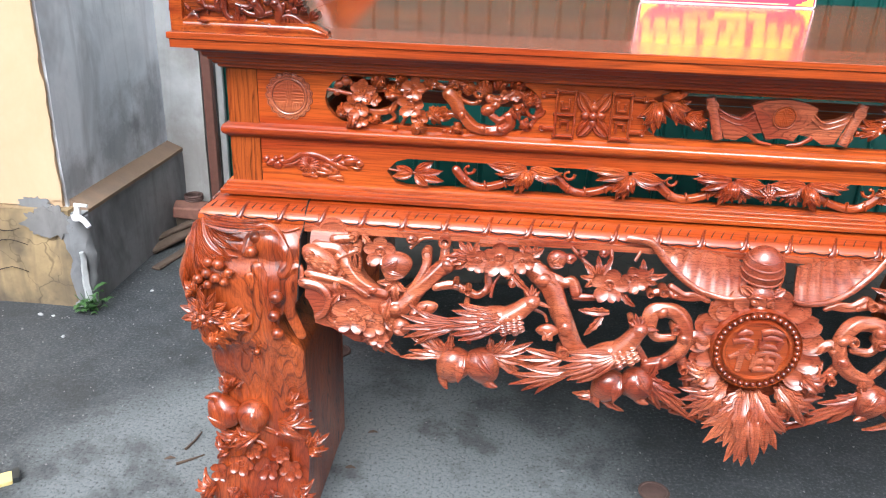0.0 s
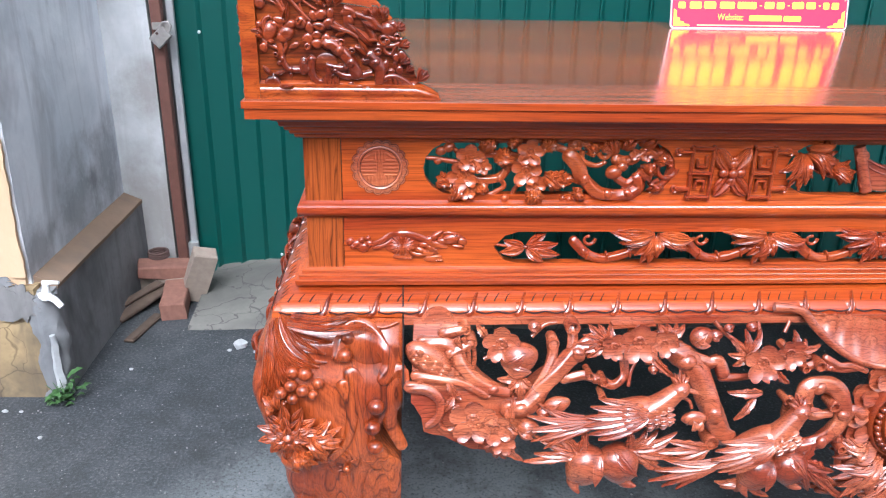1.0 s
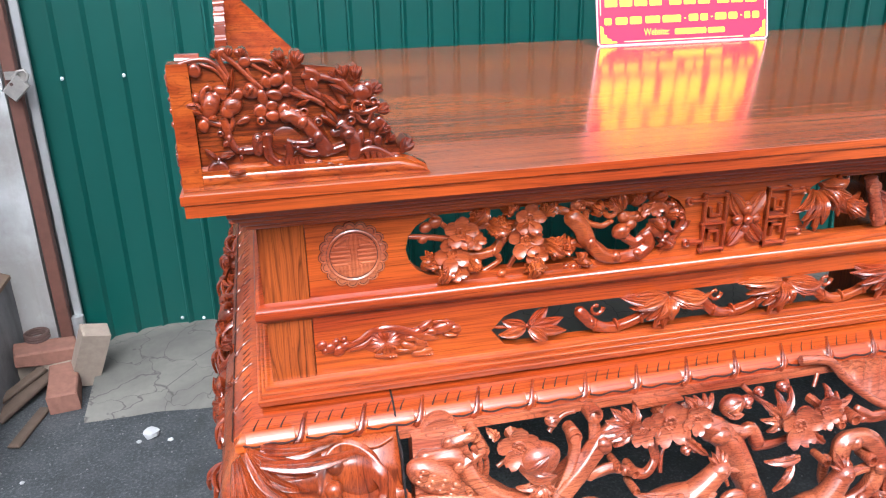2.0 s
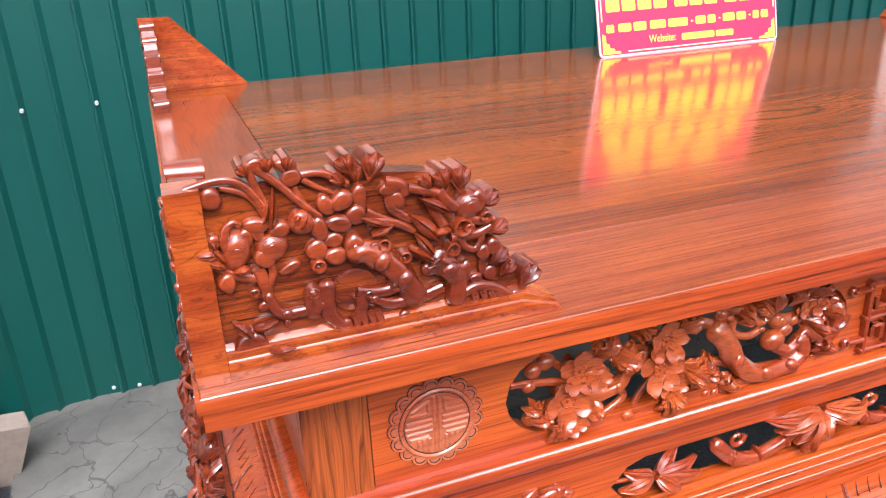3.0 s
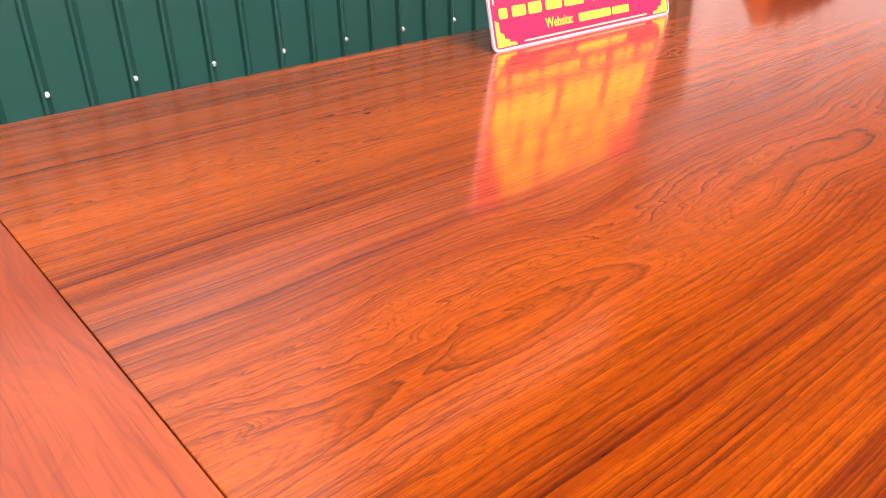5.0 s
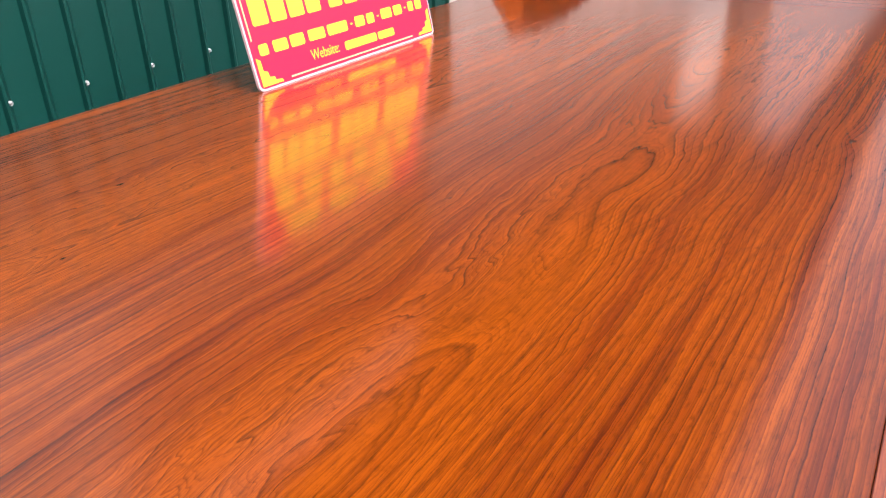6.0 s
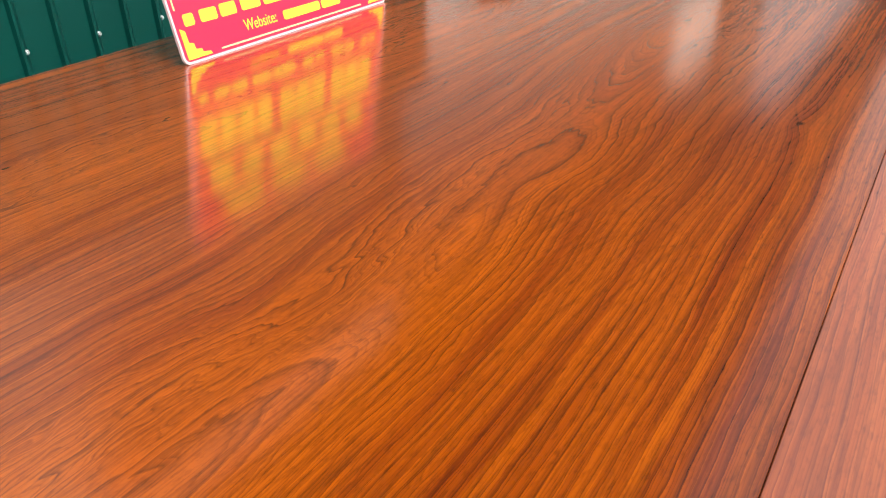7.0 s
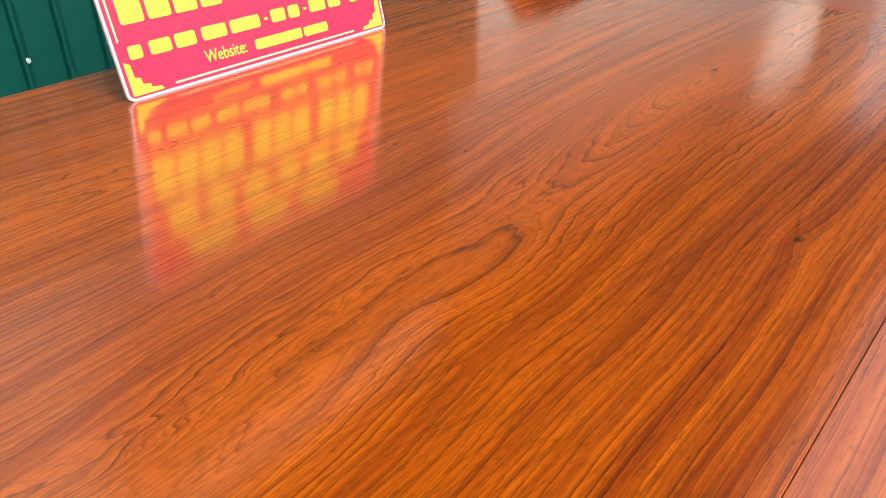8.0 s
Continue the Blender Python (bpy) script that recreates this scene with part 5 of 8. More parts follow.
    B([(0.514, 0.714), (0.546, 0.755), (0.561, 0.793), (0.560, 0.820)], 0.0104, 0.0116, 0, 0.006)
    B([(0.581, 0.760), (0.600, 0.806), (0.599, 0.838)], 0.0093, 0.0104, 0, 0.000)
    B([(0.582, 0.745), (0.621, 0.753), (0.651, 0.743), (0.680, 0.734), (0.701, 0.751), (0.700, 0.781)], 0.0099, 0.0081, 1, 0.002)
    B([(0.709, 0.732), (0.714, 0.760), (0.727, 0.781)], 0.0041, 0.0035, 0, 0.004)
    B([(0.521, 0.822), (0.546, 0.842), (0.570, 0.846)], 0.0052, 0.0041, 0, 0.002)
    B([(0.428, 0.782), (0.451, 0.792), (0.474, 0.790)], 0.0046, 0.0041, 0, 0.000)
    for p, r in (((0.599, 0.842), 0.0145), ((0.561, 0.815), 0.0116), ((0.630, 0.758), 0.0075), ((0.658, 0.745), 0.0081), ((0.657, 0.717), 0.0070),):
        cut_end(p, r)
    for p, ru, rv, turn in (((0.494, 0.790), 0.0360, 0.0348, 20), ((0.525, 0.845), 0.0128, 0.0116, 0), ((0.567, 0.703), 0.0267, 0.0186, 20), ((0.513, 0.657), 0.0220, 0.0209, 0), ((0.839, 0.673), 0.0151, 0.0267, 90), ((0.850, 0.824), 0.0232, 0.0220, 20), ((0.755, 0.768), 0.0104, 0.0093, 0), ((0.544, 0.690), 0.0151, 0.0128, 0),):
        bud(p, ru, rv, turn)
    for p, r, turn in (((0.459, 0.823), 0.0383, 20), ((0.405, 0.686), 0.0464, 12), ((0.448, 0.668), 0.0336, 40), ((0.465, 0.637), 0.0244, 0), ((0.675, 0.816), 0.0290, 0), ((0.723, 0.823), 0.0429, 20), ((0.772, 0.821), 0.0290, 50),):
        flower(apron, place, p, r, apron_w, 0.030, 5, turn)
    for q in [(0.473, 0.731), (0.500, 0.708), (0.521, 0.736), (0.454, 0.751)]:
        leaflet((0.497, 0.754), q, 0.0122)
    for q in [(0.414, 0.846), (0.421, 0.837)]:
        leaflet((0.433, 0.830), q, 0.0104)
    for q in [(0.475, 0.583), (0.456, 0.585), (0.510, 0.577), (0.493, 0.610), (0.420, 0.613), (0.435, 0.602)]:
        leaflet((0.452, 0.637), q, 0.0116)
    for q in [(0.484, 0.723), (0.473, 0.705), (0.502, 0.647)]:
        leaflet((0.475, 0.664), q, 0.0104)
    for q in [(0.357, 0.752), (0.350, 0.691), (0.381, 0.727)]:
        leaflet((0.370, 0.721), q, 0.0104)
    for q in [(0.598, 0.811), (0.609, 0.798), (0.628, 0.788), (0.619, 0.828), (0.630, 0.846), (0.650, 0.846), (0.647, 0.796), (0.672, 0.846)]:
        leaflet((0.664, 0.815), q, 0.0116)
    for q in [(0.819, 0.844), (0.804, 0.846), (0.784, 0.846), (0.815, 0.813), (0.798, 0.800), (0.767, 0.846)]:
        leaflet((0.782, 0.822), q, 0.0116)
    for q in [(0.798, 0.750), (0.780, 0.765), (0.740, 0.775)]:
        leaflet((0.750, 0.792), q, 0.0104)
    s = Shape(place)
    s.board([(0.678, 0.837), (0.764, 0.842), (0.762, 0.846), (0.677, 0.846)], [], -0.02, 0.008)
    part("flower_ground", s, wood_carved, apron)
    # first bird, with the peaches below it
    bird(apron, place, (0.714, 0.694), 9, 0.285, apron_w, 0.028, 1)
    for p, r, turn in (((0.635, 0.568), 0.0441, -115), ((0.699, 0.572), 0.0441, -65),):
        peach(apron, place, p, r, turn, apron_w, 0.016)
    for q in [(0.510, 0.574), (0.531, 0.595), (0.527, 0.638), (0.562, 0.647), (0.592, 0.635), (0.558, 0.613), (0.627, 0.651), (0.576, 0.582)]:
        leaflet((0.618, 0.597), q, 0.0128)
    for q in [(0.809, 0.640), (0.797, 0.619), (0.771, 0.645), (0.809, 0.583), (0.811, 0.533), (0.749, 0.648), (0.714, 0.647), (0.784, 0.564)]:
        leaflet((0.717, 0.606), q, 0.0128)
    B([(0.666, 0.622), (0.668, 0.648), (0.661, 0.663)], 0.0058, 0.0046, 0, 0.004)
    B([(0.615, 0.656), (0.668, 0.654), (0.725, 0.660), (0.776, 0.675)], 0.0058, 0.0058, 1, -0.014)
    # second trunk and bird
    B([(0.798, 0.800), (0.840, 0.763), (0.869, 0.702), (0.892, 0.647), (0.914, 0.623)], 0.0232, 0.0209, 3, 0.002)
    for p, r in (((0.840, 0.769), 0.0116), ((0.878, 0.681), 0.0116), ((0.878, 0.620), 0.0151),):
        cut_end(p, r)
    B([(0.804, 0.712), (0.830, 0.702), (0.838, 0.685)], 0.0046, 0.0035, 0, 0.000)
    bird(apron, place, (0.966, 0.628), 26, 0.29, apron_w, 0.032, 1)
    for q in [(0.788, 0.625), (0.761, 0.597), (0.800, 0.572), (0.824, 0.545)]:
        leaflet((0.877, 0.608), q, 0.0124)
    for p, r, turn in (((0.988, 0.542), 0.0414, -120), ((1.050, 0.553), 0.0400, -70),):
        peach(apron, place, p, r, turn, apron_w, 0.016)
    for q in [(1.154, 0.531), (1.144, 0.486), (1.172, 0.493), (1.087, 0.618), (1.205, 0.442), (1.117, 0.474), (1.124, 0.556)]:
        leaflet((1.071, 0.570), q, 0.0138)
    for q in [(0.912, 0.505), (0.927, 0.490), (1.036, 0.460), (0.959, 0.478)]:
        leaflet((0.962, 0.514), q, 0.0110)
    B([(1.026, 0.506), (1.068, 0.495), (1.148, 0.467), (1.211, 0.485)], 0.0069, 0.0062, 1, -0.010)
    # blossom under the rail
    for p, r, turn in (((0.964, 0.786), 0.0414, 10), ((1.018, 0.802), 0.0317, 40),):
        flower(apron, place, p, r, apron_w, 0.030, 5, turn)
    for q in [(0.904, 0.791), (0.909, 0.819), (0.939, 0.835), (0.914, 0.770), (0.970, 0.836)]:
        leaflet((0.941, 0.791), q, 0.0103)
    for q in [(1.089, 0.807), (1.070, 0.786), (1.060, 0.817), (1.049, 0.774), (1.037, 0.833)]:
        leaflet((1.032, 0.800), q, 0.0103)
    B([(0.881, 0.846), (0.909, 0.820), (0.949, 0.795)], 0.0048, 0.0055, 0, 0.002)
    B([(0.968, 0.846), (0.970, 0.823)], 0.0048, 0.0048, 0, 0.002)
    B([(1.032, 0.846), (1.020, 0.826)], 0.0041, 0.0041, 0, 0.002)
    for p, ru, rv, turn in (((0.905, 0.840), 0.0103, 0.0090, 20), ((0.951, 0.842), 0.0117, 0.0103, 0), ((0.846, 0.822), 0.0179, 0.0166, 0), ((0.878, 0.827), 0.0138, 0.0124, 0),):
        bud(p, ru, rv, turn)
    B([(0.834, 0.788), (0.865, 0.774), (0.886, 0.777), (0.896, 0.754)], 0.0124, 0.0138, 0, 0.004)
    B([(0.894, 0.745), (0.937, 0.746), (0.975, 0.754)], 0.0097, 0.0055, 0, 0.000)
    for p, q, wd in (((0.971, 0.722), (0.905, 0.721), 0.0138), ((0.957, 0.713), (0.921, 0.666), 0.0110), ((0.992, 0.765), (1.026, 0.737), 0.0097),):
        leaflet(p, q, wd)
    # scrolling roots beside the medallion
    B([(1.058, 0.697), (1.069, 0.729), (1.113, 0.728), (1.140, 0.699), (1.138, 0.654), (1.108, 0.618), (1.065, 0.597)], 0.0179, 0.0152, 3, 0.004)
    B([(1.058, 0.697), (1.078, 0.671), (1.115, 0.674)], 0.0103, 0.0090, 1, 0.004)
    B([(1.033, 0.702), (1.029, 0.661), (1.064, 0.606)], 0.0103, 0.0097, 1, 0.000)
    B([(1.056, 0.762), (1.085, 0.767), (1.126, 0.759), (1.175, 0.762)], 0.0090, 0.0083, 1, 0.000)
    B([(1.100, 0.782), (1.126, 0.767), (1.153, 0.767), (1.182, 0.757)], 0.0083, 0.0062, 0, 0.006)
    B([(1.143, 0.662), (1.162, 0.679), (1.185, 0.666)], 0.0138, 0.0124, 1, 0.000)
    B([(1.133, 0.630), (1.152, 0.598), (1.170, 0.541)], 0.0124, 0.0097, 1, -0.004)
    for p, r in (((1.117, 0.694), 0.0110), ((1.086, 0.771), 0.0110), ((1.021, 0.706), 0.0076), ((1.056, 0.766), 0.0083), ((1.062, 0.693), 0.0124), ((1.146, 0.599), 0.0097),):
        cut_end(p, r)
    B([(1.144, 0.465), (1.179, 0.458), (1.227, 0.445)], 0.0069, 0.0055, 0, 0.000)
    # seed pod and scaled fruit by the leg
    s = Shape(place)
    c = at((0.341, 0.862), -0.010)
    c = (c[0], c[1] - 0.026, c[2])
    s.lathe(c, [(0.034, -0.02), (0.036, 0.006), (0.031, 0.014), (0.024, 0.013), (0.001, 0.013)], 22)
    for i in range(9):
        q = polar(c, 40 * i, 0.016 if i % 2 else 0.008)
        s.blob((q[0], q[1], c[2] + 0.0135), 0.003, 0.003, 0.003, 0, 6, 4)
    part("seed_pod", s, wood_carved, apron)
    s = Shape(place)
    c = at((0.323, 0.786), 0.004)
    s.blob(c, 0.052, 0.030, 0.024, radians(-35), 14, 8)
    for k in range(3):
        s.tube([(*polar(c, a, 0.066 + 0.011 * k), c[2] + 0.004 - 0.004 * k) for a in range(40 - 6 * k, -120, -20)], 0.005, 0.004, 6, 1, 2)
    for i in range(4):
        for j in range(3):
            q = (c[0] - 0.026 + 0.017 * i + 0.004 * j, c[1] + 0.014 - 0.011 * i + 0.009 * j - 0.008, c[2] + 0.02)
            s.blob(q, 0.009, 0.006, 0.005, -0.6, 8, 5)
    part("scaled_fruit", s, wood_carved, apron)

# bat over the medallion
bx, bz = CX - 0.018, 0.830
bo = apron_w(bz) - 0.006
s = Shape(front)
s.blob((bx, bz + 0.004, bo + 0.026), 0.054, 0.045, 0.036, radians(90), 16, 10)
bat = part("bat", s, wood_carved, table, "carved bat hanging head down")
for k in range(6):
    z = bz + 0.040 - 0.016 * k
    r = 0.044 * math.sqrt(max(0.1, 1 - ((z - bz) / 0.066) ** 2))
    s = Shape(front)
    s.tube([(bx + (r + 0.002) * math.cos(t), z - 0.014 * math.sin(t), bo + 0.026 + (r * 0.8 + 0.003) * math.sin(t)) for t in [math.pi * i / 10 for i in range(11)]], 0.0026, 0.0026, 8, 1, 1)
    part("fur_band", s, wood_carved, bat)
s = Shape(front)
hz, hw = bz - 0.062, bo + 0.046
s.blob((bx, hz + 0.012, hw), 0.032, 0.031, 0.028, radians(-90), 14, 9)
s.blob((bx, hz - 0.018, hw + 0.012), 0.020, 0.019, 0.018, radians(-90), 12, 8)
for sx in (-1, 1):
    s.blob((bx + sx * 0.016, hz + 0.004, hw + 0.024), 0.010, 0.008, 0.007, 0.5 * sx, 8, 5)
    s.blob((bx + sx * 0.008, hz - 0.026, hw + 0.027), 0.005, 0.004, 0.004, 0, 8, 5)
    s.leaf((bx + sx * 0.018, hz + 0.014, hw + 0.008), (bx + sx * 0.046, hz + 0.034, hw + 0.006), 0.013, 0.006, 0.006, 0, 0.5, 7, 0.9)
    s.tube([(bx + sx * 0.004, hz + 0.016, hw + 0.028), (bx + sx * 0.018, hz + 0.018, hw + 0.024), (bx + sx * 0.028, hz + 0.010, hw + 0.014)], 0.0035, 0.002, 6)
s.tube([(bx - 0.014, hz - 0.030, hw + 0.018), (bx, hz - 0.036, hw + 0.026), (bx + 0.014, hz - 0.030, hw + 0.018)], 0.0035, 0.0035, 6)
part("head", s, wood_carved, bat)
def wing_w(u, v):
    t = max(0.0, min(1.0, (u - 1.05) / 0.2))
    return apron_w(v) + 0.004 + 0.022 * t - 0.010 * math.sin(math.pi * t)


for place in ALL:
    s = Shape(place)
    arm = ((1.052, 0.868), (1.078, 0.840), (1.108, 0.812), (1.138, 0.790), (1.170, 0.776), (1.205, 0.770), (1.235, 0.772), (1.256, 0.778))
    crest = ((1.062, 0.866), (1.092, 0.864), (1.122, 0.862), (1.150, 0.861), (1.178, 0.859), (1.206, 0.857), (1.232, 0.854), (1.256, 0.848))
    loops = []
    for i in range(len(arm) * 4 - 3):
        k, t = divmod(i, 4)
        t /= 4
        (u0, a0), (u1, a1) = arm[k], arm[min(k + 1, len(arm) - 1)]
        (c0, b0), (c1, b1) = crest[k], crest[min(k + 1, len(arm) - 1)]
        ring = []
        for j in range(7):
            f = j / 6
            u, v = (u0 + (u1 - u0) * t) * (1 - f) + (c0 + (c1 - c0) * t) * f, (a0 + (a1 - a0) * t) * (1 - f) + (b0 + (b1 - b0) * t - 0.007 * math.sin(math.pi * t)) * f
            ring.append((u, v, wing_w(u, v) - 0.004 * math.sin(math.pi * f) + 0.012 * (0.25 + 0.75 * f) * abs(math.cos(math.pi * t)) ** 1.5))
        ring += [(u, v, w - 0.008) for u, v, w in ring[::-1]]
        loops.append(ring)
    s.rings(loops)
    part("bat_wing", s, wood_carved, bat, "", 60)
    s = Shape(place)
    s.tube([at((1.000, 0.872), 0.0)] + [(u, v, wing_w(u, v) + 0.003) for u, v in arm], 0.0095, 0.0055, 9, 0.9, 3)
    part("wing_arm", s, wood_carved, bat)

# the good-fortune medallion
mc = (1.294, 0.662)
mw = apron_w(0.660) + 0.006
MK = 0.88
s = Shape(front)
s.lathe((*mc, mw), [(MK * r, w) for r, w in ((0.108, -0.03), (0.112, 0.004), (0.108, 0.011), (0.105, 0.004), (0.088, 0.004), (0.086, 0.004), (0.083, 0.014), (0.078, 0.015), (0.074, 0.009), (0.03, 0.010), (0.001, 0.010))], 56)
medallion = part("medallion", s, wood_fret, table, "round beaded medallion with a good-fortune character")
for i in range(38):
    q = polar(mc, 360 * i / 38, 0.0965 * MK)
    s = Shape(front)
    s.blob((q[0], q[1], mw + 0.010), 0.0068, 0.0068, 0.0075, 0, 8, 6)
    part("bead", s, wood_relief, medallion)
for stroke in ([(-.045, .035), (-.03, .045), (-.018, .04)], [(-.055, .02), (-.03, .024), (-.012, .02)], [(-.014, .02), (-.03, -.004), (-.056, -.02)], [(-.032, .0), (-.032, -.03), (-.034, -.052)], [(-.026, -.006), (-.012, -.02)],
               [(.002, .044), (.026, .05), (.05, .042)], [(.006, .03), (.004, .008)], [(.006, .03), (.028, .034), (.046, .028)], [(.046, .028), (.042, .006)], [(.004, .01), (.024, .012), (.042, .008)],
               [(-.002, -.008), (-.004, -.046)], [(-.002, -.008), (.024, -.004), (.048, -.01)], [(.048, -.01), (.044, -.046)], [(-.004, -.046), (.02, -.043), (.044, -.046)], [(0, -.027), (.022, -.024), (.044, -.028)], [(.022, -.006), (.02, -.045)]):
    s = Shape(front)
    s.tube([(mc[0] + x * 1.0, mc[1] + y * 1.0, mw + 0.0115) for x, y in stroke], 0.0082, 0.006, 8, 0.8, 3)
    part("brush_stroke", s, wood_carved, medallion)
for i in range(17):
    a = 360 * i / 17 + 8
    if 235 < a % 360 < 305:
        continue
    t = Shape(front)
    t.petal(polar(mc, a, 0.074), a, 0.072, 0.027, mw - 0.012, 0.012, 0.25)
    t.petal(polar(mc, a, 0.084), a, 0.046, 0.017, mw - 0.004, 0.008, 0.25)
    part("medallion_petal", t, wood_carved, medallion)
for place in ALL:
    for p, a, L, n, sp, wd in (((1.295, 0.545), -112, 0.15, 5, 70, 0.022), ((1.303, 0.53), -94, 0.17, 3, 30, 0.022), ((1.25, 0.565), -140, 0.12, 5, 70, 0.019), ((1.21, 0.60), -160, 0.075, 5, 90, 0.015), ((1.28, 0.52), -130, 0.10, 4, 60, 0.017)):
        spray(apron, place, p, a, L, n, sp, wd, lambda v: apron_w(max(v, 0.5)) - 0.01, 0.012, None, 0.016)
s = Shape(front)
s.board([(1.20, 0.60), (1.23, 0.54), (1.29, 0.50), (1.33, 0.50), (1.38, 0.54), (1.41, 0.60), (1.36, 0.64), (1.25, 0.64)], [], 0.0, 0.03)
part("leaf_ground", s, wood_carved, apron)

# ---- legs
def prof(pts, z):
    for (za, a), (zb, b) in zip(pts, pts[1:]):
        if za >= z >= zb:
            t = (za - z) / (za - zb)
            t = t * t * (3 - 2 * t)
            return a + (b - a) * t
    return pts[-1][1]


LEG_X = [(0.86, 0.03), (0.80, -0.004), (0.73, -0.016), (0.62, 0.004), (0.50, 0.03), (0.38, 0.048), (0.24, 0.036), (0.10, 0.006), (0.0, 0.004)]
LEG_Y = [(0.86, 0.02), (0.80, -0.022), (0.72, -0.048), (0.60, -0.040), (0.50, -0.012), (0.38, 0.012), (0.24, 0.004), (0.10, -0.026), (0.0, -0.03)]
LEG_IN = [(0.86, 0.2725), (0.70, 0.2725), (0.685, 0.270), (0.665, 0.24), (0.62, 0.216), (0.575, 0.232), (0.557, 0.262), (0.54, 0.27), (0.4, 0.268), (0.0, 0.268)]
LEG_DEEP = [(0.86, 0.40), (0.6, 0.40), (0.45, 0.42), (0.0, 0.43)]


def leg_w(v):
    return -prof(LEG_Y, v)


def leg_side_w(v):
    return -prof(LEG_X, v)


def leg_body(fx, fy):
    s = Shape(lambda u, v, w: (W - u if fx else u, D - v if fy else v, w))
    loops = []
    zs = [0.848 - 0.848 * i / 60 for i in range(61)]
    for z in zs:
        x0, y0, x1, y1 = prof(LEG_X, z), prof(LEG_Y, z), prof(LEG_IN, z), prof(LEG_DEEP, z)
        r = 0.028
        ring = [(x1, y0 + 0.006), (x1, y0 + 0.04), (x1 - 0.0 * z, y1)]
        ring += [(x0 + (x1 - x0) * t, y1) for t in (0.7, 0.35)]
        ring += [(x0, y1), (x0, y0 + (y1 - y0) * 0.7), (x0, y0 + (y1 - y0) * 0.4), (x0, y0 + r * 1.6)]
        ring += [(x0 + r - r * math.cos(a), y0 + r - r * math.sin(a)) for a in [math.pi / 2 * i / 5 for i in range(6)]]
        ring += [(x0 + (x1 - x0) * t, y0) for t in (0.3, 0.5, 0.7, 0.85)] + [(x1 - 0.008, y0)]
        wob = []
        for x, y in ring:
            n = noise.noise((x * 22, y * 22, z * 9)) * 0.004
            inner = abs(x - x1) < 0.012 or y > y1 - 0.01
            wob.append((x, y, z) if inner else (x + (0 if y < y0 + 0.02 else n), y + (n if y < y0 + 0.02 else 0), z))
        loops.append(wob)
    s.rings(loops)
    return part("leg", s, wood_leg, table, "cabriole leg carved with flowers, grapes and peaches", 50)


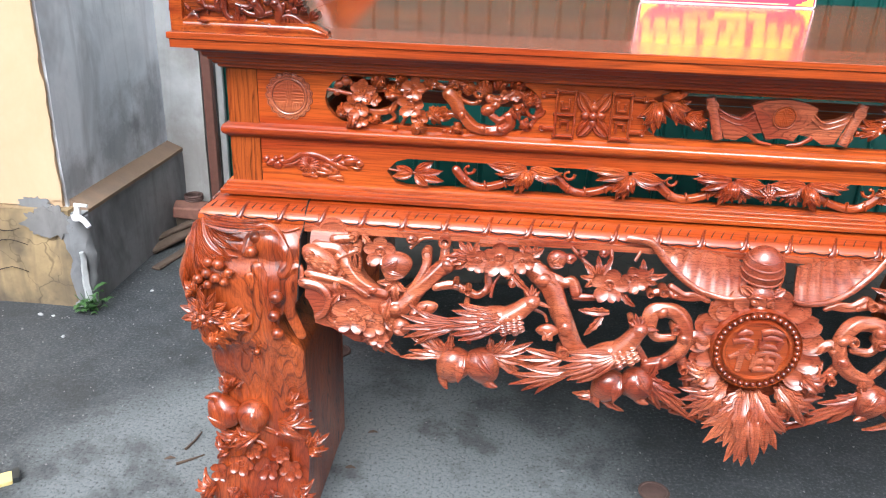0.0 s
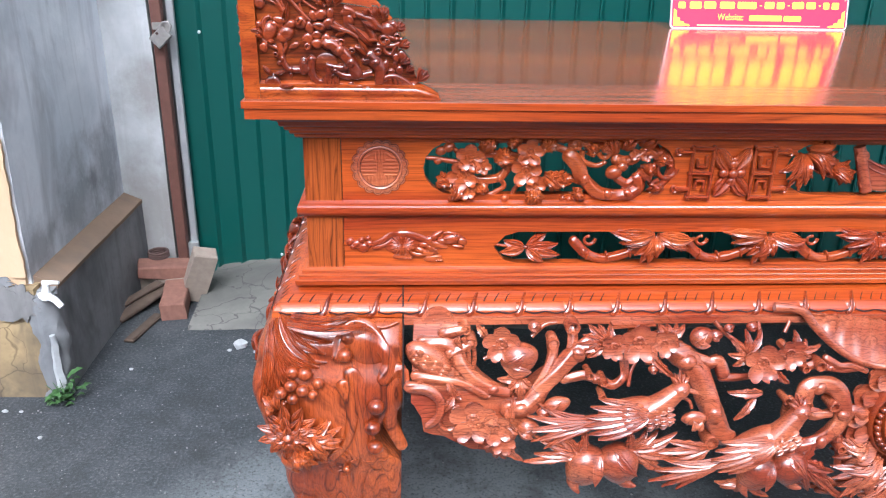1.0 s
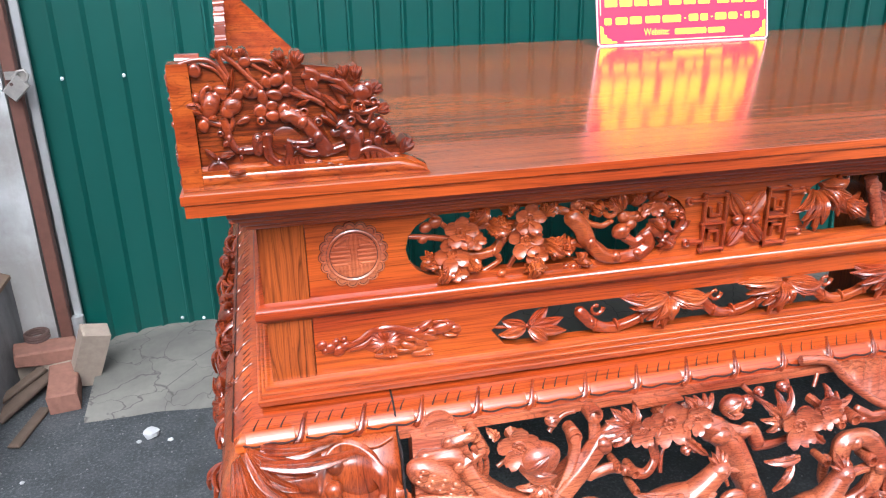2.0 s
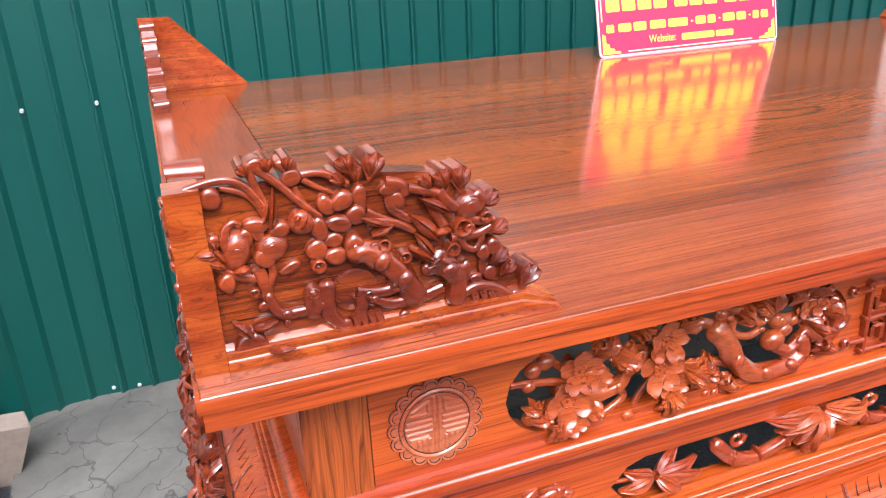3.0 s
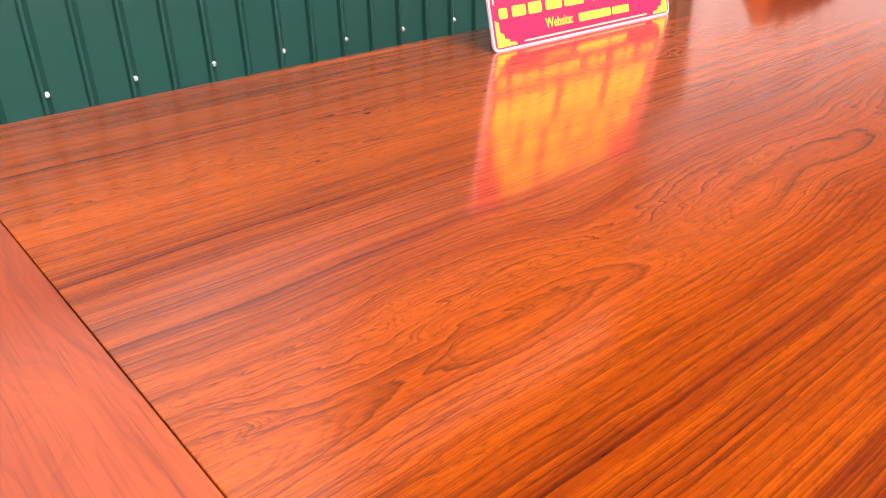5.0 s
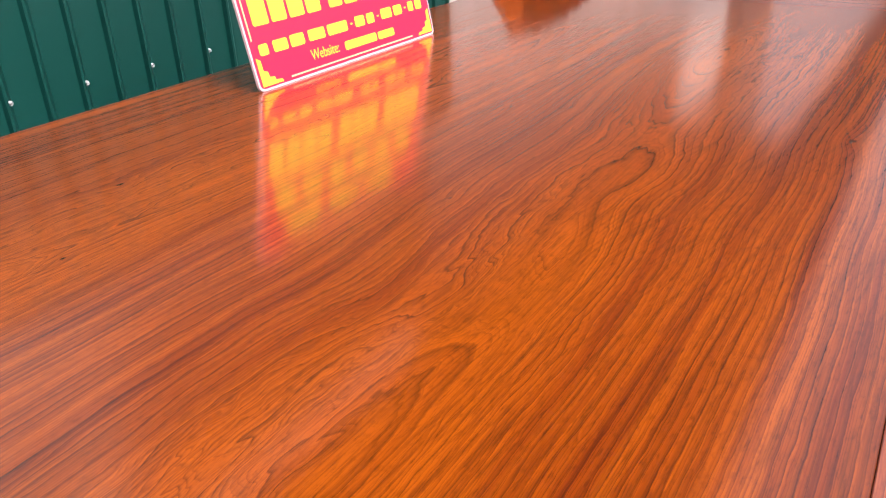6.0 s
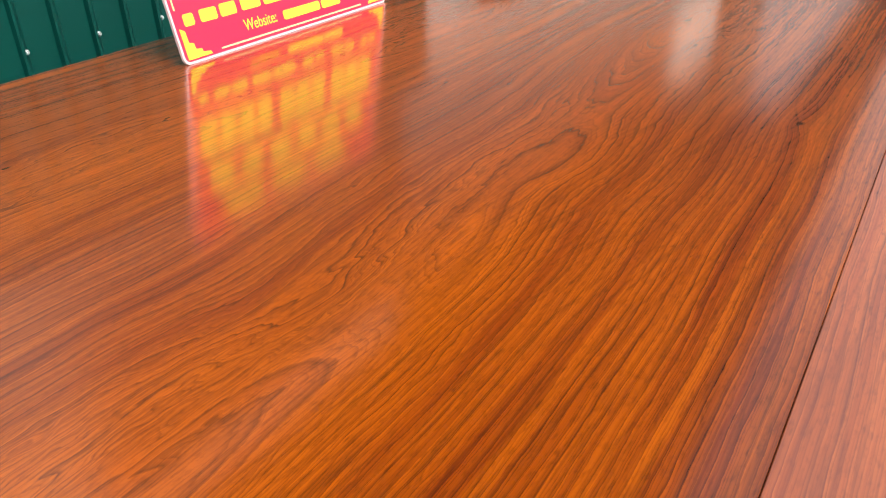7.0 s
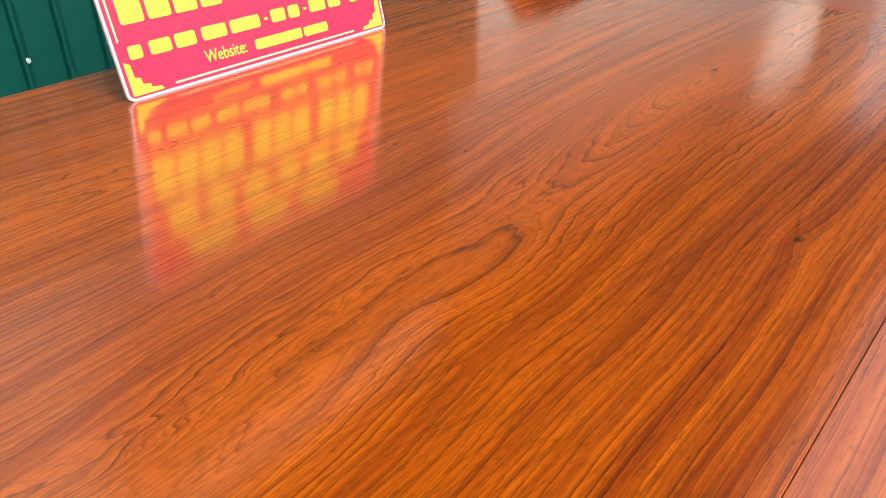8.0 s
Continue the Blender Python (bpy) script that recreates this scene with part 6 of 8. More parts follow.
def front_leg(leg, place):
    C = wood_leg
    g = lambda pts, r0, r1, knots=0, lift=0.0: branch(leg, place, pts, r0, r1, leg_w, lift + 0.002, C, knots, "gnarl", 0.5)
    # combed mane sweeping off the corner, over a smooth shoulder
    strands = [((0.026, 0.850), (0.030 + 0.098 * t, 0.716 + 0.066 * t), 0.030 * t) for t in (0.0, 0.14, 0.28, 0.42, 0.56, 0.7, 0.85, 1.0)]
    strands += [((0.022, 0.846), (0.004 + 0.02 * t, 0.712 + 0.02 * t), -0.006) for t in (0.0, 0.5, 1.0)]
    strands += [((0.040, 0.858), (0.150 - 0.012 * k, 0.838 - 0.020 * k), 0.012) for k in range(4)]
    strands += [((0.060, 0.852 + 0.006 * k), (0.165 + 0.02 * k, 0.852 + 0.005 * k), 0.006) for k in range(3)]
    for p, q, bend in strands:
        s = Shape(place)
        s.leaf((p[0], p[1], leg_w(p[1]) + 0.006), (q[0], q[1], leg_w(q[1]) + 0.004), 0.0115, 0.010, 0.010, bend, 0.1, 9, 0.5)
        part("mane_lock", s, C, leg)
    g([(0.150, 0.792), (0.158, 0.826), (0.182, 0.845), (0.214, 0.836), (0.238, 0.806), (0.246, 0.778), (0.236, 0.752)], 0.011, 0.013, 0, 0.006)
    g([(0.176, 0.848), (0.206, 0.842), (0.236, 0.838), (0.264, 0.846)], 0.004, 0.003, 0, 0.004)
    g([(0.173, 0.758), (0.196, 0.703), (0.192, 0.630), (0.202, 0.571), (0.227, 0.527)], 0.020, 0.014, 0, -0.006)
    g([(0.159, 0.743), (0.175, 0.687), (0.164, 0.613), (0.134, 0.565)], 0.012, 0.008, 0, 0.0)
    g([(0.264, 0.765), (0.249, 0.708), (0.249, 0.650), (0.271, 0.592)], 0.018, 0.012, 0, -0.008)
    g([(0.238, 0.749), (0.271, 0.766), (0.279, 0.738)], 0.012, 0.008, 0, 0.0)
    s = Shape(place)
    for p, r in (((0.066, 0.770), 0.0125), ((0.089, 0.767), 0.014), ((0.063, 0.747), 0.0125), ((0.085, 0.738), 0.013), ((0.044, 0.734), 0.012), ((0.114, 0.751), 0.011), ((0.104, 0.730), 0.010), ((0.066, 0.722), 0.011), ((0.170, 0.828), 0.0145), ((0.164, 0.800), 0.0145)):
        s = Shape(place)
        s.blob(at(p, 0.014, leg_w), r, r, r, 0, 10, 7)
        part("grape", s, C, leg)
    s = Shape(place)
    for p, r in (((0.222, 0.700), 0.017), ((0.214, 0.650), 0.016), ((0.219, 0.603), 0.016), ((0.160, 0.537), 0.008)):
        s = Shape(place)
        s.blob(at(p, 0.010, leg_w), r, r * 0.9, r, 0, 10, 7)
        part("berry", s, C, leg)
    q = (0.203, 0.800)
    s = Shape(place)
    s.blob(at(q, -0.012, leg_w), 0.050, 0.040, 0.022, -0.7, 18, 10)
    part("boss", s, C, leg)
    chrysanthemum(leg, place, (0.056, 0.646), 0.062, leg_w, 0.012, C)
    spray(leg, place, (0.085, 0.636), -20, 0.08, 5, 90, 0.014, leg_w, 0.012, C)
    spray(leg, place, (0.069, 0.605), -70, 0.06, 4, 80, 0.013, leg_w, 0.012, C)
    spray(leg, place, (0.038, 0.691), 110, 0.05, 4, 80, 0.012, leg_w, 0.010, C)
    peach(leg, place, (0.055, 0.574), 0.024, -80, leg_w, 0.006, C, "bud")
    # wood eye and flowing grain ridges
    for k in range(3):
        s = Shape(place)
        c = (0.147, 0.554)
        s.tube([(c[0] + (0.012 + 0.009 * k) * math.cos(a), c[1] + (0.02 + 0.013 * k) * math.sin(a), leg_w(c[1] + (0.02 + 0.013 * k) * math.sin(a)) + 0.001) for a in [math.pi * 2 * i / 12 for i in range(13)]], 0.0035, 0.0035, 6, 0.8, 2)
        part("wood_eye", s, C, leg)
    for k in range(8):
        x0 = 0.066 + 0.025 * k
        s = Shape(place)
        pts = []
        for i in range(8):
            z = 0.56 - 0.25 * i / 7
            x = x0 + 0.012 * math.sin(i * 0.9 + k * 1.7)
            pts.append((x, z, leg_w(z) - 0.001))
        s.tube(pts, 0.009 + 0.003 * (k % 3), 0.006, 10, 0.5, 3)
        part("grain_ridge", s, C, leg)
    # peaches and blossom at the foot
    peach(leg, place, (0.056, 0.337), 0.046, 120, leg_w, 0.012, C)
    peach(leg, place, (0.130, 0.333), 0.044, -100, leg_w, 0.014, C)
    spray(leg, place, (0.189, 0.313), 0, 0.10, 5, 60, 0.013, leg_w, 0.008, C)
    spray(leg, place, (0.213, 0.366), 35, 0.07, 4, 80, 0.012, leg_w, 0.008, C)
    spray(leg, place, (0.081, 0.402), 110, 0.06, 5, 130, 0.011, leg_w, 0.006, C)
    spray(leg, place, (0.144, 0.283), -160, 0.10, 5, 60, 0.013, leg_w, 0.008, C)
    spray(leg, place, (0.100, 0.279), 200, 0.075, 4, 60, 0.012, leg_w, 0.008, C)
    g([(0.071, 0.276), (0.130, 0.294), (0.187, 0.279), (0.237, 0.267)], 0.010, 0.006, 1)
    g([(0.032, 0.246), (0.063, 0.266), (0.113, 0.254), (0.156, 0.238)], 0.012, 0.008, 1)
    for p, r, t in (((0.094, 0.191), 0.034, 0), ((0.162, 0.186), 0.034, 25), ((0.226, 0.187), 0.032, 50), ((0.041, 0.167), 0.03, 10), ((0.126, 0.230), 0.026, 30), ((0.199, 0.228), 0.026, 44)):
        flower(leg, place, p, r, leg_w, 0.010, 5, t, C)
    for p, a in (((0.022, 0.120), 200), ((0.089, 0.118), 250), ((0.164, 0.121), 280), ((0.239, 0.135), 320), ((0.067, 0.223), 150), ((0.265, 0.244), 30)):
        spray(leg, place, p, a, 0.06, 4, 110, 0.012, leg_w, 0.006, C)
    for p, r in (((0.08, 0.045), 0.03), ((0.14, 0.04), 0.034), ((0.21, 0.045), 0.03)):
        s = Shape(place)
        s.blob(at(p, 0.0, leg_w), r * 1.2, r * 0.8, 0.022, 0, 12, 7)
        part("foot_scroll", s, C, leg)


def side_carving(leg, place, span):
    """Leaves, blossom and beads down the outer side of a leg; span: where along the table."""
    # darker rosewood here carries the shade of the end that faces the wall
    for k in range(7):
        z = 0.80 - 0.11 * k
        for y in (span[0] + 0.09, span[0] + 0.2, span[0] + 0.31):
            y += random.uniform(-0.02, 0.02)
            spray(leg, place, (y, z), random.uniform(0, 360), 0.07, 5, 120, 0.014, leg_side_w, -0.006, wood_relief, 0.004)
    for k in range(5):
        chrysanthemum(leg, place, (span[0] + random.uniform(0.08, 0.3), 0.76 - 0.15 * k), 0.04, leg_side_w, -0.008, wood_relief)
        peach(leg, place, (span[0] + random.uniform(0.08, 0.3), 0.70 - 0.15 * k), 0.03, random.uniform(0, 360), leg_side_w, -0.012, wood_relief)


leg_fl = leg_body(0, 0)
front_leg(leg_fl, front)
side_carving(leg_fl, side_l, (0.0, 0.4))
leg_fr = leg_body(1, 0)
front_leg(leg_fr, front_r)
leg_bl = leg_body(0, 1)
side_carving(leg_bl, side_l, (D - 0.42, D))
leg_body(1, 1)

# side apron on the visible end
s = Shape(side_l)
edge = [(0.40, 0.846), (D - 0.40, 0.846)] + [(D - 0.40 - (D - 0.8) * i / 16, 0.70 - 0.10 * math.sin(math.pi * i / 16) + 0.012 * math.sin(i * 2.1)) for i in range(17)]
s.board(edge, [], -0.05, -0.012)
# darker rosewood again: low light at this end is put into the colour
side_apron = part("side_apron", s, wood_relief, table, "carved side apron")
side_face = lambda v: -0.012 + 0.03 * min(1, (0.86 - v) / 0.2)
for k in range(16):
    p = (0.42 + (D - 0.84) * k / 15, random.uniform(0.66, 0.82))
    if k % 3 == 0:
        flower(side_apron, side_l, p, 0.045, side_face, 0.01, 5, 10 * k, wood_relief)
    elif k % 3 == 1:
        peach(side_apron, side_l, p, 0.034, 30 * k, side_face, 0.004, wood_relief)
    spray(side_apron, side_l, (p[0], p[1] - 0.02), 50 * k, 0.085, 6, 150, 0.015, side_face, 0.006, wood_relief)

# ---- corner panels standing on the top
PY = 0.020  # front face of the front panels
panel_w = lambda v: -PY - 0.010


def front_panel(place):
    s = Shape(place)
    prof_ = [(0.0312, 1.272), (0.338, 1.272), (0.336, 1.281), (0.300, 1.298), (0.292, 1.322), (0.268, 1.340), (0.262, 1.372), (0.246, 1.380), (0.250, 1.412), (0.232, 1.418), (0.20, 1.424), (0.16, 1.429), (0.11, 1.433), (0.0312, 1.4345)]
    s.board(prof_, [], -PY - 0.034, -PY - 0.012)
    # raised stile and foot rail
    panel = part("corner_panel", s, wood_panel, table, "upright corner panel carved with birds, fruit and a dragon")
    s = Shape(place)
    s.board([(0.004, 1.2705), (0.0305, 1.2705), (0.0305, 1.437), (0.004, 1.437)], [], -PY - 0.0335, -PY)
    s.board([(0.0308, 1.2705), (0.340, 1.2705), (0.333, 1.280), (0.30, 1.296), (0.0308, 1.296)], [], -PY - 0.030, -PY - 0.0006)
    part("stile_and_rail", s, wood_stile, panel, "", 30)
    m = wood_relief
    b = lambda pts, r0, r1, knots=0, lift=0.0: branch(panel, place, pts, r0 * 1.15, r1 * 1.15, panel_w, lift * 0.35, m, knots, "branch", 0.8)

    def lump(p, ru, rv, turn):
        s = Shape(place)
        h = min(0.011, 0.75 * min(ru, rv) + 0.002) * random.uniform(0.75, 1.15)
        ct, st = math.cos(radians(turn)), math.sin(radians(turn))
        if min(ru, rv) > 0.0092:
            s.blob((p[0], p[1], panel_w(0) - 0.002), ru * 1.1, rv * 1.1, 0.0125, radians(turn), 18, 12, 0.12, 0.88)
            for k in range(3):
                arc = [polar(p, turn + t, (0.35 + 0.22 * k) * min(ru, rv)) for t in (40, 70, 100, 130)]
                s.tube([(x, z, panel_w(0) + 0.0101 - 0.0012 * k) for x, z in arc], 0.0007, 0.0004, 5, 1, 2)
            part("lump", s, m, panel, "", 60)
            return
        loops = []
        for k, w in ((1.02, -0.014), (1.06, 0.25 * h), (1.03, 0.62 * h), (0.88, 0.86 * h), (0.62, h), (0.3, 1.04 * h), (0.02, 1.02 * h)):
            loops.append([(p[0] + x * ct - y * st, p[1] + x * st + y * ct, panel_w(0) + w) for x, y in [(1.1 * k * ru * math.cos(a), 1.1 * k * rv * math.sin(a) * (1 + 0.16 * math.cos(a))) for a in [2 * math.pi * i / 20 for i in range(20)]]])
        s.rings(loops)
        part("lump", s, m, panel, "", 60)

    def blade(p, q, wd):
        p, q = (p[0], max(p[1], 1.294)), (q[0], max(q[1], 1.294))
        s = Shape(place)
        up = 0.009 if p[1] < 1.312 else 0.0
        s.leaf((*p, panel_w(0) + 0.004 + up), (*q, panel_w(0) + 0.006 + up), wd, 0.006, 0.002, 0.1 * wd, 0.2, 9, 0.6)
        part("leaf", s, m, panel)

    def cut_end(p, r):
        s = Shape(place)
        s.lathe((p[0], p[1], panel_w(0) + 0.004), [(r * 1.05, -0.008), (r * 1.05, 0.003), (r * 0.95, 0.0055), (r * 0.75, 0.006), (r * 0.55, 0.004), (r * 0.42, -0.001), (0.0005, -0.002)], 16)
        part("cut_knot", s, m, panel)

    def boulder(p, r):
        s = Shape(place)
        s.lathe((p[0], p[1], -PY - 0.012), [(r, -0.001), (r * 0.95, 0.0018), (r * 0.8, 0.003), (0.0005, 0.004)], 40)
        part("boulder", s, wood_panel, panel)

    def leaf_tip(p, r, turn):
        s = Shape(place)
        edge = [polar(p, turn + 180, r * 1.1)] + [polar(p, turn + t, r * k) for t, k in ((-100, 0.75), (-70, 0.86), (-40, 1.02), (-18, 0.86), (0, 1.06), (18, 0.86), (40, 1.02), (70, 0.86), (100, 0.75))]
        s.board(edge, [], -PY - 0.034, -PY - 0.005)
        for t in (-40, 0, 40):
            s.leaf((*polar(p, turn + 180, r * 0.7), -PY - 0.006), (*polar(p, turn + t, r * 0.98), -PY - 0.005), r * 0.3, 0.004, 0.001, 0, 0.6, 6, 0.2)
        part("leaf_tip", s, m, panel)

    # stems over the upper edge, with buds
    b([(0.020, 1.436), (0.041, 1.440), (0.057, 1.438), (0.068, 1.428), (0.077, 1.412), (0.080, 1.397)], 0.0028, 0.0036, 0, 0.006)
    b([(0.046, 1.434), (0.061, 1.428), (0.070, 1.420), (0.079, 1.402)], 0.0022, 0.0028, 0, 0.003)
    b([(0.068, 1.446), (0.072, 1.432), (0.080, 1.413)], 0.0036, 0.0022, 0, 0.007)
    b([(0.074, 1.446), (0.088, 1.433), (0.105, 1.414), (0.120, 1.399)], 0.0036, 0.0025, 0, 0.010)
    b([(0.102, 1.427), (0.107, 1.414), (0.111, 1.407)], 0.0022, 0.0016, 0, 0.005)
    b([(0.108, 1.436), (0.125, 1.435), (0.145, 1.423)], 0.0028, 0.0030, 0, 0.008)
    b([(0.109, 1.432), (0.118, 1.425), (0.132, 1.417)], 0.0028, 0.0016, 0, 0.004)
    for p, ru, rv, turn in (((0.037, 1.427), 0.0077, 0.0080, 20), ((0.100, 1.435), 0.0072, 0.0069, 40), ((0.104, 1.397), 0.0088, 0.0091, 30), ((0.069, 1.400), 0.0055, 0.0091, 80), ((0.072, 1.448), 0.0083, 0.0047, 20), ((0.097, 1.445), 0.0083, 0.0050, -20)):
        lump(p, ru, rv, turn)
    for p, q, wd in (((0.080, 1.396), (0.085, 1.429), 0.0036), ((0.074, 1.402), (0.080, 1.419), 0.0022), ((0.099, 1.392), (0.110, 1.404), 0.0036), ((0.098, 1.401), (0.105, 1.405), 0.0030)):
        blade(p, q, wd)
    # two birds with their leaves
    for p, ru, rv, turn in (((0.051, 1.382), 0.0105, 0.0160, -14), ((0.079, 1.380), 0.0127, 0.0116, 35), ((0.086, 1.393), 0.0083, 0.0061, 30), ((0.034, 1.392), 0.0055, 0.0058, 0), ((0.059, 1.391), 0.0055, 0.0069, 0), ((0.072, 1.373), 0.0077, 0.0083, 0), ((0.091, 1.359), 0.0085, 0.0041, 25), ((0.069, 1.395), 0.0047, 0.0077, 0)):
        lump(p, ru, rv, turn)
    b([(0.048, 1.379), (0.043, 1.391), (0.045, 1.401), (0.052, 1.406), (0.056, 1.402)], 0.0047, 0.0019, 0, 0.012)
    for p, q, wd in (((0.039, 1.382), (0.018, 1.384), 0.0061), ((0.041, 1.371), (0.026, 1.378), 0.0047), ((0.035, 1.386), (0.031, 1.397), 0.0033), ((0.041, 1.375), (0.031, 1.390), 0.0036), ((0.059, 1.366), (0.047, 1.365), 0.0041)):
        blade(p, q, wd)
    # peony of round petals
    for p, ru, rv, turn in (((0.125, 1.408), 0.0058, 0.0083, 20), ((0.138, 1.410), 0.0091, 0.0074, 30), ((0.153, 1.412), 0.0055, 0.0085, 0), ((0.149, 1.396), 0.0077, 0.0077, 0), ((0.134, 1.391), 0.0099, 0.0066, -15), ((0.129, 1.377), 0.0072, 0.0061, 0), ((0.146, 1.370), 0.0077, 0.0091, 20), ((0.118, 1.389), 0.0061, 0.0096, 10), ((0.129, 1.363), 0.0085, 0.0069, -10), ((0.114, 1.371), 0.0080, 0.0083, 0), ((0.153, 1.402), 0.0050, 0.0055, 0)):
        lump(p, ru, rv, turn)
    b([(0.158, 1.397), (0.172, 1.389), (0.197, 1.375)], 0.0036, 0.0024, 0, 0.006)
    b([(0.158, 1.388), (0.180, 1.384), (0.199, 1.373)], 0.0043, 0.0028, 0, 0.008)
    for p, q, wd in (((0.161, 1.376), (0.180, 1.383), 0.0043), ((0.152, 1.393), (0.178, 1.382), 0.0036)):
        blade(p, q, wd)
    # gnarled trunk over a round boulder
    b([(0.066, 1.364), (0.069, 1.349), (0.071, 1.336), (0.079, 1.321), (0.098, 1.319), (0.117, 1.322)], 0.0050, 0.0046, 2, 0.007)
    b([(0.073, 1.348), (0.077, 1.357), (0.076, 1.365)], 0.0036, 0.0028, 0, 0.006)
    b([(0.106, 1.316), (0.106, 1.327), (0.106, 1.335)], 0.0060, 0.0060, 0, 0.010)
    b([(0.072, 1.335), (0.062, 1.344), (0.059, 1.347)], 0.0036, 0.0032, 0, 0.005)
    b([(0.035, 1.371), (0.046, 1.362), (0.063, 1.355)], 0.0039, 0.0036, 0, 0.004)
    for p, ru, rv, turn in (((0.040, 1.356), 0.0064, 0.0078, 0), ((0.066, 1.330), 0.0050, 0.0039, 30), ((0.083, 1.310), 0.0025, 0.0039, 0)):
        lump(p, ru, rv, turn)
    for p, r in (((0.107, 1.335), 0.0057), ((0.114, 1.358), 0.0060), ((0.060, 1.345), 0.0043)):
        cut_end(p, r)
    boulder((0.144, 1.327), 0.0209)
    # low bud with cut leaves
    for p, ru, rv, turn in (((0.047, 1.296), 0.0078, 0.0131, -20), ((0.057, 1.295), 0.0078, 0.0124, 16), ((0.052, 1.286), 0.0107, 0.0064, 0), ((0.053, 1.301), 0.0046, 0.0107, 0)):
        lump(p, ru, rv, turn)
    for p, q, wd in (((0.052, 1.311), (0.039, 1.327), 0.0053), ((0.056, 1.312), (0.075, 1.316), 0.0036), ((0.065, 1.292), (0.083, 1.288), 0.0039), ((0.065, 1.286), (0.087, 1.269), 0.0043), ((0.067, 1.296), (0.080, 1.293), 0.0025)):
        blade(p, q, wd)
    # dragon: body, legs and claws
    b([(0.145, 1.364), (0.157, 1.362), (0.172, 1.349), (0.186, 1.333), (0.196, 1.312)], 0.0087, 0.0095, 2, 0.010)
    b([(0.144, 1.328), (0.154, 1.325), (0.170, 1.323), (0.181, 1.327)], 0.0046, 0.0053, 0, 0.010)
    b([(0.154, 1.321), (0.170, 1.311), (0.187, 1.309), (0.205, 1.311), (0.222, 1.315)], 0.0046, 0.0053, 2, 0.006)
    b([(0.120, 1.338), (0.118, 1.324), (0.121, 1.308), (0.131, 1.298)], 0.0060, 0.0046, 0, 0.006)
    b([(0.146, 1.324), (0.148, 1.313), (0.143, 1.301)], 0.0050, 0.0046, 0, 0.010)
    b([(0.218, 1.346), (0.229, 1.332), (0.236, 1.319), (0.234, 1.301)], 0.0087, 0.0079, 1, 0.009)
    b([(0.192, 1.359), (0.203, 1.352), (0.218, 1.344)], 0.0043, 0.0067, 0, 0.008)
    b([(0.240, 1.305), (0.255, 1.310), (0.273, 1.305), (0.288, 1.293)], 0.0047, 0.0043, 0, 0.012)
    b([(0.208, 1.335), (0.216, 1.337), (0.222, 1.331)], 0.0059, 0.0051, 0, 0.008)
    for p, r in (((0.170, 1.366), 0.0067), ((0.188, 1.352), 0.0059), ((0.162, 1.365), 0.0059)):
        cut_end(p, r)
    for p, r in (((0.154, 1.324), 0.0039), ((0.178, 1.327), 0.0053), ((0.200, 1.290), 0.0060), ((0.214, 1.288), 0.0053)):
        cut_end(p, r)
    b([(0.140, 1.308), (0.142, 1.297), (0.140, 1.283)], 0.0036, 0.0021, 0, 0.014)
    b([(0.147, 1.307), (0.149, 1.296), (0.147, 1.281)], 0.0036, 0.0021, 0, 0.014)
    b([(0.154, 1.306), (0.156, 1.295), (0.154, 1.281)], 0.0036, 0.0021, 0, 0.014)
    b([(0.160, 1.306), (0.163, 1.294), (0.160, 1.280)], 0.0036, 0.0021, 0, 0.014)
    b([(0.250, 1.308), (0.253, 1.298), (0.251, 1.289)], 0.0039, 0.0020, 0, 0.014)
    b([(0.259, 1.306), (0.262, 1.296), (0.260, 1.287)], 0.0039, 0.0020, 0, 0.014)
    b([(0.267, 1.304), (0.270, 1.295), (0.268, 1.285)], 0.0039, 0.0020, 0, 0.014)
    b([(0.274, 1.301), (0.278, 1.291), (0.276, 1.282)], 0.0039, 0.0020, 0, 0.014)
    for p, ru, rv, turn in (((0.133, 1.286), 0.0096, 0.0078, 20), ((0.131, 1.298), 0.0071, 0.0053, 0), ((0.185, 1.294), 0.0050, 0.0053, 0)):
        lump(p, ru, rv, turn)
    b([(0.121, 1.295), (0.124, 1.283), (0.134, 1.275), (0.146, 1.272), (0.157, 1.274), (0.162, 1.281)], 0.0028, 0.0025, 0, 0.008)
    for p, ru, rv, turn in (((0.292, 1.291), 0.0071, 0.0067, 0), ((0.268, 1.320), 0.0055, 0.0067, 0), ((0.261, 1.328), 0.0036, 0.0079, 0), ((0.243, 1.325), 0.0055, 0.0111, -10), ((0.254, 1.318), 0.0059, 0.0039, 0), ((0.240, 1.299), 0.0079, 0.0059, 0)):
        lump(p, ru, rv, turn)
    # dragon head with flame locks
    for p, r in (((0.242, 1.370), 0.0091), ((0.248, 1.368), 0.0051), ((0.232, 1.351), 0.0067), ((0.264, 1.376), 0.0059)):
        cut_end(p, r)
    b([(0.214, 1.400), (0.218, 1.387), (0.225, 1.374)], 0.0051, 0.0043, 0, 0.008)
    b([(0.240, 1.359), (0.244, 1.351), (0.253, 1.347), (0.259, 1.354), (0.261, 1.364)], 0.0032, 0.0024, 0, 0.014)
    b([(0.231, 1.361), (0.242, 1.361), (0.257, 1.361), (0.269, 1.366)], 0.0043, 0.0036, 0, 0.012)
    b([(0.247, 1.377), (0.260, 1.372), (0.273, 1.371)], 0.0039, 0.0036, 0, 0.010)
    b([(0.195, 1.412), (0.208, 1.408), (0.223, 1.403)], 0.0039, 0.0039, 0, 0.010)
    b([(0.176, 1.420), (0.189, 1.416), (0.193, 1.406)], 0.0047, 0.0039, 0, 0.007)
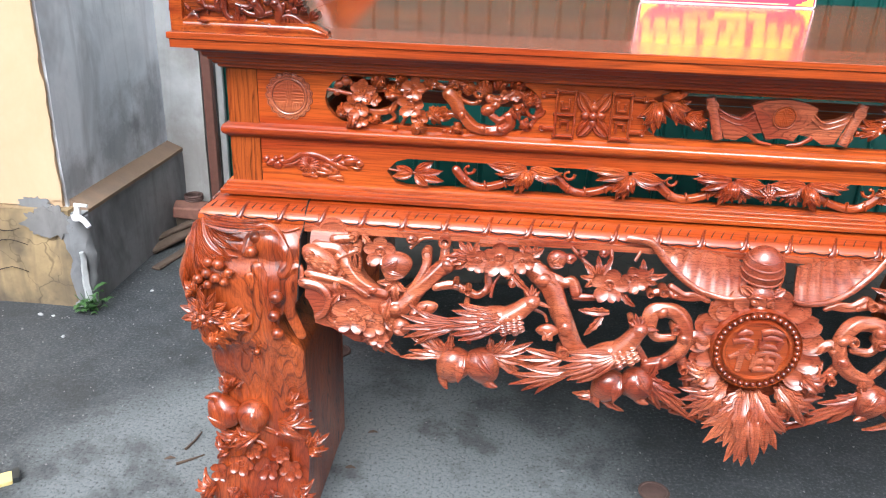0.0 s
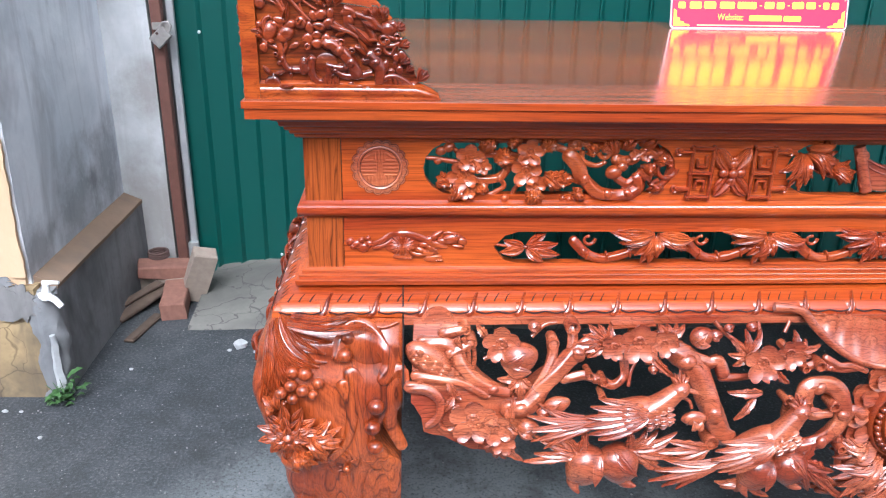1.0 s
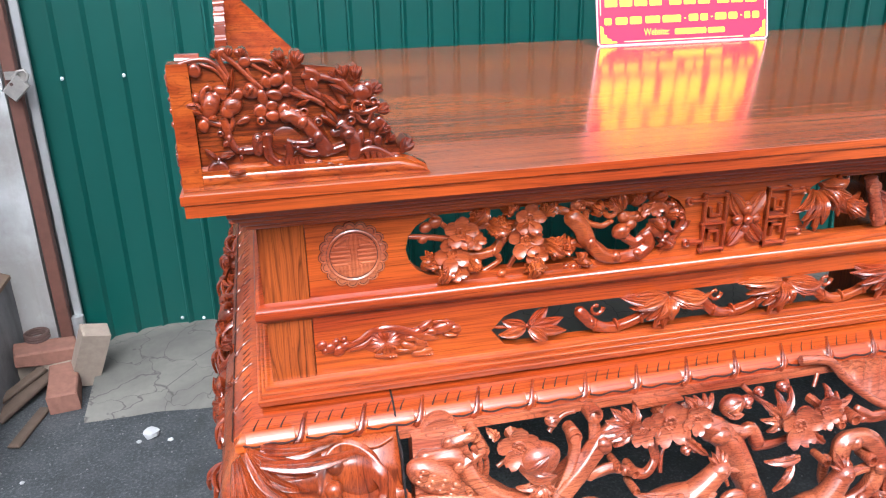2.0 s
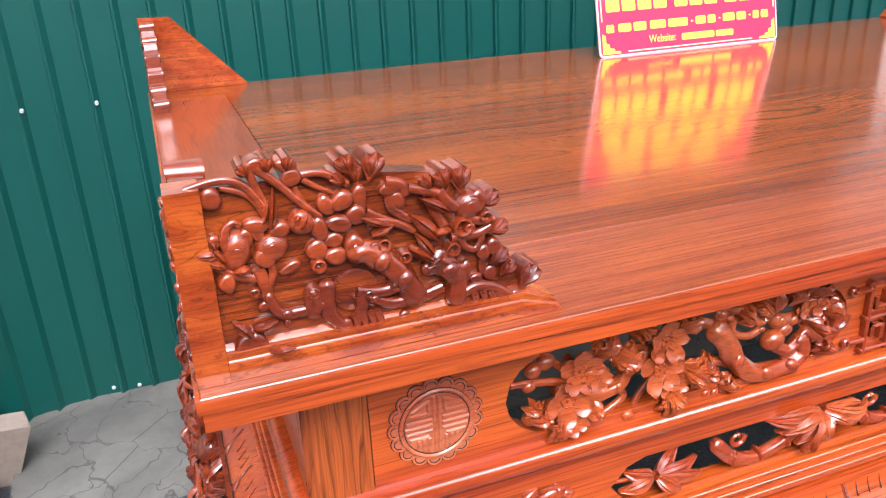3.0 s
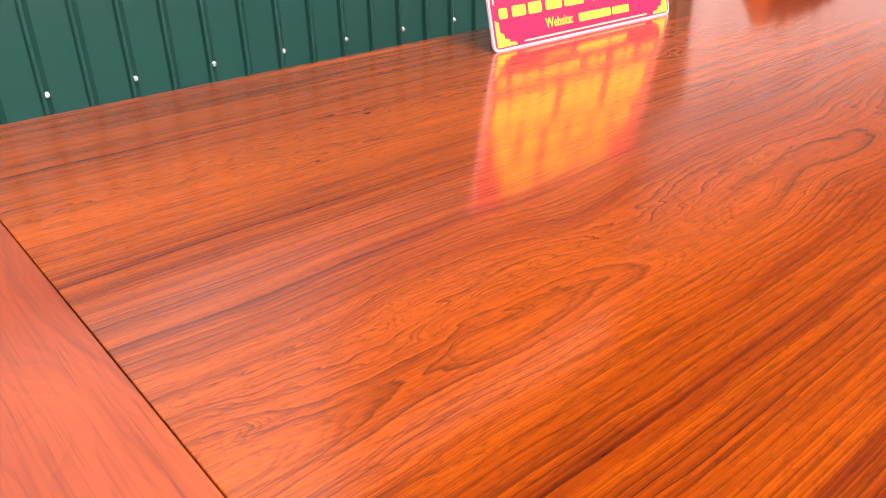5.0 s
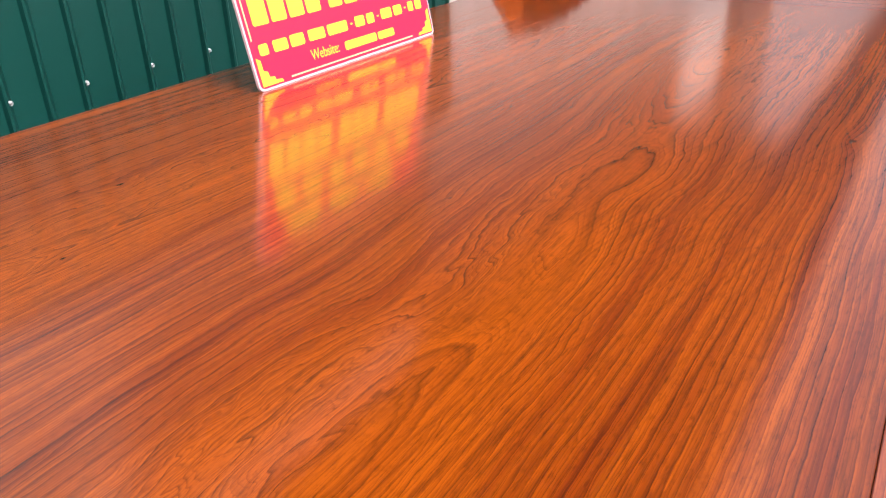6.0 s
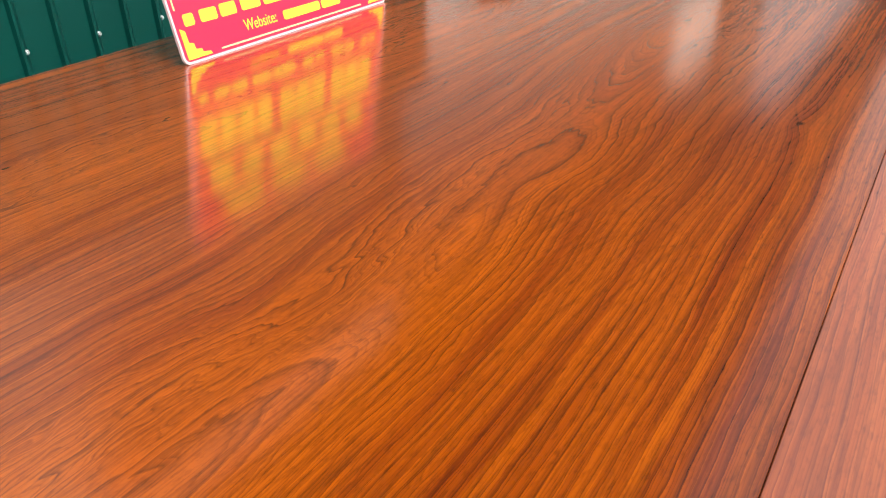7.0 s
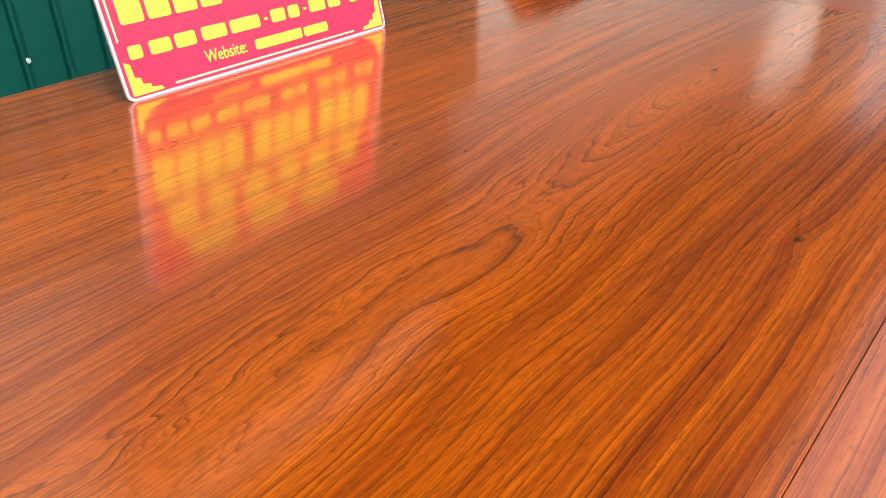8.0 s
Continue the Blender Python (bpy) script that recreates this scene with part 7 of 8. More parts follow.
    b([(0.180, 1.408), (0.181, 1.396), (0.197, 1.383)], 0.0051, 0.0036, 0, 0.006)
    b([(0.222, 1.405), (0.230, 1.394), (0.238, 1.388)], 0.0051, 0.0043, 0, 0.010)
    for p, q, wd in (((0.230, 1.386), (0.205, 1.401), 0.0051), ((0.221, 1.361), (0.195, 1.389), 0.0067), ((0.219, 1.364), (0.207, 1.380), 0.0036), ((0.216, 1.345), (0.198, 1.372), 0.0047), ((0.218, 1.340), (0.192, 1.359), 0.0039), ((0.231, 1.369), (0.213, 1.369), 0.0036), ((0.224, 1.349), (0.208, 1.339), 0.0039)):
        blade(p, q, wd)
    for p, ru, rv, turn in (((0.250, 1.388), 0.0130, 0.0122, 20), ((0.257, 1.391), 0.0071, 0.0095, 0), ((0.243, 1.389), 0.0059, 0.0083, 0), ((0.180, 1.414), 0.0087, 0.0059, 10), ((0.185, 1.402), 0.0059, 0.0079, 20), ((0.272, 1.345), 0.0067, 0.0079, 30), ((0.262, 1.341), 0.0059, 0.0071, 0)):
        lump(p, ru, rv, turn)
    # fluted leaf tips that break the top and the sloping edge
    for p, r, turn in (((0.144, 1.438), 0.0107, 110), ((0.151, 1.430), 0.0079, 90), ((0.166, 1.435), 0.0122, 70), ((0.226, 1.414), 0.0111, 110), ((0.242, 1.413), 0.0118, 85), ((0.268, 1.391), 0.0107, 30), ((0.276, 1.363), 0.0107, 20)):
        leaf_tip(p, r, turn)
    for p, r, turn in (((0.277, 1.335), 0.0103, 30), ((0.285, 1.322), 0.0087, 40), ((0.307, 1.310), 0.0130, 50), ((0.138, 1.428), 0.0079, 140), ((0.212, 1.413), 0.0071, 110)):
        leaf_tip(p, r, turn)
    for p, r, turn in (((0.065, 1.445), 0.0066, 130), ((0.082, 1.447), 0.0069, 90), ((0.098, 1.446), 0.0069, 80)):
        leaf_tip(p, r, turn)
    s = Shape(place)
    chamfer = ((-PY - 0.014, 1.2985), (-PY - 0.0115, 1.3005), (-PY - 0.001, 1.2905), (-PY + 0.0012, 1.2872), (-PY + 0.0012, 1.279), (-PY - 0.006, 1.278))
    s.rings([[(u, 1.271 + (z - 1.271) * k, w) for w, z in chamfer] for u, k in ((0.031, 1.0), (0.12, 1.0), (0.21, 1.0), (0.296, 1.0), (0.318, 0.7), (0.336, 0.3))])
    part("foot_rail", s, wood_stile, panel, "chamfered foot rail")
    for k in range(34):
        s = Shape(place)
        s.blob((0.0042, random.uniform(1.278, 1.43), -PY - random.uniform(0.003, 0.031)), 0.0035, random.uniform(0.004, 0.009), random.uniform(0.003, 0.006), random.uniform(-0.5, 0.5), 8, 5)
        part("carved_leaf", s, m, panel)
    return panel


def side_panel(flip_x, flip_y):
    """The short panel along the table's end, stepping down away from its corner."""
    s = Shape(lambda u, v, w: (W + w if flip_x else -w, D - u if flip_y else u, v))
    prof_ = [(PY + 0.034, 1.2705), (0.325, 1.2705), (0.325, 1.286), (0.300, 1.292), (0.296, 1.310), (0.262, 1.318), (0.262, 1.342), (0.222, 1.352), (0.218, 1.375), (0.178, 1.385), (0.174, 1.397), (0.128, 1.407), (0.124, 1.422), (0.085, 1.427), (PY + 0.034, 1.429)]
    s.board(prof_, [], -0.038, -0.010)
    knobs = []
    for k in range(60 if not flip_y and not flip_x else 20):
        u = random.uniform(0.06, 0.29)
        v = random.uniform(1.285, 1.43 - (u - 0.06) * 0.6)
        knobs.append((u, v, random.uniform(0.008, 0.018), random.random() * 3))
    ob = part("side_panel", s, wood_relief, table, "short stepped end panel with carved edge")
    for u, v in ((0.105, 1.428), (0.15, 1.400), (0.2, 1.370), (0.242, 1.338), (0.28, 1.309), (0.31, 1.284)):
        roll = Shape(s.place)
        roll.tube([(u, v, -0.040), (u, v, -0.0085)], 0.012, 0.012, 12, 1, 1)
        part("edge_roll", roll, wood_relief, ob)
    for u, v, r, a in knobs:
        s = Shape(s.place)
        s.blob((u, v, -0.010), r, 0.007, 0.006, a, 8, 5)
        part("carved_leaf", s, wood_relief, ob)


def back_panel(flip_x):
    s = Shape(front_r if flip_x else front)
    y = DT - 0.026
    s.board([(0.006, 1.2705), (0.238, 1.2705), (0.238, 1.275), (0.078, 1.444), (0.006, 1.446)], [], -y - 0.022, -y)
    part("back_panel", s, wood_stile, table, "plain sloping back corner panel")


for place in ALL:
    front_panel(place)
for fx in (0, 1):
    side_panel(fx, 0)
    side_panel(fx, 1)
    back_panel(fx)

# ---------------------------------------------------------------- the sign on the table
sign = new("shop_sign")
SX0, SX1, SY, SZ = 1.153, 1.750, 1.279, 1.2702
LEAN = radians(12)
tagged(sign, "red acrylic shop sign with yellow lettering standing on the tabletop", "sign")


def sign_place(u, v, w):
    return (SX0 + u, SY + v * math.sin(LEAN) - w * math.cos(LEAN), SZ + v * math.cos(LEAN) + w * math.sin(LEAN))


SW, SH = SX1 - SX0, 0.40
s = Shape(sign_place)
s.board(rounded(0, SW, 0.0, SH, 0.012), [], -0.006, 0.0)
part("acrylic_plate", s, sign_edge, sign, "clear pinkish acrylic edge", 20)
s = Shape(sign_place)
s.board(rounded(0.004, SW - 0.004, 0.004, SH - 0.004, 0.010), [], 0.0, 0.0006)
part("red_face", s, sign_red, sign, "", 20)


def bars(name, rows, material=None):
    for u0, u1, v0, v1 in rows:
        s = Shape(sign_place)
        s.board(rounded(u0, u1, v0, v1, min(0.004, (v1 - v0) * 0.3, (u1 - u0) * 0.3), 2), [], 0.0006, 0.0014)
        part(name, s, material or sign_yellow, sign, "", 0)


# number row, small lines of bars, heading rows
x = 0.027
row = []
for wd in (0.050, 0.050, 0.051, 0.050, 0, 0.050, 0.050, 0.050, 0, 0.050, 0.050, 0.050):
    if not wd:
        x += 0.018
        continue
    row.append((x, x + wd - 0.008, 0.117, 0.205))
    x += wd
bars("number_bar", row)
bars("address_bar", [(0.024, 0.048, 0.063, 0.084), (0.062, 0.102, 0.063, 0.085), (0.110, 0.150, 0.063, 0.086), (0.163, 0.213, 0.064, 0.086), (0.222, 0.286, 0.064, 0.086), (0.297, 0.304, 0.073, 0.077), (0.313, 0.346, 0.065, 0.087), (0.354, 0.380, 0.065, 0.087), (0.391, 0.398, 0.074, 0.078), (0.406, 0.446, 0.066, 0.088), (0.454, 0.486, 0.066, 0.088), (0.496, 0.503, 0.075, 0.079), (0.511, 0.532, 0.066, 0.088), (0.540, 0.565, 0.066, 0.088)])
bars("web_bar", [(0.264, 0.374, 0.026, 0.044), (0.380, 0.440, 0.026, 0.043)])
bars("rule", [(0.089, 0.505, 0.0095, 0.0125), (0.0105, 0.0135, 0.093, 0.30), (SW - 0.0135, SW - 0.0105, 0.093, 0.30)], sign_rule)
bars("heading_bar", [(0.05 + 0.085 * k, 0.05 + 0.085 * k + 0.062, 0.225, 0.29) for k in range(6)] + [(0.09 + 0.14 * k, 0.09 + 0.14 * k + 0.11, 0.312, 0.365) for k in range(3)])
for u, flip in ((0.010, 1), (SW - 0.010, -1)):
    s = Shape(sign_place)
    outline = [(u, 0.0075), (u + flip * 0.056, 0.0075), (u + flip * 0.053, 0.013), (u + flip * 0.036, 0.015), (u + flip * 0.035, 0.021), (u + flip * 0.022, 0.023), (u + flip * 0.021, 0.033), (u + flip * 0.011, 0.036), (u + flip * 0.010, 0.056), (u, 0.062)]
    s.board(outline if flip > 0 else outline[::-1], [], 0.0006, 0.0014)
    part("corner_ornament", s, sign_yellow, sign, "stepped yellow corner ornament", 0)
text = bpy.data.curves.new("website_word", "FONT")
text.body = "Website:"
text.size = 0.030
text.extrude = 0.0004
word_curve = bpy.data.objects.new("website_word", text)
scene.collection.objects.link(word_curve)
bpy.context.view_layer.update()
word_mesh = bpy.data.meshes.new_from_object(word_curve.evaluated_get(bpy.context.evaluated_depsgraph_get()))
bpy.data.objects.remove(word_curve)
word_mesh.materials.clear()
word_mesh.materials.append(sign_yellow)
for v in word_mesh.vertices:
    v.co = sign_place(0.157 + v.co.x * 0.80, 0.0275 + v.co.y, 0.0011 + v.co.z)
word = new("website_word", word_mesh)
word.parent = sign


# ---------------------------------------------------------------- the gate post and its lock
def straight_part(name, material, parent, build, label="", smooth=40):
    s = Shape(straight)
    build(s)
    return part(name, s, material, parent, label, smooth)


def prism(s, x0, x1, y0, y1, z0, z1, bevel=0.003):
    b = bevel
    ring = [(x0 + b, y0), (x1 - b, y0), (x1, y0 + b), (x1, y1 - b), (x1 - b, y1), (x0 + b, y1), (x0, y1 - b), (x0, y0 + b)]
    s.rings([[(x, y, z) for x, y in ring] for z in (z0, z1)])


def rod(s, pts, r0, r1=None, seg=8):
    """A round bar through points in world axes."""
    r1 = r0 if r1 is None else r1
    P_ = [Vector(p) for p in pts]
    loops = []
    for i, p in enumerate(P_):
        d = (P_[min(i + 1, len(P_) - 1)] - P_[max(i - 1, 0)]).normalized()
        a = d.orthogonal().normalized() if i == 0 else (a - d * a.dot(d)).normalized()
        c = d.cross(a)
        r = r0 + (r1 - r0) * i / max(1, len(P_) - 1)
        loops.append([tuple(p + a * r * math.cos(t) + c * r * math.sin(t)) for t in [2 * math.pi * j / seg for j in range(seg)]])
    s.rings(loops)


gate_post = new("gate_post")
gate_post.location = (0, 0, 0)
tagged(gate_post, "rusty brown steel gate post with a pale steel edge strip", "gate post")
straight_part("post_tube", rust_steel, gate_post, lambda s: prism(s, -0.772, -0.727, 2.075, 2.12, 0.0, 3.3), "", 30)
straight_part("edge_strip", pale_steel, gate_post, lambda s: prism(s, -0.722, -0.690, 2.13, 2.15, 0.16, 3.3), "pale galvanised strip", 30)
straight_part("foot_plate", pale_steel, gate_post, lambda s: prism(s, -0.735, -0.682, 2.10, 2.128, 0.0, 0.19), "", 30)

lock = new("padlock")
lock.location = (0, 0, 0)
tagged(lock, "worn steel padlock hanging from the gate post hasp", "padlock")


def lock_body(s):
    c, ax, up = Vector((-0.728, 2.045, 1.130)), Vector((0.72, 0, 0.69)), Vector((-0.69, 0, 0.72))
    loops = []
    for y, k in ((-0.014, 0.003), (-0.010, 0.0), (0.010, 0.0), (0.014, 0.003)):
        ring = []
        for a, b in ((-0.038, -0.029), (0.038, -0.029), (0.038, 0.029), (-0.038, 0.029)):
            a, b = a - math.copysign(k, a), b - math.copysign(k, b)
            p = c + ax * a + up * b
            ring.append((p.x, p.y + y, p.z))
        loops.append(ring)
    s.rings(loops)


straight_part("body", lock_steel, lock, lock_body, "", 30)
straight_part("shackle", lock_steel, lock, lambda s: rod(s, [(-0.735, 2.045, 1.165), (-0.715, 2.045, 1.188), (-0.692, 2.045, 1.192), (-0.682, 2.045, 1.175), (-0.69, 2.045, 1.155), (-0.718, 2.045, 1.148)], 0.0055), "")
straight_part("hasp", lock_steel, lock, lambda s: prism(s, -0.765, -0.690, 2.062, 2.0745, 1.158, 1.186), "flat steel hasp", 30)
straight_part("key_slot", rust_iron, lock, lambda s: rod(s, [(-0.738, 2.032, 1.146), (-0.738, 2.029, 1.146)], 0.006), "")

# ---------------------------------------------------------------- tap at the wall corner
tap = new("water_tap")
tap.location = (0, 0, 0)
tagged(tap, "white plastic garden tap fixed to the wall corner", "tap")
TX, TY, TZ = -0.905, 1.10, 0.392
straight_part("pipe", white_plastic, tap, lambda s: rod(s, [(TX - 0.052, TY + 0.03, TZ - 0.006), (TX - 0.03, TY - 0.005, TZ - 0.004), (TX, TY - 0.02, TZ + 0.006)], 0.011, 0.012, 10))
straight_part("body", white_plastic, tap, lambda s: rod(s, [(TX - 0.012, TY - 0.02, TZ - 0.002), (TX - 0.006, TY - 0.02, TZ + 0.03), (TX - 0.004, TY - 0.02, TZ + 0.052)], 0.0155, 0.011, 10))
straight_part("spout", white_plastic, tap, lambda s: rod(s, [(TX - 0.006, TY - 0.022, TZ + 0.012), (TX + 0.022, TY - 0.03, TZ + 0.0), (TX + 0.045, TY - 0.038, TZ - 0.022)], 0.0125, 0.010, 10))
straight_part("handle", white_plastic, tap, lambda s: rod(s, [(TX - 0.012, TY - 0.02, TZ + 0.058), (TX + 0.012, TY - 0.024, TZ + 0.06), (TX + 0.044, TY - 0.03, TZ + 0.062)], 0.0085, 0.006, 8))
straight_part("collar", pale_steel, tap, lambda s: rod(s, [(TX - 0.058, TY + 0.036, TZ - 0.007), (TX - 0.046, TY + 0.022, TZ - 0.0055)], 0.017, 0.016, 10))

# the broken wall corner under the tap, with a run of pale lime
corner = Shape(straight)
loops = []
for k in range(19):
    z = 0.40 * k / 18 - 0.01
    ring = []
    for i, (x, y) in enumerate(((-0.99, 1.09), (-0.965, 1.082), (-0.945, 1.086), (-0.925, 1.092), (-0.908, 1.104), (-0.898, 1.125), (-0.902, 1.15), (-0.99, 1.15))):
        n = noise.noise_vector((x * 30, y * 30, z * 16)) * 0.02
        ring.append((x + n.x, y + n.y, z))
    loops.append(ring)
corner.rings(loops)
tagged(mesh_object("wall_corner", corner, cement_dark, smooth=50), "crumbling dark plaster corner below the tap", "wall corner", kind="structure")
lime = Shape(straight)
loops = []
for k in range(13):
    z = 0.015 + 0.235 * k / 12
    n = noise.noise((z * 21, 2.0, 0)) * 0.007
    hw = 0.016 + 0.005 * noise.noise((z * 17, 9, 1)) - 0.007 * (k / 12) ** 2
    ring = [(-0.921 + n - hw, 1.083, z), (-0.921 + n, 1.072, z), (-0.921 + n + hw, 1.084, z), (-0.921 + n + hw * 0.5, 1.098, z), (-0.921 + n - hw * 0.5, 1.098, z)]
    loops.append(ring)
lime.rings(loops)
tagged(mesh_object("lime_run", lime, rubble_white, smooth=60), "white lime run down the wall corner", "lime run", kind="structure")


def patch(name, cx, cz, w, h, y, material, seed, label):
    """A ragged flake of plaster on the yellow wall."""
    s = Shape(front)
    pts = []
    for i in range(60):
        a = 2 * math.pi * i / 60
        k = 1 + 0.45 * noise.noise((math.cos(a) * 1.7 + seed, math.sin(a) * 1.7, seed)) + 0.3 * noise.noise((math.cos(a) * 5 + seed, math.sin(a) * 5, 1)) + 0.16 * noise.noise((math.cos(a) * 13 + seed, math.sin(a) * 13, 1))
        pts.append((cx + w * k * math.cos(a), cz + h * k * math.sin(a)))
    s.board(pts, [], -y - 0.004, -y)
    tagged(mesh_object(name, s, material, smooth=20), label, "plaster patch", kind="structure")


patch("plaster_patch", -1.06, 0.365, 0.08, 0.055, 1.0815, cement_dust, 1.0, "grey patch of bare mortar on the yellow foot")
patch("plaster_patch", -1.10, 0.432, 0.075, 0.022, 1.118, cement_dark, 4.0, "dark scar where the yellow plaster broke away")
patch("plaster_patch", -1.0, 0.375, 0.055, 0.06, 1.0795, cement_dust, 7.0, "grey patch of bare mortar on the yellow foot")
for k, (x0, z0, n_) in enumerate(((-1.42, 0.275, 9), (-1.40, 0.155, 8), (-1.3, 0.33, 5))):
    s = Shape(straight)
    pts = [(x0 + 0.035 * i, 1.0835, z0 + 0.012 * math.sin(i * 1.3 + k) + 0.01 * noise.noise((i * 0.7, k, 0))) for i in range(n_)]
    rod(s, pts, 0.0028, 0.0012, 6)
    tagged(mesh_object("wall_crack", s, joint_black), "dark crack in the ochre plaster", "wall crack", kind="structure")
# ragged end of the yellow paint where it meets the grey wall
s = Shape(front)
edge = [(XG - 0.05, 0.45)] + [(XG - 0.004 + 0.012 * noise.noise((z * 0.21, 3, 0)) + 0.006 * noise.noise((z * 0.9, 1, 0)), 0.45 + 0.02 * z) for z in range(0, 140)] + [(XG - 0.05, 3.24)]
s.board(edge, [], -1.13, -1.119)
tagged(mesh_object("plaster_edge", s, yellow_paint, smooth=20), "ragged cream plaster edge against the grey wall", "plaster edge", kind="structure")

# ---------------------------------------------------------------- weeds at the corner
weed = new("weed")
weed.location = (-0.9, 1.06, 0)
tagged(weed, "small green leafy weed growing at the wall foot", "weed")
weed_leaf_rng = random.Random(5)


def world_leaf(s, base, tip, width, droop):
    b, t = Vector(base), Vector(tip)
    d = t - b
    side = d.cross(Vector((0, 0, 1))).normalized()
    loops = []
    for i in range(7):
        q = i / 6
        h = width * math.sin(math.pi * min(1, 0.1 + 0.9 * q)) * (1.15 if i % 2 else 0.85) + 0.0006
        m = b + d * q + Vector((0, 0, droop * math.sin(math.pi * q)))
        loops.append([tuple(m - side * h + Vector((0, 0, 0.2 * h))), tuple(m + Vector((0, 0, -0.0005))), tuple(m + side * h + Vector((0, 0, 0.2 * h))), tuple(m + Vector((0, 0, -0.0015)))])
    s.rings(loops)


for k in range(34):
    s = Shape(lambda u, v, w: (u + 0.9, v - 1.06, w))
    bx = -0.905 + weed_leaf_rng.uniform(-0.05, 0.05)
    by = 1.055 + weed_leaf_rng.uniform(-0.035, 0.04)
    bz = weed_leaf_rng.uniform(0.004, 0.11) if bx > -0.91 else weed_leaf_rng.uniform(0.004, 0.04)
    a = weed_leaf_rng.uniform(-2.6, 0.8)
    L = weed_leaf_rng.uniform(0.022, 0.05)
    world_leaf(s, (bx, by, bz), (bx + L * math.cos(a), by + L * math.sin(a), bz + weed_leaf_rng.uniform(-0.006, 0.02)), L * 0.3, 0.008)
    part("leaf", s, leaf_green, weed)
for k in range(5):
    s = Shape(lambda u, v, w: (u + 0.9, v - 1.06, w))
    rod(s, [(-0.905, 1.075, 0.0), (-0.905 + 0.02 * (k - 2), 1.06, 0.05), (-0.905 + 0.025 * (k - 2), 1.045, 0.08 + 0.01 * k)], 0.002, 0.001, 5)
    part("stem", s, leaf_green, weed)

# ---------------------------------------------------------------- rubble by the pier
def loose_block(name, size, m, material, label, category, group="", holes=False, chip=0.006, seed=0):
    s = Shape(straight)
    a, b, c = [v / 2 for v in size]
    e = 0.006
    loops = []
    for z, k in ((-c, e), (-c + e, 0), (0, 0), (c - e, 0), (c, e)):
        ring = []
        for x, y in ((-a + k, -b), (0, -b), (a - k, -b), (a, -b + k), (a, 0), (a, b - k), (a - k, b), (0, b), (-a + k, b), (-a, b - k), (-a, 0), (-a, -b + k)):
            n = noise.noise_vector((x * 17 + seed, y * 17, z * 17)) * chip
            ring.append((x * (1 - (k / a if abs(x) == a else 0)) + n.x, y * (1 - (k / b if abs(y) == b else 0)) + n.y, z + n.z * 0.6))
        loops.append(ring)
    s.rings(loops)
    ob = mesh_object(name, s, material, smooth=35)
    ob.matrix_world = m
    return tagged(ob, label, category, group)


loose_block("brick", (0.105, 0.215, 0.085), pose(-0.715, 1.79, 0.046, 6, 0, 8), brick_red, "red clay brick lying flat on the asphalt", "brick", "rubble bricks", seed=1)
loose_block("brick", (0.22, 0.10, 0.06), pose(-0.80, 1.945, 0.128, 4, 5, 14), brick_red, "dusty red brick lying across the pile", "brick", "rubble bricks", seed=5)
loose_block("brick", (0.10, 0.21, 0.095), pose(-0.80, 1.955, 0.048, 0, 0, 70), brick_grey, "mortar-covered brick under the pile", "brick", "rubble bricks", seed=8)
loose_block("brick", (0.10, 0.072, 0.26), pose(-0.625, 1.86, 0.135, 18, 16, 22), brick_grey, "mortar-covered brick leaning upright beside the concrete ramp", "brick", "rubble bricks", seed=9)
loose_block("timber_offcut", (0.055, 0.28, 0.022), pose(-0.858, 1.78, 0.035, 8, 10, -28), old_timber, "weathered dark timber offcut on the asphalt", "timber", "timber offcuts", chip=0.003, seed=2)
loose_block("timber_offcut", (0.04, 0.26, 0.02), pose(-0.885, 1.80, 0.060, 9, 4, -36), old_timber, "weathered dark timber offcut lying on another", "timber", "timber offcuts", chip=0.003, seed=3)
loose_block("timber_offcut", (0.042, 0.24, 0.018), pose(-0.80, 1.60, 0.0095, 0, 0, -12), old_timber, "dark flat timber offcut lying on the asphalt", "timber", "timber offcuts", chip=0.003, seed=4)
coil = Shape(straight)
for k in range(3):
    rod(coil, [(-0.835 + 0.042 * math.cos(a), 2.0 + 0.042 * math.sin(a), 0.168 + 0.010 * k) for a in [2 * math.pi * i / 18 + k for i in range(20)]], 0.006, 0.006, 6)
tagged(mesh_object("wire_coil", coil, rust_iron), "small coil of rusty wire on the brick pile", "wire coil")


def stone(x, y, r, material, seed, name="rubble_stone", label="broken piece of white plaster on the asphalt", category="rubble"):
    s = Shape(straight)
    loops = []
    for i in range(7):
        a = math.pi * (0.06 + 0.88 * i / 6)
        ring = []
        for j in range(9):
            b_ = 2 * math.pi * j / 9
            k = 1 + 0.4 * noise.noise((math.cos(b_) * math.sin(a) * 1.6 + seed, math.sin(b_) * 1.6, math.cos(a) * 1.6))
            ring.append((x + r * k * math.sin(a) * math.cos(b_), y + r * k * math.sin(a) * math.sin(b_) * 0.8, r * 0.5 - r * 0.55 * k * math.cos(a)))
        loops.append(ring)
    s.rings(loops)
    return tagged(mesh_object(name, s, material, smooth=25), label, category, "plaster rubble")


stone(*(-0.374, 1.440), 0.032, rubble_white, 3)
stone(*(-0.411, 1.413), 0.009, rubble_white, 7)
stone(*(-0.306, 1.398), 0.010, rubble_white, 11)
stone(*(-0.749, 1.275), 0.008, rubble_white, 13)
stone(*(-0.904, 0.847), 0.008, rubble_white, 17)
stone(*(-1.084, 1.000), 0.010, rubble_white, 19)
stone(*(-1.030, 0.999), 0.007, rubble_white, 23)


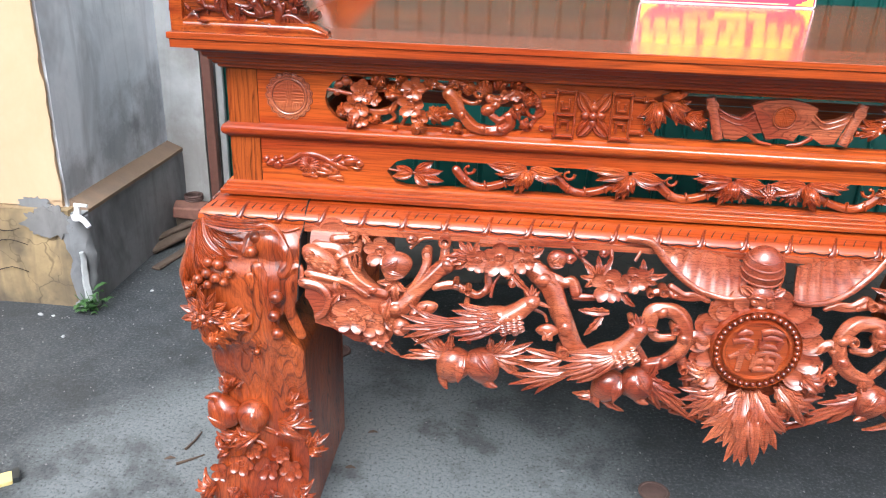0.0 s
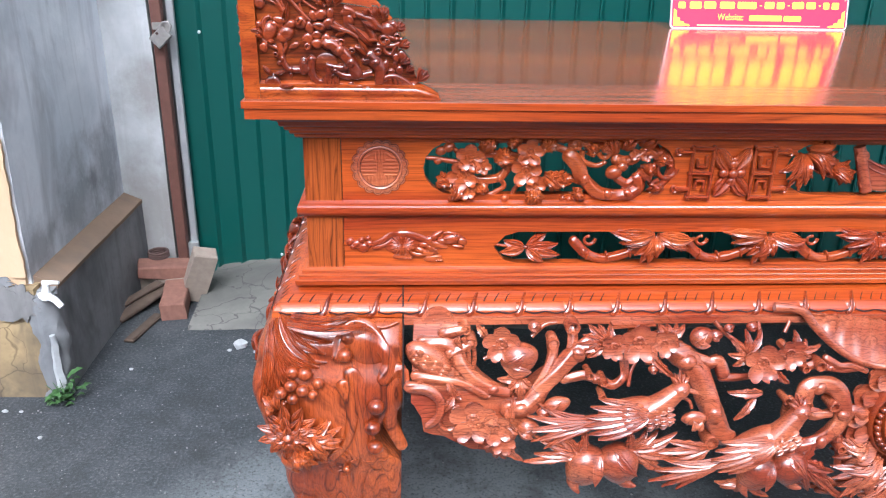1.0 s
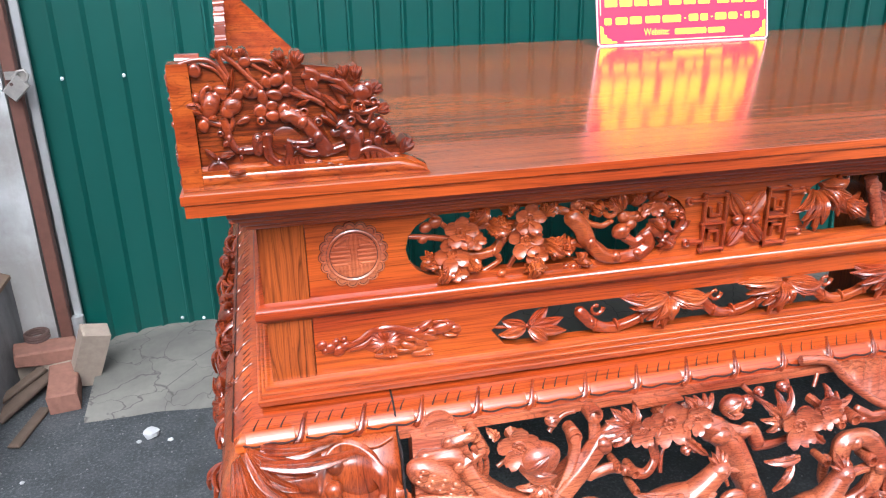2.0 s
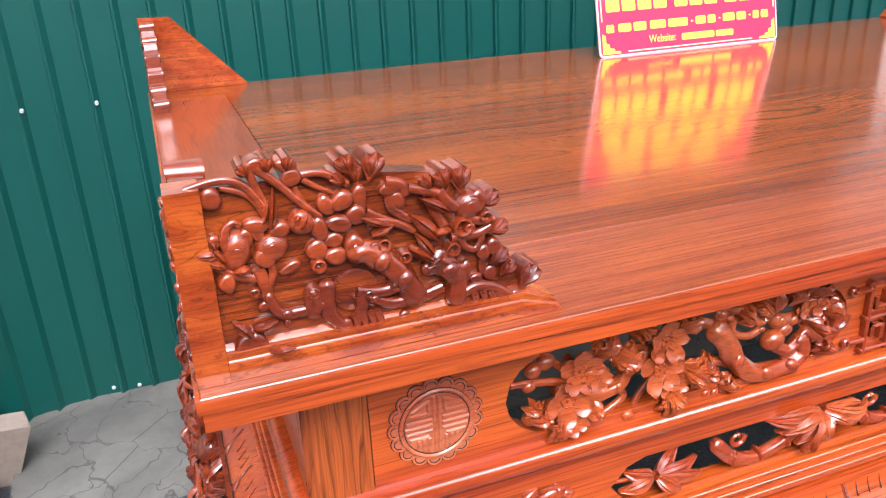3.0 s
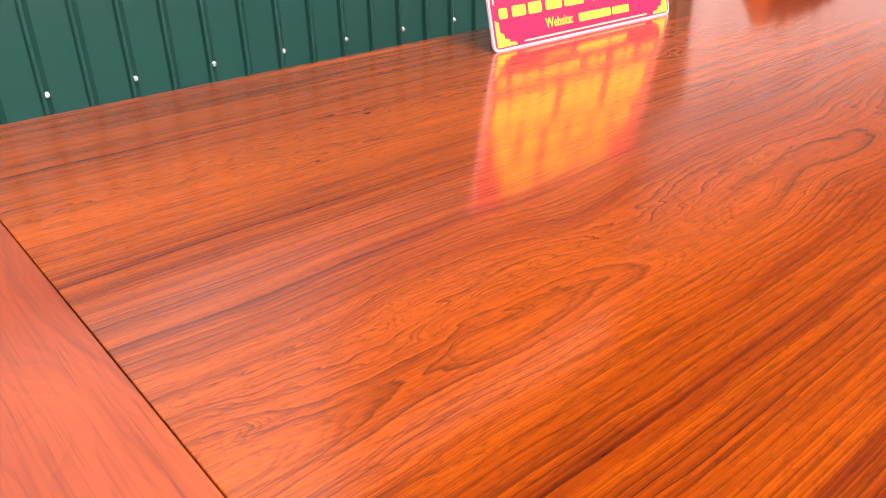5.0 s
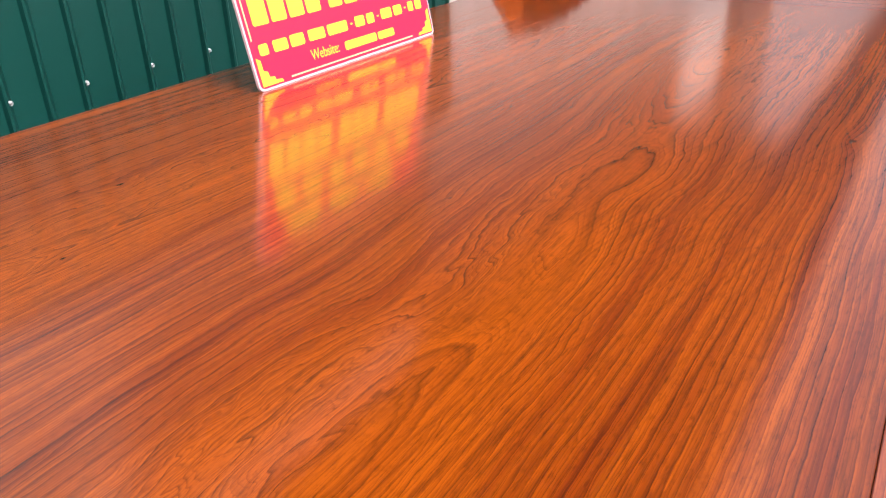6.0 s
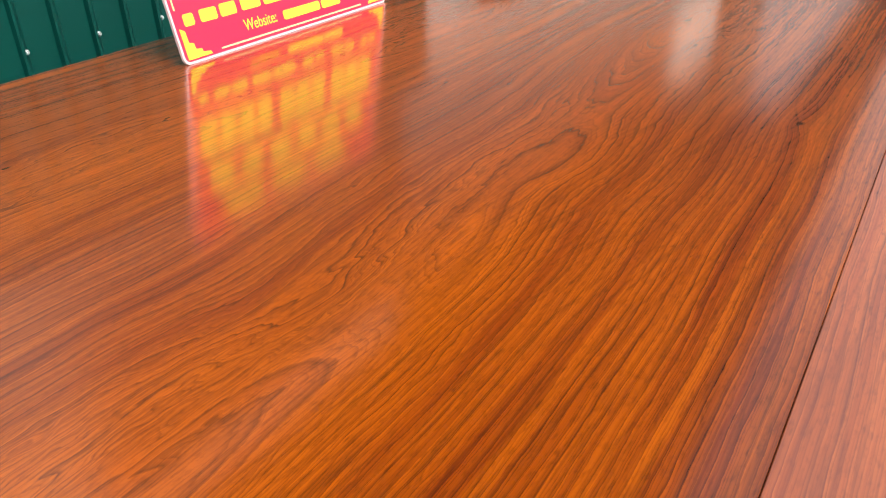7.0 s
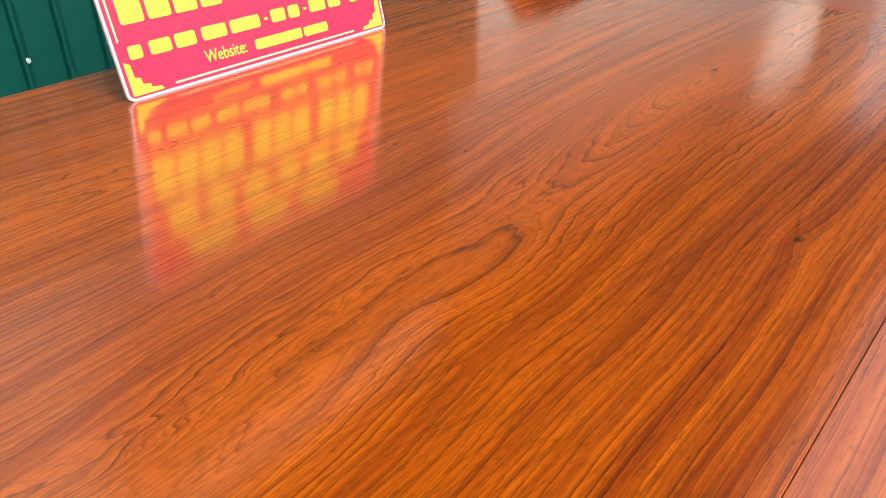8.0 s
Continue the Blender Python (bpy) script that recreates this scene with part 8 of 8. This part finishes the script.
# ---------------------------------------------------------------- small things on the asphalt
def iron_cap(x, y, r):
    s = Shape(lambda u, v, w: (x + u, y + v, w))
    s.lathe((0, 0, 0), [(r, -0.004), (r, 0.004), (r * 0.86, 0.006), (r * 0.8, 0.003), (r * 0.5, 0.003), (r * 0.42, 0.005), (0.001, 0.005)], 24)
    tagged(mesh_object("iron_cap", s, rust_iron), "small round rusty iron cap set in the asphalt", "iron cap", "iron caps")


iron_cap(*(0.148, 0.899), 0.045)
iron_cap(*(1.214, 0.247), 0.045)
for k, (p, q) in enumerate((((-0.168, 0.344), (-0.183, 0.253)), ((-0.118, 0.237), (-0.183, 0.183)))):
    s = Shape(straight)
    rod(s, [(p[0], p[1], 0.003), ((p[0] + q[0]) / 2 + 0.004, (p[1] + q[1]) / 2, 0.005), (q[0], q[1], 0.004)], 0.002, 0.005, 6)
    tagged(mesh_object("twig", s, old_timber), "short dark twig on the asphalt", "twig", "twigs")
for k, p in enumerate(((0.326, 0.234), (0.363, 0.412), (-0.211, 0.201))):
    s = Shape(lambda u, v, w: (p[0] + u, p[1] + v, w))
    world_leaf(s, (-0.016, 0.0, 0.003), (0.016, 0.004 * k, 0.004), 0.007, 0.003)
    tagged(mesh_object("dead_leaf", s, old_timber), "small dark dead leaf on the asphalt", "dead leaf", "dead leaves")
scrap = new("packet_scrap")
scrap.location = (*(-0.631, 0.055), 0)
tagged(scrap, "crumpled yellow and black packet scrap on the asphalt", "litter")
s = Shape(straight)
prism(s, -0.05, 0.02, -0.03, 0.02, 0.001, 0.012)
ob = part("yellow_end", s, plain("packet_yellow", (0.75, 0.6, 0.25), 0.5), scrap)
s = Shape(straight)
prism(s, 0.0205, 0.04, -0.026, 0.022, 0.001, 0.016)
part("black_end", s, plain("packet_black", (0.03, 0.035, 0.035), 0.5), scrap)
scrap.rotation_euler = (0, 0, 0.6)

# loose chips of stone strewn over the yard
rng = random.Random(11)
chips = Shape(straight)
for k in range(1500):
    x, y = rng.uniform(-1.6, 2.0), rng.uniform(-0.9, 1.6)
    if x < -0.9 and y > 1.05:
        continue
    r = rng.uniform(0.0012, 0.0042)
    a = rng.uniform(0, 3)
    ring = [(x + r * math.cos(a + t) * rng.uniform(0.7, 1.2), y + r * math.sin(a + t), 0.0) for t in (0, 1.6, 3.1, 4.6)]
    chips.rings([ring, [(x + (px_ - x) * 0.6, y + (py_ - y) * 0.6, r * 0.8) for px_, py_, _ in ring]])
tagged(mesh_object("stone_chips", chips, plain("chip_grey", (0.2, 0.2, 0.2), 0.9, 0, 0.6, 15.0), smooth=0), "loose pale stone chips strewn over the asphalt", "gravel", kind="stuff")
